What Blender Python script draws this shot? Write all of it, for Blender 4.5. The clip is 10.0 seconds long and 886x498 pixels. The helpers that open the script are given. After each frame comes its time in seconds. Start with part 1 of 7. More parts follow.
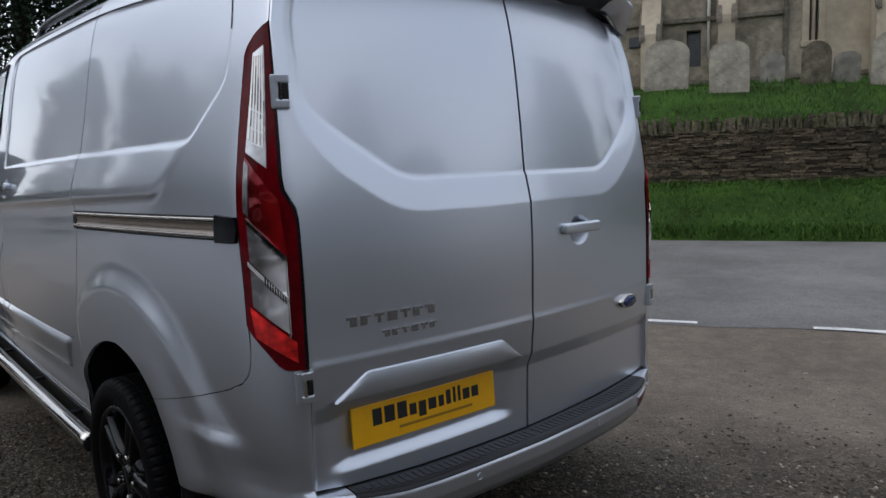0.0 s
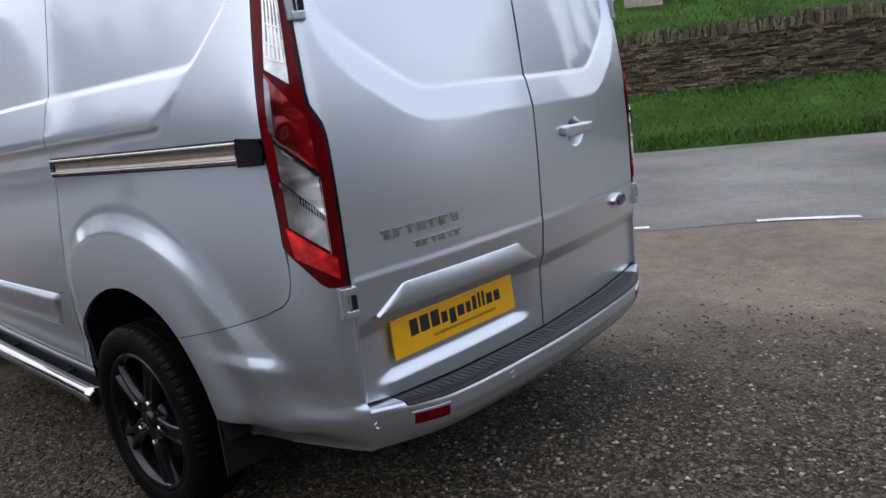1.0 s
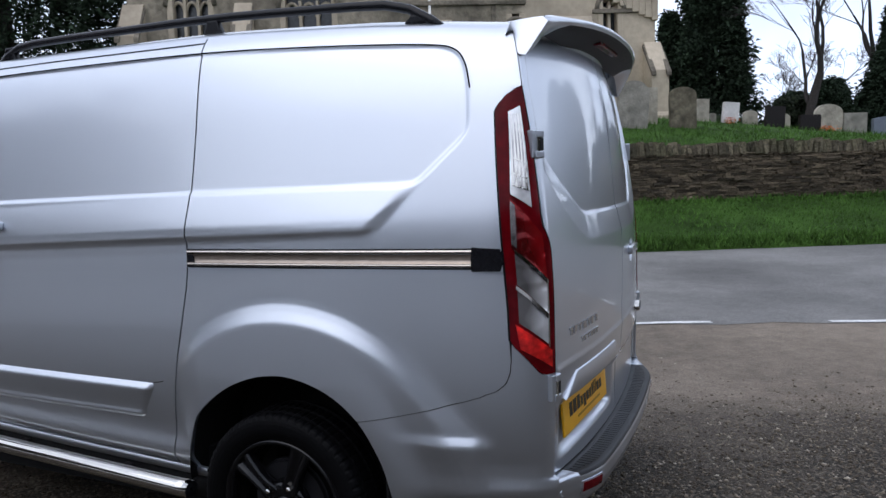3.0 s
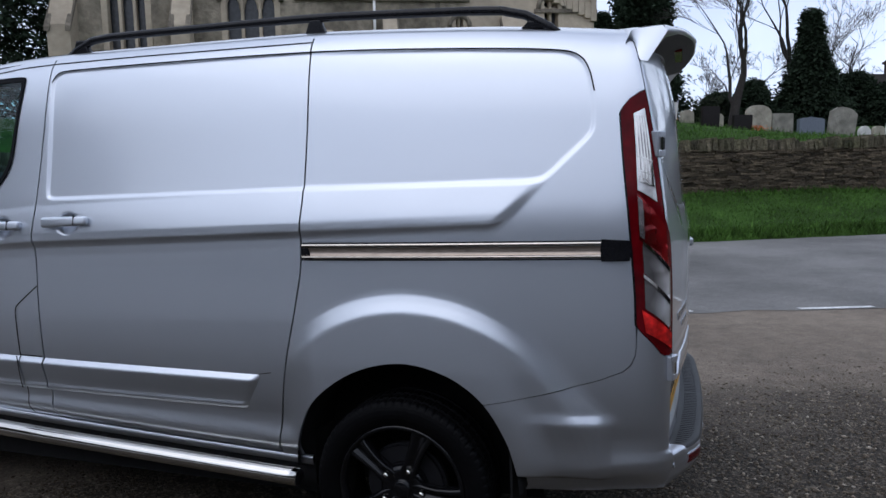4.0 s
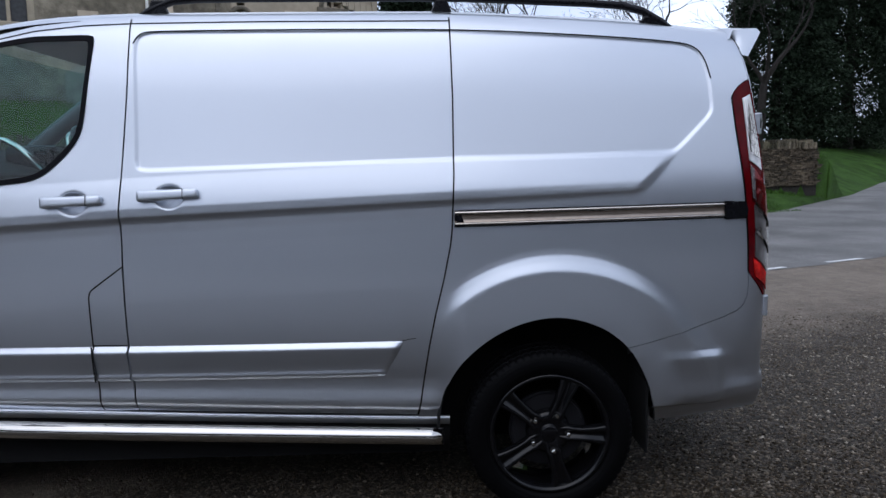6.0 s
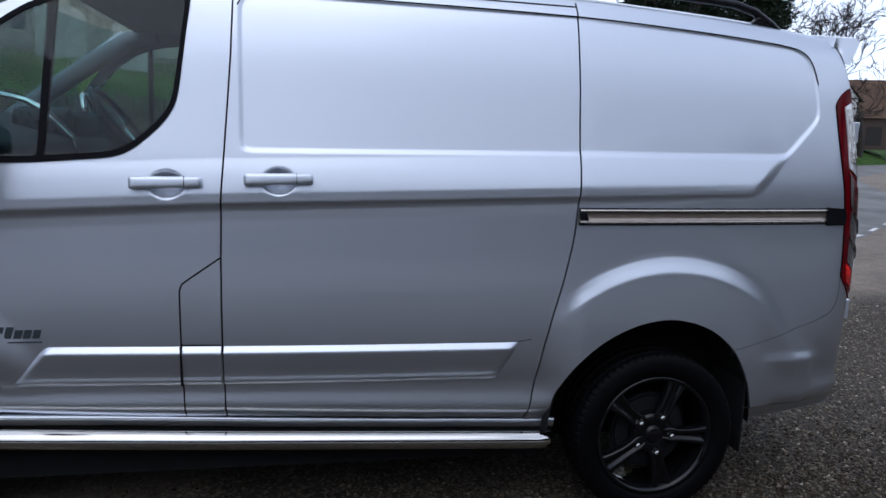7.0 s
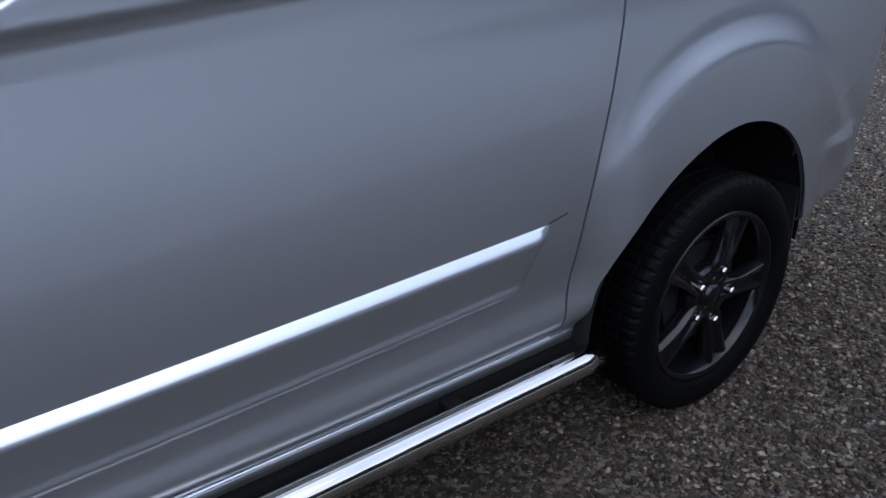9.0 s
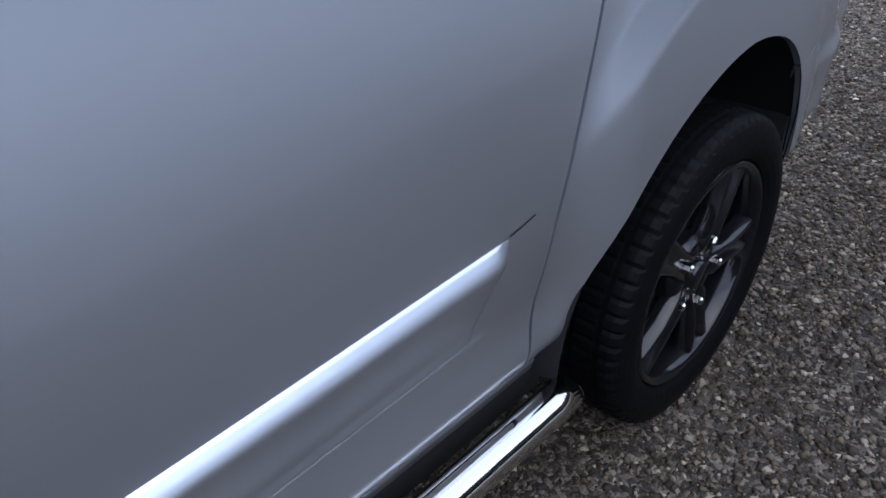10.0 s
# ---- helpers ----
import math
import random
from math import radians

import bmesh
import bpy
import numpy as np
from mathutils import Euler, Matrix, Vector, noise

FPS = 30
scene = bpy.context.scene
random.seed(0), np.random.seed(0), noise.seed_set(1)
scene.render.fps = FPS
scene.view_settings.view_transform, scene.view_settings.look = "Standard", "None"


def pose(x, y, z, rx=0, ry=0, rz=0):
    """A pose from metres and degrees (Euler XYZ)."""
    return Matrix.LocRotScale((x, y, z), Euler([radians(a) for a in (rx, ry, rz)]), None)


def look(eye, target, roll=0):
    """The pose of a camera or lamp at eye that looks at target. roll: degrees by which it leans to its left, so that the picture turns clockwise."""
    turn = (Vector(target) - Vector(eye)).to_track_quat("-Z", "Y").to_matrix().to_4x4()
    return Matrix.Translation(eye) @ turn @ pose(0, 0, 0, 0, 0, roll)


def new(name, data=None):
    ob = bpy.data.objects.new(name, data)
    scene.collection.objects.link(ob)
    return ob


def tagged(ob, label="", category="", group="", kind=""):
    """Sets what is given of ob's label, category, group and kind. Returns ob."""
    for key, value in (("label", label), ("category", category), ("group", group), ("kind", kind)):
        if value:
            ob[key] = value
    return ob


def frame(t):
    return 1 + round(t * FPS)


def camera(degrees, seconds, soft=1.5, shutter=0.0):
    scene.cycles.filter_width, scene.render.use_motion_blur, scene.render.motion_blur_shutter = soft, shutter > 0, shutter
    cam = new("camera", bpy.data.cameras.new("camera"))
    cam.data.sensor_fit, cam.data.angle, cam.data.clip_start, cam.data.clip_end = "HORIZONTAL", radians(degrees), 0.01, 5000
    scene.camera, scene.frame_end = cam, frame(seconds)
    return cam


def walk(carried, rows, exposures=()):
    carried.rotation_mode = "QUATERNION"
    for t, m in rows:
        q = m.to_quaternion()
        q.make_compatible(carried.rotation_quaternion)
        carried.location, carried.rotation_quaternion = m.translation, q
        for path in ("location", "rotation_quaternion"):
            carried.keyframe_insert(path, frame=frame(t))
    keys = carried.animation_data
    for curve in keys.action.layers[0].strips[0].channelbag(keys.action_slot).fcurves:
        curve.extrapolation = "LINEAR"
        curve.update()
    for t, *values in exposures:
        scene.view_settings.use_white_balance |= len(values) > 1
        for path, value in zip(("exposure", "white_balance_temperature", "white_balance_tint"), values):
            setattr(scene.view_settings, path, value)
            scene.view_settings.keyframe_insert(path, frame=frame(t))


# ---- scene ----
cam = camera(62.9, 10.0)
PATH = [
    (0, (2.542, -1.773, 1.4), (1.072, -0.439, 1.155), -1.9),
    (0.5, (2.493, -1.79, 1.359), (1.063, -0.448, 0.965), -3.2),
    (1, (2.357, -2.001, 1.334), (1.047, -0.551, 0.91), -6.6),
    (1.5, (2.168, -2.239, 1.376), (0.961, -0.685, 1.019), -1.8),
    (2, (1.974, -2.44, 1.437), (0.883, -0.78, 1.206), -1.4),
    (2.5, (1.761, -2.715, 1.46), (0.848, -0.947, 1.258), -0.7),
    (2.7, (1.667, -2.85, 1.485), (0.806, -1.057, 1.273), -1.5),
    (3.8, (1.097, -3.254, 1.517), (0.421, -1.381, 1.329), -0.5),
    (4, (0.955, -3.365, 1.524), (0.335, -1.477, 1.3), -1.4),
    (4.5, (0.633, -3.57, 1.537), (0.133, -1.654, 1.257), -1.5),
    (5, (0.277, -3.69, 1.55), (-0.131, -1.751, 1.279), -1.6),
    (5.2, (0.157, -3.736, 1.550), (-0.186, -1.787, 1.265), -1.4),
    (6.3, (-0.806, -3.814, 1.416), (-0.626, -1.835, 1.194), -0.2),
    (6.5, (-0.99, -3.744, 1.451), (-0.756, -1.776, 1.182), 0.7),
    (7, (-1.411, -3.549, 1.509), (-1.033, -1.61, 1.198), 2.2),
    (7.5, (-1.671, -3.248, 1.496), (-1.189, -1.348, 1.099), 0.9),
    (8, (-1.665, -2.825, 1.524), (-1.057, -0.984, 1.033), 0.7),
    (8.5, (-1.646, -2.423, 1.493), (-0.809, -0.714, 0.878), -2.1),
    (9, (-1.554, -1.987, 1.375), (-0.558, -0.496, 0.489), -3.7),
    (9.5, (-1.37, -1.668, 1.295), (-0.321, -0.358, 0.208), -2.4),
    (10, (-1.204, -1.464, 1.265), (-0.062, -0.284, 0.123), -3.6),
]
EXPOSURES = [(0.0, -0.38, 6380, 10), (0.5, -0.02, 6380, 10), (1.0, 0.3, 6380, 11), (1.5, 0.46, 6280, 11), (2.0, 0.4, 6230, 12), (2.5, 0.2, 6180, 12), (4.0, -0.34, 5930, 12), (4.5, -0.34, 5930, 12),
             (5.2, -0.30, 5930, 12), (6.5, -0.34, 5830, 12), (7.0, -0.24, 5780, 12), (7.5, -0.08, 5800, 12), (8.0, -0.14, 5780, 12), (8.5, -0.09, 5780, 12), (9.0, 0.31, 5600, 12), (9.5, 0.44, 5550, 12), (10.0, 0.82, 5550, 13)]
walk(cam, [(t, look(eye, target, roll)) for t, eye, target, roll in PATH], EXPOSURES)

# ---- world, sun, exposure ----
SUN_EL, SUN_AZ = radians(55), radians(200)
world = bpy.data.worlds.new("overcast")
scene.world = world
world.use_nodes = True
wn, wl = world.node_tree.nodes, world.node_tree.links
wn.clear()
sky = wn.new("ShaderNodeTexSky")
sky.sky_type, sky.sun_disc = "NISHITA", False
sky.sun_elevation, sky.sun_rotation = SUN_EL, SUN_AZ
sky.dust_density, sky.air_density = 3.0, 1.2
cloud = wn.new("ShaderNodeTexNoise")
cloud.inputs["Scale"].default_value, cloud.inputs["Detail"].default_value = 2.2, 5.0
grey = wn.new("ShaderNodeValToRGB")
grey.color_ramp.elements[0].position, grey.color_ramp.elements[0].color = 0.34, (3.7, 4.1, 5.0, 1)
grey.color_ramp.elements[1].position, grey.color_ramp.elements[1].color = 0.64, (6.7, 7.0, 7.6, 1)
veil = wn.new("ShaderNodeMix")
veil.data_type = "RGBA"
veil.inputs[0].default_value = 0.85
back = wn.new("ShaderNodeBackground")
back.inputs["Strength"].default_value = 0.15
out = wn.new("ShaderNodeOutputWorld")
wl.new(cloud.outputs["Fac"], grey.inputs["Fac"])
wl.new(sky.outputs["Color"], veil.inputs[6])
wl.new(grey.outputs["Color"], veil.inputs[7])
# thin white cloud near the horizon, heavier grey above it
way = wn.new("ShaderNodeTexCoord")
high = wn.new("ShaderNodeSeparateXYZ")
rise = wn.new("ShaderNodeMapRange")
rise.inputs["To Min"].default_value, rise.inputs["To Max"].default_value = 2.2, 1.28
rise.inputs["From Max"].default_value = 0.3
lift = wn.new("ShaderNodeMix")
lift.data_type, lift.blend_type = "RGBA", "MULTIPLY"
lift.inputs[0].default_value = 1.0
wl.new(way.outputs["Generated"], high.inputs[0])
wl.new(high.outputs["Z"], rise.inputs["Value"])
wl.new(veil.outputs[2], lift.inputs[6])
wl.new(rise.outputs[0], lift.inputs[7])
wl.new(lift.outputs[2], back.inputs["Color"])
wl.new(back.outputs[0], out.inputs[0])
sun = new("sun", bpy.data.lights.new("sun", "SUN"))
sun.data.energy, sun.data.angle, sun.data.color = 0.5, radians(60), (1.0, 0.97, 0.93)
sun.matrix_world = look((-5, -14, 21), (0, 0, 0))


# ---- materials ----
def material(name, colour, rough=0.6, metal=0.0, grain=0.0, scale=20.0, stain=0.0, stain_scale=2.0, bump=0.0,
             coat=0.0, coat_rough=0.05, island=0.0, other=None, ior=1.45, spec=0.5):
    """A surface with fine grain, larger stains, relief, and a shade of its own for each piece."""
    m = bpy.data.materials.new(name)
    m.use_nodes = True
    nodes, links = m.node_tree.nodes, m.node_tree.links
    b = nodes["Principled BSDF"]
    b.inputs["Roughness"].default_value, b.inputs["Metallic"].default_value = rough, metal
    b.inputs["Coat Weight"].default_value, b.inputs["Coat Roughness"].default_value = coat, coat_rough
    b.inputs["IOR"].default_value, b.inputs["Specular IOR Level"].default_value = ior, spec
    b.inputs["Base Color"].default_value = (*colour, 1)
    if not (grain or stain or bump or island):
        return m
    at = nodes.new("ShaderNodeTexCoord").outputs["Object"]
    last = None

    def shade(fac, lo, hi, tint=None):
        nonlocal last
        mix = nodes.new("ShaderNodeMix")
        mix.data_type = "RGBA"
        mix.inputs[6].default_value = (*[c * lo for c in colour], 1) if last is None else (0, 0, 0, 1)
        if last is None:
            mix.inputs[7].default_value = (*(tint or [min(1, c * hi) for c in colour]), 1)
        else:
            mix.blend_type = "MULTIPLY"
            mix.inputs[0].default_value = 1.0
            ramp = nodes.new("ShaderNodeMapRange")
            ramp.inputs["To Min"].default_value, ramp.inputs["To Max"].default_value = lo, hi
            links.new(fac, ramp.inputs["Value"])
            links.new(last, mix.inputs[6])
            links.new(ramp.outputs[0], mix.inputs[7])
            last = mix.outputs[2]
            return
        links.new(fac, mix.inputs[0])
        last = mix.outputs[2]

    def noisy(s, detail=6.0):
        n = nodes.new("ShaderNodeTexNoise")
        n.inputs["Scale"].default_value, n.inputs["Detail"].default_value = s, detail
        links.new(at, n.inputs["Vector"])
        ramp = nodes.new("ShaderNodeMapRange")
        ramp.inputs["From Min"].default_value, ramp.inputs["From Max"].default_value = 0.3, 0.7
        links.new(n.outputs["Fac"], ramp.inputs["Value"])
        return ramp.outputs[0]

    fine = noisy(scale)
    shade(noisy(stain_scale), 1 - stain, 1 + stain, other)
    if grain:
        shade(fine, 1 - grain, 1 + grain)
    if island:
        shade(nodes.new("ShaderNodeNewGeometry").outputs["Random Per Island"], 1 - island, 1 + island)
    links.new(last, b.inputs["Base Color"])
    if bump:
        bn = nodes.new("ShaderNodeBump")
        bn.inputs["Distance"].default_value, bn.inputs["Strength"].default_value = bump, 0.9
        links.new(fine, bn.inputs["Height"])
        links.new(bn.outputs[0], b.inputs["Normal"])
    return m


def gravel_material(name, low, mid, high, scale, depth, packed=None, blotch=0.55):
    """Small stones: cells with a tone of their own, darker joints, and wide damp stains."""
    m = bpy.data.materials.new(name)
    m.use_nodes = True
    nodes, links = m.node_tree.nodes, m.node_tree.links
    b = nodes["Principled BSDF"]
    b.inputs["Roughness"].default_value = 0.75
    b.inputs["Specular IOR Level"].default_value = 0.3
    at = nodes.new("ShaderNodeTexCoord").outputs["Object"]
    wide = nodes.new("ShaderNodeTexNoise")
    wide.inputs["Scale"].default_value, wide.inputs["Detail"].default_value = 0.55, 7
    cell = nodes.new("ShaderNodeTexVoronoi")
    cell.inputs["Scale"].default_value = scale
    edge = nodes.new("ShaderNodeTexVoronoi")
    edge.feature, edge.inputs["Scale"].default_value = "DISTANCE_TO_EDGE", scale
    fine = nodes.new("ShaderNodeTexNoise")
    fine.inputs["Scale"].default_value, fine.inputs["Detail"].default_value = scale * 2.3, 4
    for n in (wide, cell, edge, fine):
        links.new(at, n.inputs["Vector"])
    tone = nodes.new("ShaderNodeValToRGB")
    tone.color_ramp.elements[0].position, tone.color_ramp.elements[0].color = 0.0, (*low, 1)
    tone.color_ramp.elements[1].position, tone.color_ramp.elements[1].color = 1.0, (*high, 1)
    e = tone.color_ramp.elements.new(0.62)
    e.color = (*mid, 1)
    sep = nodes.new("ShaderNodeSeparateColor")
    links.new(cell.outputs["Color"], sep.inputs[0])
    links.new(sep.outputs[0], tone.inputs["Fac"])
    mul = nodes.new("ShaderNodeMix")
    mul.data_type, mul.blend_type = "RGBA", "MULTIPLY"
    mul.inputs[0].default_value = 1.0
    damp = nodes.new("ShaderNodeMapRange")
    damp.inputs["From Min"].default_value, damp.inputs["From Max"].default_value = 0.36, 0.68
    damp.inputs["To Min"].default_value, damp.inputs["To Max"].default_value = 0.6, 1.3
    blot = nodes.new("ShaderNodeTexNoise")
    blot.inputs["Scale"].default_value, blot.inputs["Detail"].default_value = 5.5, 9
    blot.inputs["Roughness"].default_value = 0.7
    links.new(at, blot.inputs["Vector"])
    both_ = nodes.new("ShaderNodeMath")
    both_.operation, both_.inputs[1].default_value = "MULTIPLY_ADD", blotch
    half_ = nodes.new("ShaderNodeMath")
    half_.operation, half_.inputs[1].default_value = "MULTIPLY", 1.05 - blotch
    links.new(wide.outputs["Fac"], half_.inputs[0])
    links.new(blot.outputs["Fac"], both_.inputs[0])
    links.new(half_.outputs[0], both_.inputs[2])
    links.new(both_.outputs[0], damp.inputs["Value"])
    links.new(tone.outputs[0], mul.inputs[6])
    links.new(damp.outputs[0], mul.inputs[7])
    colour = mul.outputs[2]
    if packed:
        # brown trodden dirt in a ragged strip along the road
        where = nodes.new("ShaderNodeSeparateXYZ")
        links.new(at, where.inputs[0])
        rag = nodes.new("ShaderNodeTexNoise")
        rag.inputs["Scale"].default_value, rag.inputs["Detail"].default_value = 0.9, 6
        links.new(at, rag.inputs["Vector"])
        wob = nodes.new("ShaderNodeMath")
        wob.operation, wob.inputs[1].default_value = "MULTIPLY_ADD", 2.2
        links.new(rag.outputs["Fac"], wob.inputs[0])
        links.new(where.outputs["Y"], wob.inputs[2])
        zone = nodes.new("ShaderNodeMapRange")
        zone.interpolation_type = "SMOOTHSTEP"
        zone.inputs["From Min"].default_value, zone.inputs["From Max"].default_value = 1.1, 2.5
        links.new(wob.outputs[0], zone.inputs["Value"])
        dirt = nodes.new("ShaderNodeMix")
        dirt.data_type = "RGBA"
        tint = nodes.new("ShaderNodeMix")
        tint.data_type, tint.blend_type = "RGBA", "MULTIPLY"
        tint.inputs[0].default_value = 1.0
        tint.inputs[6].default_value = (*packed, 1)
        links.new(damp.outputs[0], tint.inputs[7])
        grit = nodes.new("ShaderNodeMix")
        grit.data_type = "RGBA"
        grit.inputs[0].default_value = 0.5
        links.new(tint.outputs[2], grit.inputs[6])
        links.new(colour, grit.inputs[7])
        # unseen ground beyond the lay-by, made pale to brighten the van's mirrored side
        away = nodes.new("ShaderNodeVectorMath")
        away.operation, away.inputs[1].default_value = "DOT_PRODUCT", (0.454, 0.891, 0.0)
        links.new(at, away.inputs[0])
        ragged = nodes.new("ShaderNodeMath")
        ragged.operation, ragged.inputs[1].default_value = "MULTIPLY_ADD", 1.2
        links.new(rag.outputs["Fac"], ragged.inputs[0])
        links.new(away.outputs["Value"], ragged.inputs[2])
        mirrored_ground = nodes.new("ShaderNodeMapRange")
        mirrored_ground.inputs["From Min"].default_value, mirrored_ground.inputs["From Max"].default_value = -2.0, -7.5
        links.new(ragged.outputs[0], mirrored_ground.inputs["Value"])
        links.new(zone.outputs[0], dirt.inputs[0])
        links.new(colour, dirt.inputs[6])
        links.new(grit.outputs[2], dirt.inputs[7])
        trodden = nodes.new("ShaderNodeMix")
        trodden.data_type = "RGBA"
        links.new(mirrored_ground.outputs[0], trodden.inputs[0])
        links.new(dirt.outputs[2], trodden.inputs[6])
        pale = nodes.new("ShaderNodeMix")
        pale.data_type, pale.blend_type = "RGBA", "MULTIPLY"
        pale.inputs[0].default_value, pale.inputs[6].default_value = 1.0, (0.49, 0.495, 0.50, 1)
        dry = nodes.new("ShaderNodeMapRange")
        dry.inputs["To Min"].default_value, dry.inputs["To Max"].default_value = 0.35, 1.65
        links.new(sep.outputs[0], dry.inputs["Value"])
        speck = nodes.new("ShaderNodeMath")
        speck.operation = "MULTIPLY"
        links.new(dry.outputs[0], speck.inputs[0])
        links.new(damp.outputs[0], speck.inputs[1])
        links.new(speck.outputs[0], pale.inputs[7])
        links.new(pale.outputs[2], trodden.inputs[7])
        colour = trodden.outputs[2]
    links.new(colour, b.inputs["Base Color"])
    add = nodes.new("ShaderNodeMath")
    add.operation = "ADD"
    links.new(edge.outputs["Distance"], add.inputs[0])
    links.new(fine.outputs["Fac"], add.inputs[1])
    bn = nodes.new("ShaderNodeBump")
    bn.inputs["Distance"].default_value, bn.inputs["Strength"].default_value = depth, 1.0
    links.new(add.outputs[0], bn.inputs["Height"])
    links.new(bn.outputs[0], b.inputs["Normal"])
    return m


def paint_material():
    """Silver metallic lacquer: flakes under a clear coat, with a little dust."""
    m = material("silver_paint", (0.645, 0.68, 0.74), 0.36, 0.94, coat=1.0, coat_rough=0.05)
    m.node_tree.nodes["Principled BSDF"].inputs["Coat IOR"].default_value = 1.52
    nodes, links = m.node_tree.nodes, m.node_tree.links
    b = nodes["Principled BSDF"]
    at = nodes.new("ShaderNodeTexCoord").outputs["Object"]
    n = nodes.new("ShaderNodeTexNoise")
    n.inputs["Scale"].default_value, n.inputs["Detail"].default_value = 3.0, 6
    links.new(at, n.inputs["Vector"])
    r = nodes.new("ShaderNodeMapRange")
    r.inputs["To Min"].default_value, r.inputs["To Max"].default_value = 0.33, 0.40
    links.new(n.outputs["Fac"], r.inputs["Value"])
    links.new(r.outputs[0], b.inputs["Roughness"])
    return m


def glass_material(name, colour, ior=1.45):
    """A thin pane: tinted light passes straight through, and its gloss grows towards grazing angles."""
    m = bpy.data.materials.new(name)
    m.use_nodes = True
    nodes, links = m.node_tree.nodes, m.node_tree.links
    nodes.clear()
    out_ = nodes.new("ShaderNodeOutputMaterial")
    mix = nodes.new("ShaderNodeMixShader")
    clear = nodes.new("ShaderNodeBsdfTransparent")
    clear.inputs["Color"].default_value = (*colour, 1)
    gloss = nodes.new("ShaderNodeBsdfGlossy")
    gloss.inputs["Roughness"].default_value = 0.02
    edge = nodes.new("ShaderNodeFresnel")
    edge.inputs["IOR"].default_value = ior
    links.new(edge.outputs[0], mix.inputs[0])
    links.new(clear.outputs[0], mix.inputs[1])
    links.new(gloss.outputs[0], mix.inputs[2])
    links.new(mix.outputs[0], out_.inputs["Surface"])
    return m


PAINT = paint_material()
BLACK = material("black_plastic", (0.009, 0.009, 0.011), 0.5, spec=0.35, grain=0.2, scale=200, bump=0.0005)
PAD_BLACK = material("step_plastic", (0.013, 0.0135, 0.015), 0.42, grain=0.15, scale=150, spec=0.4)
GLOSS_BLACK = material("gloss_black", (0.006, 0.006, 0.008), 0.25, spec=0.3, grain=0.2, scale=60)
# black of the underbody, used too for shade drawn on the steel
SHADE = material("underbody_and_shade_black", (0.004, 0.004, 0.0045), 0.95, grain=0.3, scale=12)
RUBBER = material("tyre_rubber", (0.0025, 0.0025, 0.003), 0.55, spec=0.09, grain=0.25, scale=60, bump=0.0006, stain=0.25, stain_scale=5)
ALLOY = material("black_alloy", (0.005, 0.005, 0.006), 0.13, grain=0.2, scale=30, coat=0.2, spec=0.3)
SEAL = material("window_rubber", (0.006, 0.006, 0.008), 0.7, spec=0.12, grain=0.2, scale=60)
CHROME = material("polished_steel", (0.68, 0.655, 0.61), 0.07, 1.0, grain=0.04, scale=8)
ALUMINIUM = material("rail_aluminium", (0.62, 0.57, 0.5), 0.24, 1.0, grain=0.08, scale=25)
CHANNEL = material("dull_rail_channel", (0.36, 0.30, 0.25), 0.3, 0.8, grain=0.12, scale=30)
BADGE = material("badge_chrome", (0.50, 0.51, 0.53), 0.25, 1.0, grain=0.05, scale=50)
RED_LENS = material("red_lens", (0.100, 0.0016, 0.004), 0.12, coat=0.06, spec=0.12, grain=0.15, scale=40, stain=0.3, stain_scale=9)
RED_BRIGHT = material("bright_red_lens", (0.55, 0.010, 0.008), 0.2, coat=0.3, grain=0.3, scale=30, stain=0.75, stain_scale=24)
CLEAR_LENS = material("clear_lens", (0.78, 0.76, 0.76), 0.15, 0.45, coat=1.0, grain=0.35, scale=18, stain=0.3, stain_scale=7)
SMOKE_LENS = material("smoked_lens", (0.33, 0.31, 0.31), 0.2, 0.75, coat=1.0, grain=0.35, scale=22, stain=0.4, stain_scale=11)
def lens_material(name, dark, light):
    """A lamp bowl behind clear plastic: its reflection, dark to light across the lamp, is put into the colour."""
    m = material(name, light, 0.14, 0.5, coat=1.0)
    nodes, links = m.node_tree.nodes, m.node_tree.links
    swirl = nodes.new("ShaderNodeTexNoise")
    swirl.inputs["Scale"].default_value, swirl.inputs["Detail"].default_value, swirl.inputs["Distortion"].default_value = 11, 0, 0.8
    bend = nodes.new("ShaderNodeBump")
    bend.inputs["Strength"].default_value, bend.inputs["Distance"].default_value = 0.7, 0.03
    links.new(nodes.new("ShaderNodeTexCoord").outputs["Object"], swirl.inputs["Vector"])
    links.new(swirl.outputs["Fac"], bend.inputs["Height"])
    links.new(bend.outputs[0], nodes["Principled BSDF"].inputs["Normal"])
    where = nodes.new("ShaderNodeSeparateXYZ")
    links.new(nodes.new("ShaderNodeTexCoord").outputs["Object"], where.inputs[0])
    cloud_ = nodes.new("ShaderNodeTexNoise")
    cloud_.inputs["Scale"].default_value, cloud_.inputs["Detail"].default_value = 14, 0
    links.new(where.inputs[0].links[0].from_socket, cloud_.inputs["Vector"])
    across = nodes.new("ShaderNodeMath")
    across.operation, across.inputs[1].default_value = "MULTIPLY_ADD", 0.03
    links.new(cloud_.outputs["Fac"], across.inputs[0])
    links.new(where.outputs["Y"], across.inputs[2])
    ramp = nodes.new("ShaderNodeMapRange")
    ramp.inputs["From Min"].default_value, ramp.inputs["From Max"].default_value = -0.880, -0.846
    links.new(across.outputs[0], ramp.inputs["Value"])
    mix = nodes.new("ShaderNodeMix")
    mix.data_type = "RGBA"
    mix.inputs[6].default_value, mix.inputs[7].default_value = (*dark, 1), (*light, 1)
    links.new(ramp.outputs[0], mix.inputs[0])
    links.new(mix.outputs[2], nodes["Principled BSDF"].inputs["Base Color"])
    return m


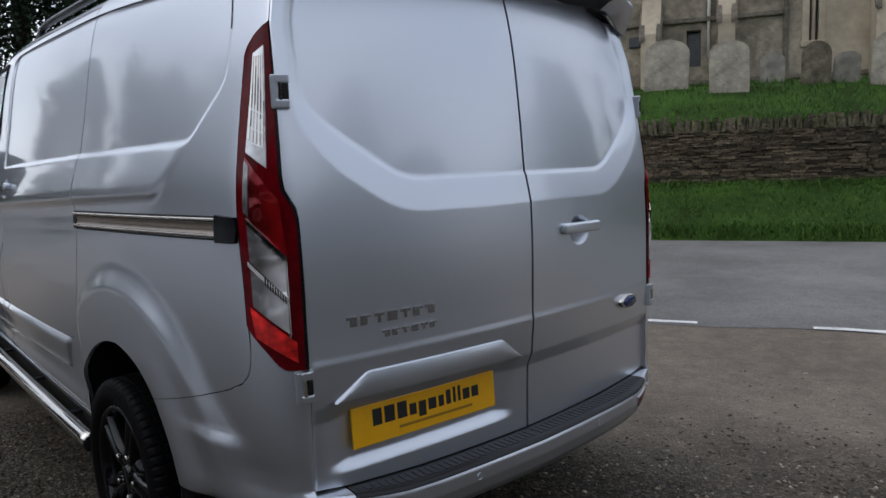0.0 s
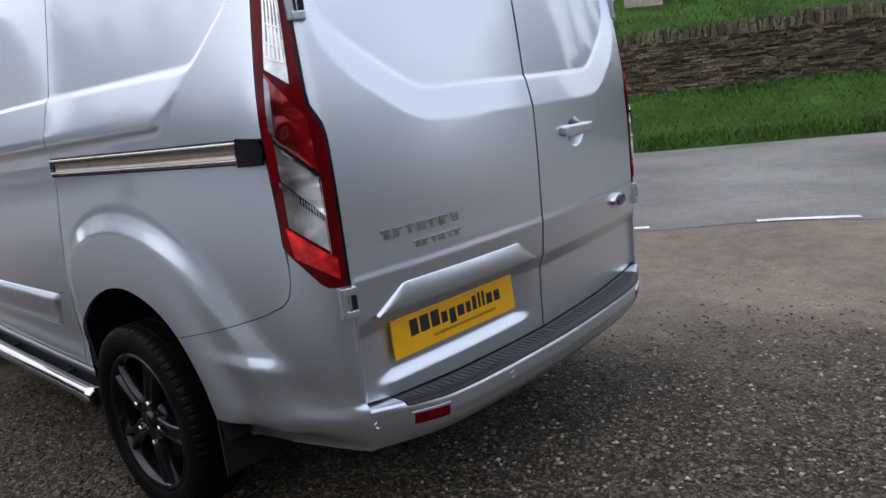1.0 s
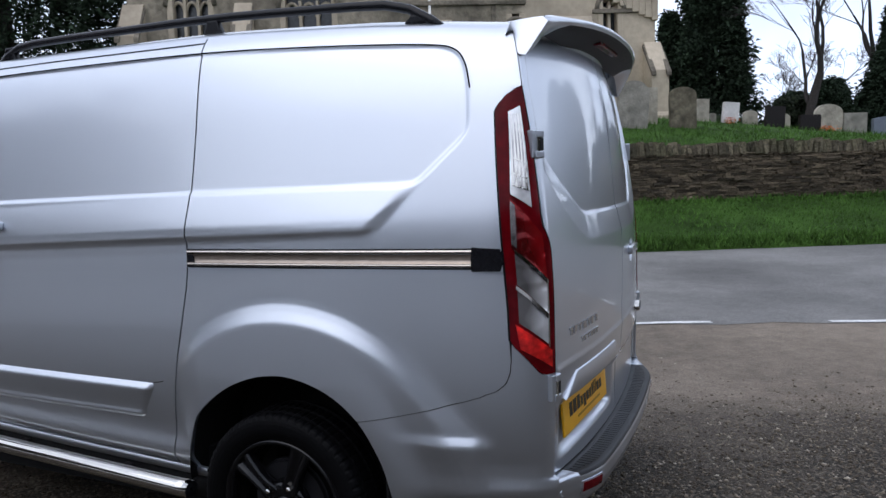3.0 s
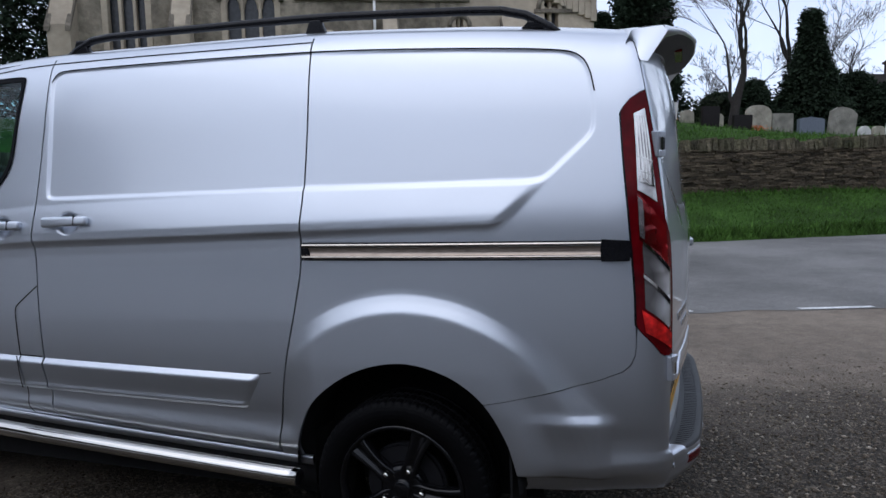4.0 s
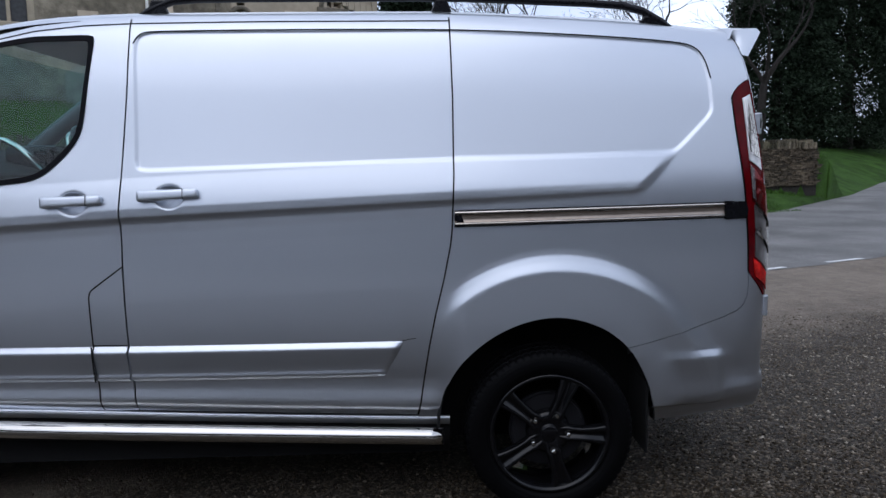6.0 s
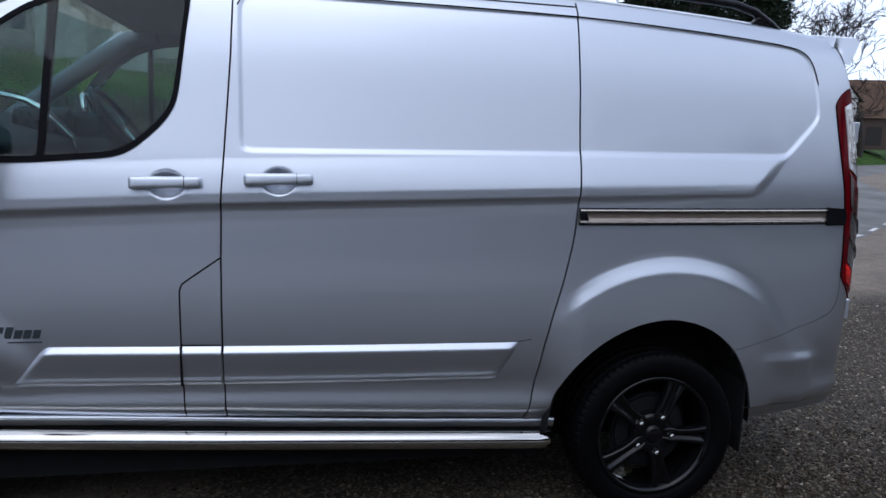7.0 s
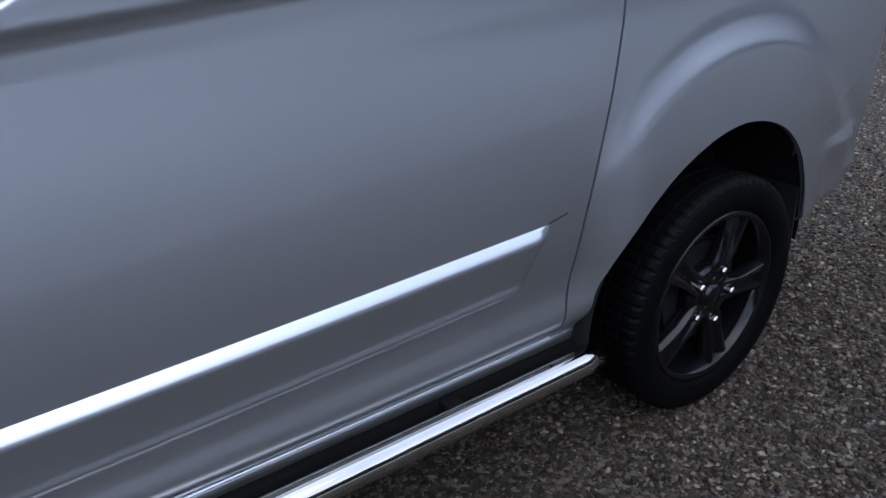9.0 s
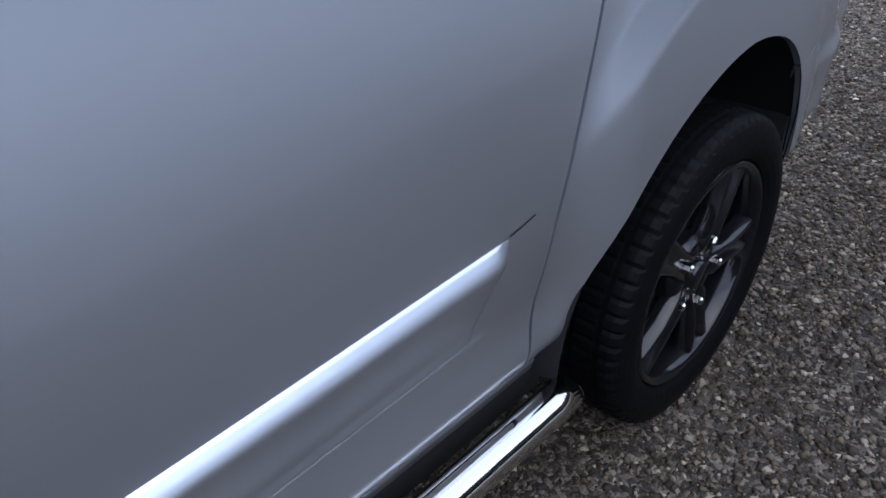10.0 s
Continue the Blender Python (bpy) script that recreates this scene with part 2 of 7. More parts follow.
INDICATOR_BOWL = lens_material("indicator_bowl", (0.16, 0.15, 0.15), (0.92, 0.90, 0.90))
FOG_BOWL = lens_material("fog_bowl", (0.2, 0.19, 0.19), (0.95, 0.95, 0.97))
BRAKE_BOWL = lens_material("brake_bowl", (0.08, 0.002, 0.003), (0.33, 0.0045, 0.007))
PLATE = material("yellow_plate", (0.80, 0.40, 0.005), 0.35, grain=0.04, scale=30, coat=0.3)
INK = material("plate_black", (0.015, 0.015, 0.015), 0.5)
FAINT_INK = material("faint_print", (0.30, 0.16, 0.01), 0.5)
BLUE = material("badge_blue", (0.05, 0.07, 0.16), 0.2, 0.5)
DARK_PRINT = material("dark_print", (0.06, 0.07, 0.08), 0.35, 0.4)
GLASS = glass_material("tinted_glass", (0.57, 0.79, 0.80), 1.46)
CABIN = material("cabin_grey", (0.009, 0.009, 0.010), 0.7, grain=0.2, scale=80, bump=0.0005, spec=0.15)
CABIN_LIGHT = material("cabin_light_trim", (0.14, 0.145, 0.15), 0.6, grain=0.1, scale=30)
CABIN_PALE = material("pillar_trim_grey", (0.45, 0.46, 0.47), 0.6, grain=0.1, scale=30)
CLOTH = material("seat_cloth", (0.016, 0.017, 0.021), 0.9, grain=0.3, scale=150, bump=0.001)

GRAVEL = gravel_material("gravel", (0.015, 0.012, 0.009), (0.055, 0.044, 0.032), (0.17, 0.144, 0.11), 82, 0.010, (0.44, 0.36, 0.28))
ASPHALT = gravel_material("asphalt", (0.15, 0.145, 0.138), (0.19, 0.184, 0.175), (0.24, 0.233, 0.222), 90, 0.003, blotch=0.25)
GRASS = material("grass", (0.045, 0.095, 0.016), 0.9, grain=0.5, scale=45, stain=0.5, stain_scale=0.9, bump=0.03, spec=0.15)
BLADES = material("grass_blades", (0.06, 0.125, 0.022), 0.8, island=0.5, stain=0.3, stain_scale=1.0, spec=0.2)
LINE = material("road_paint", (0.72, 0.72, 0.70), 0.7, grain=0.25, scale=35, stain=0.25, stain_scale=3)
WALLSTONE = material("wall_stone", (0.105, 0.082, 0.054), 0.95, grain=0.35, scale=25, stain=0.35, stain_scale=1.6, bump=0.02, island=0.55)
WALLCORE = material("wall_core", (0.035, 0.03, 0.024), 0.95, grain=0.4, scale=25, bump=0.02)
COPING = material("coping_stone", (0.18, 0.15, 0.105), 0.95, grain=0.4, scale=20, other=(0.055, 0.055, 0.026), stain=0.0, stain_scale=1.3, bump=0.02, island=0.5)
CHURCH = material("church_limestone", (0.40, 0.34, 0.255), 0.95, grain=0.10, scale=5, stain=0.3, stain_scale=0.5, bump=0.006)
CHURCH_RUBBLE = material("rubble_limestone", (0.23, 0.20, 0.15), 0.95, grain=0.3, scale=4.5, stain=0.4, stain_scale=0.8, bump=0.03)
CHURCH_DARK = material("weathered_limestone", (0.15, 0.13, 0.10), 0.95, grain=0.3, scale=10, stain=0.4, stain_scale=0.9, bump=0.02)
LEAD_GLASS = material("leaded_glass", (0.03, 0.032, 0.035), 0.25, grain=0.3, scale=9)
STONE_PALE = material("pale_headstone", (0.34, 0.31, 0.25), 0.95, grain=0.12, scale=9, stain=0.4, stain_scale=2.2, bump=0.012)
STONE_GREY = material("grey_headstone", (0.24, 0.225, 0.19), 0.95, grain=0.15, scale=9, stain=0.45, stain_scale=2.5, bump=0.012)
STONE_DARK = material("lichened_headstone", (0.12, 0.105, 0.072), 0.95, grain=0.3, scale=10, stain=0.5, stain_scale=4.0, bump=0.012)
STONE_WHITE = material("white_headstone", (0.62, 0.60, 0.58), 0.8, grain=0.1, scale=14, stain=0.2, stain_scale=2)
STONE_BLACK = material("black_granite", (0.018, 0.015, 0.015), 0.5, spec=0.2, grain=0.3, scale=30)
STONE_BLUE = material("blue_grey_granite", (0.15, 0.17, 0.21), 0.6, grain=0.2, scale=30)
BARK = material("bark", (0.032, 0.027, 0.024), 0.95, grain=0.4, scale=18, bump=0.02)
YEW = material("yew_leaves", (0.022, 0.034, 0.020), 0.9, island=0.6, stain=0.3, stain_scale=0.8, spec=0.15)
HEDGE = material("hedge_leaves", (0.022, 0.03, 0.016), 0.9, island=0.6, stain=0.3, stain_scale=0.8, spec=0.15)
TWIGS = material("winter_twigs", (0.12, 0.112, 0.10), 0.95, island=0.5, stain=0.3, stain_scale=0.5, spec=0.1)
DRY_LEAF = material("dry_leaves", (0.10, 0.07, 0.04), 0.9, island=0.5, stain=0.2)
TILE = material("roof_tile", (0.028, 0.023, 0.018), 0.9, grain=0.3, scale=12, stain=0.3, stain_scale=1.2, bump=0.02, island=0.35)
BROWN_TILE = material("brown_roof_tile", (0.09, 0.055, 0.035), 0.9, grain=0.3, scale=8, stain=0.35, stain_scale=0.8, bump=0.02)
BRICK = material("chimney_brick", (0.07, 0.05, 0.04), 0.9, grain=0.3, scale=14, bump=0.01)
RENDER = material("white_render", (0.72, 0.71, 0.68), 0.9, grain=0.08, scale=12, stain=0.12, stain_scale=1.0, bump=0.005)
TIMBER = material("black_timber", (0.025, 0.022, 0.02), 0.8, grain=0.3, scale=20, bump=0.008)
FLOWER = material("orange_flowers", (0.5, 0.14, 0.04), 0.8, island=0.4, stain=0.2)


# ---- building helpers ----
def mesh(name, verts, faces, smooth=False, smooth_faces=None):
    me = bpy.data.meshes.new(name)
    me.from_pydata([tuple(v) for v in verts], [], [tuple(f) for f in faces])
    if smooth:
        me.polygons.foreach_set("use_smooth", [True] * len(me.polygons))
    if smooth_faces is not None:
        me.polygons.foreach_set("use_smooth", smooth_faces)
    me.update()
    return me


def part(name, me, mat, parent=None, label="", m=None):
    if isinstance(me, bmesh.types.BMesh):
        bm, me = me, bpy.data.meshes.new(name)
        bm.to_mesh(me)
        bm.free()
    if mat and not me.materials:
        me.materials.append(mat)
    ob = new(name, me)
    if parent:
        ob.parent = parent
    if m is not None:
        ob.matrix_basis = m
    return tagged(ob, label)


def thing(name, label, category, m=None, group="", kind=""):
    ob = new(name)
    if m is not None:
        ob.matrix_basis = m
    return tagged(ob, label, category, group, kind)


def box(x0, x1, y0, y1, z0, z1, bevel=0.0, segments=2):
    bm = bmesh.new()
    bmesh.ops.create_cube(bm, size=1)
    for v in bm.verts:
        v.co = Vector((x0 + (v.co.x + 0.5) * (x1 - x0), y0 + (v.co.y + 0.5) * (y1 - y0), z0 + (v.co.z + 0.5) * (z1 - z0)))
    if bevel:
        bmesh.ops.bevel(bm, geom=bm.edges[:], offset=bevel, segments=segments, affect="EDGES", profile=0.6)
    return bm


def join(*bms):
    whole = bmesh.new()
    for b in bms:
        me = bpy.data.meshes.new("tmp")
        b.to_mesh(me)
        b.free()
        whole.from_mesh(me)
        bpy.data.meshes.remove(me)
    return whole


def smoothed(bm):
    for f in bm.faces:
        f.smooth = True
    return bm


def tube(points, radius, sides=12, caps=True):
    """A round bar along points; radius may be one number or one for each point."""
    pts = [Vector(p) for p in points]
    rad = [radius] * len(pts) if isinstance(radius, (int, float)) else radius
    verts, faces = [], []
    side = None
    for i, p in enumerate(pts):
        d = (pts[min(i + 1, len(pts) - 1)] - pts[max(i - 1, 0)]).normalized()
        if side is None:
            side = d.orthogonal().normalized()
        side = (side - d * side.dot(d)).normalized()
        up = d.cross(side)
        for k in range(sides):
            a = 2 * math.pi * k / sides
            verts.append(p + (side * math.cos(a) + up * math.sin(a)) * rad[i])
    for i in range(len(pts) - 1):
        for k in range(sides):
            a, b = i * sides + k, i * sides + (k + 1) % sides
            faces.append((a, b, b + sides, a + sides))
    if caps:
        faces.append(tuple(range(sides))[::-1])
        faces.append(tuple(range((len(pts) - 1) * sides, len(pts) * sides)))
    return verts, faces


def lathe(profile, segments, tweak=None):
    """Rings about the y axis from (y, radius) pairs."""
    verts, faces = [], []
    n = len(profile)
    for i in range(segments):
        a = 2 * math.pi * i / segments
        for j, (y, r) in enumerate(profile):
            rr = r + (tweak(i, j) if tweak else 0)
            verts.append((rr * math.cos(a), y, rr * math.sin(a)))
    for i in range(segments):
        for j in range(n - 1):
            a, b = i * n + j, ((i + 1) % segments) * n + j
            faces.append((a, a + 1, b + 1, b))
    return verts, faces


def interp(x, pairs):
    return np.interp(x, [p[0] for p in pairs], [p[1] for p in pairs])


def step(x, lo, hi):
    t = np.clip((np.asarray(x, float) - lo) / (hi - lo), 0, 1)
    return t * t * (3 - 2 * t)


def inside(px, pz, poly):
    """Signed distance of points to a polygon: positive within."""
    px, pz = np.asarray(px, float), np.asarray(pz, float)
    best = np.full(px.shape, 1e9)
    within = np.zeros(px.shape, bool)
    for (x0, z0), (x1, z1) in zip(poly, poly[1:] + poly[:1]):
        dx, dz = x1 - x0, z1 - z0
        t = np.clip(((px - x0) * dx + (pz - z0) * dz) / (dx * dx + dz * dz + 1e-12), 0, 1)
        best = np.minimum(best, np.hypot(px - x0 - t * dx, pz - z0 - t * dz))
        cross = ((z0 > pz) != (z1 > pz)) & (px < (x1 - x0) * (pz - z0) / (z1 - z0 + 1e-12) + x0)
        within ^= cross
    return np.where(within, best, -best)


# ---- ground, road, verge ----
# The road runs at 27 degrees to the van: u along it, n across it.
ROAD = pose(0, 0, 0, 0, 0, 27)
BEND = [(-300, 0.0), (11, 0.0), (16, 0.8), (25, 4.5), (40, 12.0), (66, 19.5), (100, 26.0), (320, 60.0)]
EDGE, LAY_BY = 9.25, 3.45
YARD = {12.35: [(-30, 2.0), (4, 1.93), (10, 1.86), (19, 1.75)], 15.0: [(-30, 2.85), (1, 2.82), (4, 2.72), (6, 2.55), (7.5, 2.46), (10, 2.3), (14, 2.1), (18, 1.9)],
        17.0: [(-30, 3.1), (4, 3.0), (7.7, 2.86), (9.5, 2.68), (11.7, 2.45), (13.5, 2.25), (15, 2.17), (17, 1.97), (19, 1.85)],
        23.0: [(-30, 3.4), (4, 3.3), (9, 3.1), (15, 2.6), (20, 2.3)], 40.0: [(-30, 3.5), (20, 2.7), (40, 2.4)]}


def bend(u):
    return float(interp(u, BEND))


def lane(u):
    """The near edge of the road swings a little towards the lay-by."""
    return float(interp(u, [(2.4, 0.0), (3.4, -0.12), (4.2, -0.28), (5.0, -0.38), (9.0, -0.5), (16, 0.0)]))


def height(u, n):
    """The lie of the land: flat gravel and road, a grassy bank, and the raised churchyard."""
    t = n - EDGE - bend(u)
    if t <= 0:
        return 0.0
    wild = 0.03 * noise.noise((u * 0.9, n * 0.9, 0.0)) * min(1.0, t * 2)
    inn = 1 - float(step(u, 20.2, 24.0))
    bank = float(interp(t, [(0, 0), (0.10, 0.12), (0.30, 0.17), (2.75, 0.80), (3.05, 0.85)])) * (0.45 + 0.55 * inn)
    bank += float(interp(t, [(0.3, 0.0), (6, 1.6), (14, 2.6), (60, 3.4), (300, 5.0)])) * (1 - inn) + float(interp(t, [(3.05, 0.0), (12, 0.9), (300, 3.0)])) * inn
    ns = sorted(YARD)
    yard = float(np.interp(n, ns, [interp(u, YARD[k]) for k in ns]))
    if n > 12.3 and inn > 0:
        return yard * inn + bank * (1 - inn) + wild
    return bank + wild


us = np.r_[np.linspace(-300, -40, 8), np.linspace(-30, -8, 12), np.arange(-7, 26, 0.5), np.linspace(27, 70, 24), np.linspace(80, 300, 9)]
ts = [-400, -150, -60, -30, -15, -9, -6, -3, 0, 0.04, 0.10, 0.2, 0.45, 0.9, 1.4, 1.9, 2.4, 2.74, 3.04, 3.12, 3.5, 4.2, 5.0, 5.75, 6.7, 7.75, 9, 11, 13.75, 17, 22, 30.75, 45, 70, 120, 220, 350]
verts = []
for u in us:
    for t in ts:
        n = EDGE + bend(u) + t if t < 0 or u > 14 else EDGE + t
        verts.append((u, n, height(u, n)))
faces, mats = [], []
k = len(ts)
for i in range(len(us) - 1):
    for j in range(k - 1):
        a = i * k + j
        faces.append((a, a + k, a + k + 1, a + 1))
        mats.append(0 if ts[j + 1] <= 0 else 1)
me = mesh("ground", verts, faces, True)
me.materials.append(GRAVEL)
me.materials.append(GRASS)
me.polygons.foreach_set("material_index", mats)
ground = tagged(new("ground", me), "grey-brown gravel lay-by and green churchyard grass", "ground", kind="structure")
ground.matrix_basis = ROAD
verts, faces = [], []
rng = random.Random(4)
for u in us:
    j = rng.uniform(-0.05, 0.05)
    verts += [(u, LAY_BY - 0.10 + j + lane(u) + bend(u), 0.004), (u, 6.4 + bend(u), 0.03), (u, EDGE + 0.02 + rng.uniform(-0.06, 0.03) + bend(u), 0.006)]
for i in range(len(us) - 1):
    for j in (0, 1):
        a = 3 * i + j
        faces.append((a, a + 3, a + 4, a + 1))
road = tagged(part("road", mesh("road", verts, faces, True), ASPHALT), "worn grey asphalt road", "road", kind="structure")
road.matrix_basis = ROAD
for k in range(-5, 14):
    u0 = 0.58 + 1.60 * k + (0.22 if k >= 2 else 0)
    rows = [(u0 + 0.75 * q / 6, bend(u0 + 0.75 * q / 6)) for q in range(7)]
    verts = [(u, LAY_BY - 0.07 + lane(u) + b + o + rng.uniform(-0.006, 0.006), 0.010) for u, b in rows for o in (0.0, 0.085)]
    dash = part("road_marking", mesh("road_marking", verts, [(2 * i, 2 * i + 2, 2 * i + 3, 2 * i + 1) for i in range(6)]), LINE)
    tagged(dash, "worn white edge-line dash on the road", "road marking", "edge line dashes", "structure")
    dash.matrix_basis = ROAD


def scatter(name, label, category, rows, mat, seed, kind="stuff", parent=None):
    """Loose stones, rows of (count, x0, x1, y0, y1, smallest, largest): angular chips lying on the ground."""
    r = np.random.default_rng(seed)
    base = np.array([(1, 0, 0), (-1, 0, 0), (0, 1, 0), (0, -1, 0), (0, 0, 1), (0, 0, -1)], float)
    tri = np.array([(0, 2, 4), (2, 1, 4), (1, 3, 4), (3, 0, 4), (2, 0, 5), (1, 2, 5), (3, 1, 5), (0, 3, 5)])
    vs = []
    for count, x0, x1, y0, y1, lo, hi in rows:
        c = np.stack([r.uniform(x0, x1, count), r.uniform(y0, y1, count), np.zeros(count)], -1)
        size = lo + (hi - lo) * r.random(count) ** 2.6
        p = base[None] * r.uniform(0.6, 1.25, (count, 6, 1)) + r.uniform(-0.3, 0.3, (count, 6, 3))
        p *= np.stack([np.ones(count), r.uniform(0.6, 1, count), r.uniform(0.35, 0.75, count)], -1)[:, None]
        a = r.uniform(0, 6.28, count)
        ca, sa = np.cos(a)[:, None], np.sin(a)[:, None]
        p = np.stack([p[..., 0] * ca - p[..., 1] * sa, p[..., 0] * sa + p[..., 1] * ca, p[..., 2]], -1) * size[:, None, None]
        c[:, 2] = size * 0.22
        across = c[:, 1] * math.cos(radians(27)) - c[:, 0] * math.sin(radians(27))
        keep = (r.random(count) > 0.93 * step(across, -0.2, 1.5)) & (r.random(count) > 1 - step(c[:, 1], -2.7, -1.3))
        # the stones thin out towards the edges of their patch
        inner = np.minimum(np.minimum(c[:, 0] - x0, x1 - c[:, 0]), np.minimum(c[:, 1] - y0, y1 - c[:, 1]))
        keep &= r.random(count) < step(inner, 0.0, 0.6)
        vs.append((p + c[:, None])[keep].reshape(-1, 3))
    vs = np.concatenate(vs)
    m = len(vs) // 6
    fs = (tri[None] + 6 * np.arange(m)[:, None, None]).reshape(-1, 3)
    me = bpy.data.meshes.new(name)
    me.vertices.add(len(vs))
    me.vertices.foreach_set("co", vs.astype(np.float32).ravel())
    me.loops.add(fs.size)
    me.loops.foreach_set("vertex_index", fs.ravel().astype(np.int32))
    me.polygons.add(len(fs))
    me.polygons.foreach_set("loop_start", np.arange(0, fs.size, 3, dtype=np.int32))
    me.update(calc_edges=True)
    return tagged(part(name, me, mat, parent), label, category, kind=kind)


def chips(name, tones):
    """Gravel whose stones each have a tone of their own."""
    m = material(name, tones[1], 0.85, spec=0.3)
    ramp = m.node_tree.nodes.new("ShaderNodeValToRGB")
    ramp.color_ramp.elements.new(0.6).color = (*tones[1], 1)
    ramp.color_ramp.elements.new(0.88).color = (*tones[2], 1)
    ramp.color_ramp.elements[0].color, ramp.color_ramp.elements[-1].color = (*tones[0], 1), (*tones[3], 1)
    m.node_tree.links.new(m.node_tree.nodes.new("ShaderNodeNewGeometry").outputs["Random Per Island"], ramp.inputs["Fac"])
    m.node_tree.links.new(ramp.outputs["Color"], m.node_tree.nodes["Principled BSDF"].inputs["Base Color"])
    return m


# darker chips beside the van, paler ones towards the road
CHIPS = chips("dark_gravel_chips", ((0.019, 0.0135, 0.0082), (0.057, 0.043, 0.027), (0.14, 0.108, 0.074), (0.29, 0.25, 0.195)))
PALE_CHIPS = chips("pale_gravel_chips", ((0.09, 0.073, 0.055), (0.17, 0.14, 0.105), (0.30, 0.25, 0.19), (0.55, 0.49, 0.40)))
scatter("gravel_stones", "loose dark brown gravel chips lying on the lay-by", "gravel",
        [(56000, -2.4, 3.4, -2.9, -0.25, 0.003, 0.012), (18000, -0.7, 2.3, -1.9, -0.5, 0.003, 0.015), (20000, 0.3, 3.7, -1.9, 0.1, 0.003, 0.013)], CHIPS, 3)
scatter("gravel_stones", "loose pale grey-brown gravel chips near the road", "gravel",
        [(42000, 0.3, 4.9, -1.0, 3.0, 0.004, 0.015), (1200, 0.6, 4.6, 1.5, 2.6, 0.003, 0.009)], PALE_CHIPS, 5)


def blades(name, label, rows, seed, mat=None):
    """Grass: rows of (count, u0, u1, n0, n1, shortest, longest)."""
    r = random.Random(seed)
    vs, fs = [], []
    for count, u0, u1, n0, n1, lo, hi in rows:
        for _ in range(count):
            u, n = r.uniform(u0, u1), r.uniform(n0, n1)
            z, h, a = height(u, n) - 0.01, r.uniform(lo, hi), r.uniform(0, 6.28)
            w = 0.010 + 0.05 * h
            dx, dy = math.cos(a) * w, math.sin(a) * w
            lx, ly = r.gauss(0, 0.45) * h, r.gauss(0, 0.45) * h
            b = len(vs)
            vs += [(u - dx, n - dy, z), (u + dx, n + dy, z), (u + lx, n + ly, z + h)]
            fs.append((b, b + 1, b + 2))
    ob = tagged(part(name, mesh(name, vs, fs), mat or BLADES), label, "grass", kind="stuff")
    ob.matrix_basis = ROAD


blades("verge_grass", "short green grass on the roadside bank", [(9000, -4, 14, EDGE + 0.02, EDGE + 0.35, 0.06, 0.16), (14000, -4, 16, EDGE + 0.2, 11.95, 0.03, 0.09),
                                                               (2500, -4, 19, 11.7, 11.98, 0.06, 0.16)], 7)
blades("churchyard_grass", "green grass between the gravestones", [(9000, -3, 19, 12.36, 15, 0.04, 0.12), (7000, -3, 20, 15, 22, 0.06, 0.16)], 8)

# ---- dry stone wall ----
wall = thing("wall_churchyard", "low dry-stone wall of thin brown stones with upright coping", "wall", ROAD, kind="structure")
# core coloured darker than the stones, to put shade into the open joints
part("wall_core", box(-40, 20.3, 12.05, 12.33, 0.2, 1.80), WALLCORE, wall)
rng = random.Random(11)
cube_faces = [(0, 1, 5, 4), (1, 2, 6, 5), (3, 0, 4, 7), (4, 5, 6, 7), (0, 3, 2, 1)]


def chip(u0, u1, n0, n1, z0, z1, r, j):
    f = lambda a: a + r.uniform(-j, j)
    return [(f(u0), f(n0), f(z0)), (f(u1), f(n0), f(z0)), (u1, n1, z0), (u0, n1, z0), (f(u0), f(n0), f(z1)), (f(u1), f(n0), f(z1)), (u1, n1, z1), (u0, n1, z1)]


single = []
for q in range(10):
    vs = chip(-0.5, 0.5, 0.0, 0.12, -0.5, 0.5, rng, 0.0)
    vs = [(x + rng.uniform(-0.06, 0.06), y + (rng.uniform(-0.012, 0.012) if y < 0.1 else 0), z + rng.uniform(-0.13, 0.13)) for x, y, z in vs]
    me = mesh("stone", vs, cube_faces)
    me.materials.append(WALLSTONE)
    single.append(me)
STONE_ONE = material("wall_stone_single", (0.105, 0.083, 0.056), 0.95, grain=0.35, scale=9, stain=0.4, stain_scale=3.0, bump=0.02)
info = STONE_ONE.node_tree.nodes.new("ShaderNodeObjectInfo")
princ = STONE_ONE.node_tree.nodes["Principled BSDF"]
feed = princ.inputs["Base Color"].links[0].from_socket
vary = STONE_ONE.node_tree.nodes.new("ShaderNodeMix")
vary.data_type, vary.blend_type = "RGBA", "MULTIPLY"
vary.inputs[0].default_value = 1.0
span = STONE_ONE.node_tree.nodes.new("ShaderNodeMapRange")
span.inputs["To Min"].default_value, span.inputs["To Max"].default_value = 0.5, 1.45
STONE_ONE.node_tree.links.new(info.outputs["Random"], span.inputs["Value"])
STONE_ONE.node_tree.links.new(feed, vary.inputs[6])
STONE_ONE.node_tree.links.new(span.outputs[0], vary.inputs[7])
STONE_ONE.node_tree.links.new(vary.outputs[2], princ.inputs["Base Color"])
for me in single:
    me.materials[0] = STONE_ONE
vs, fs, picked = [], [], []
z = 0.55
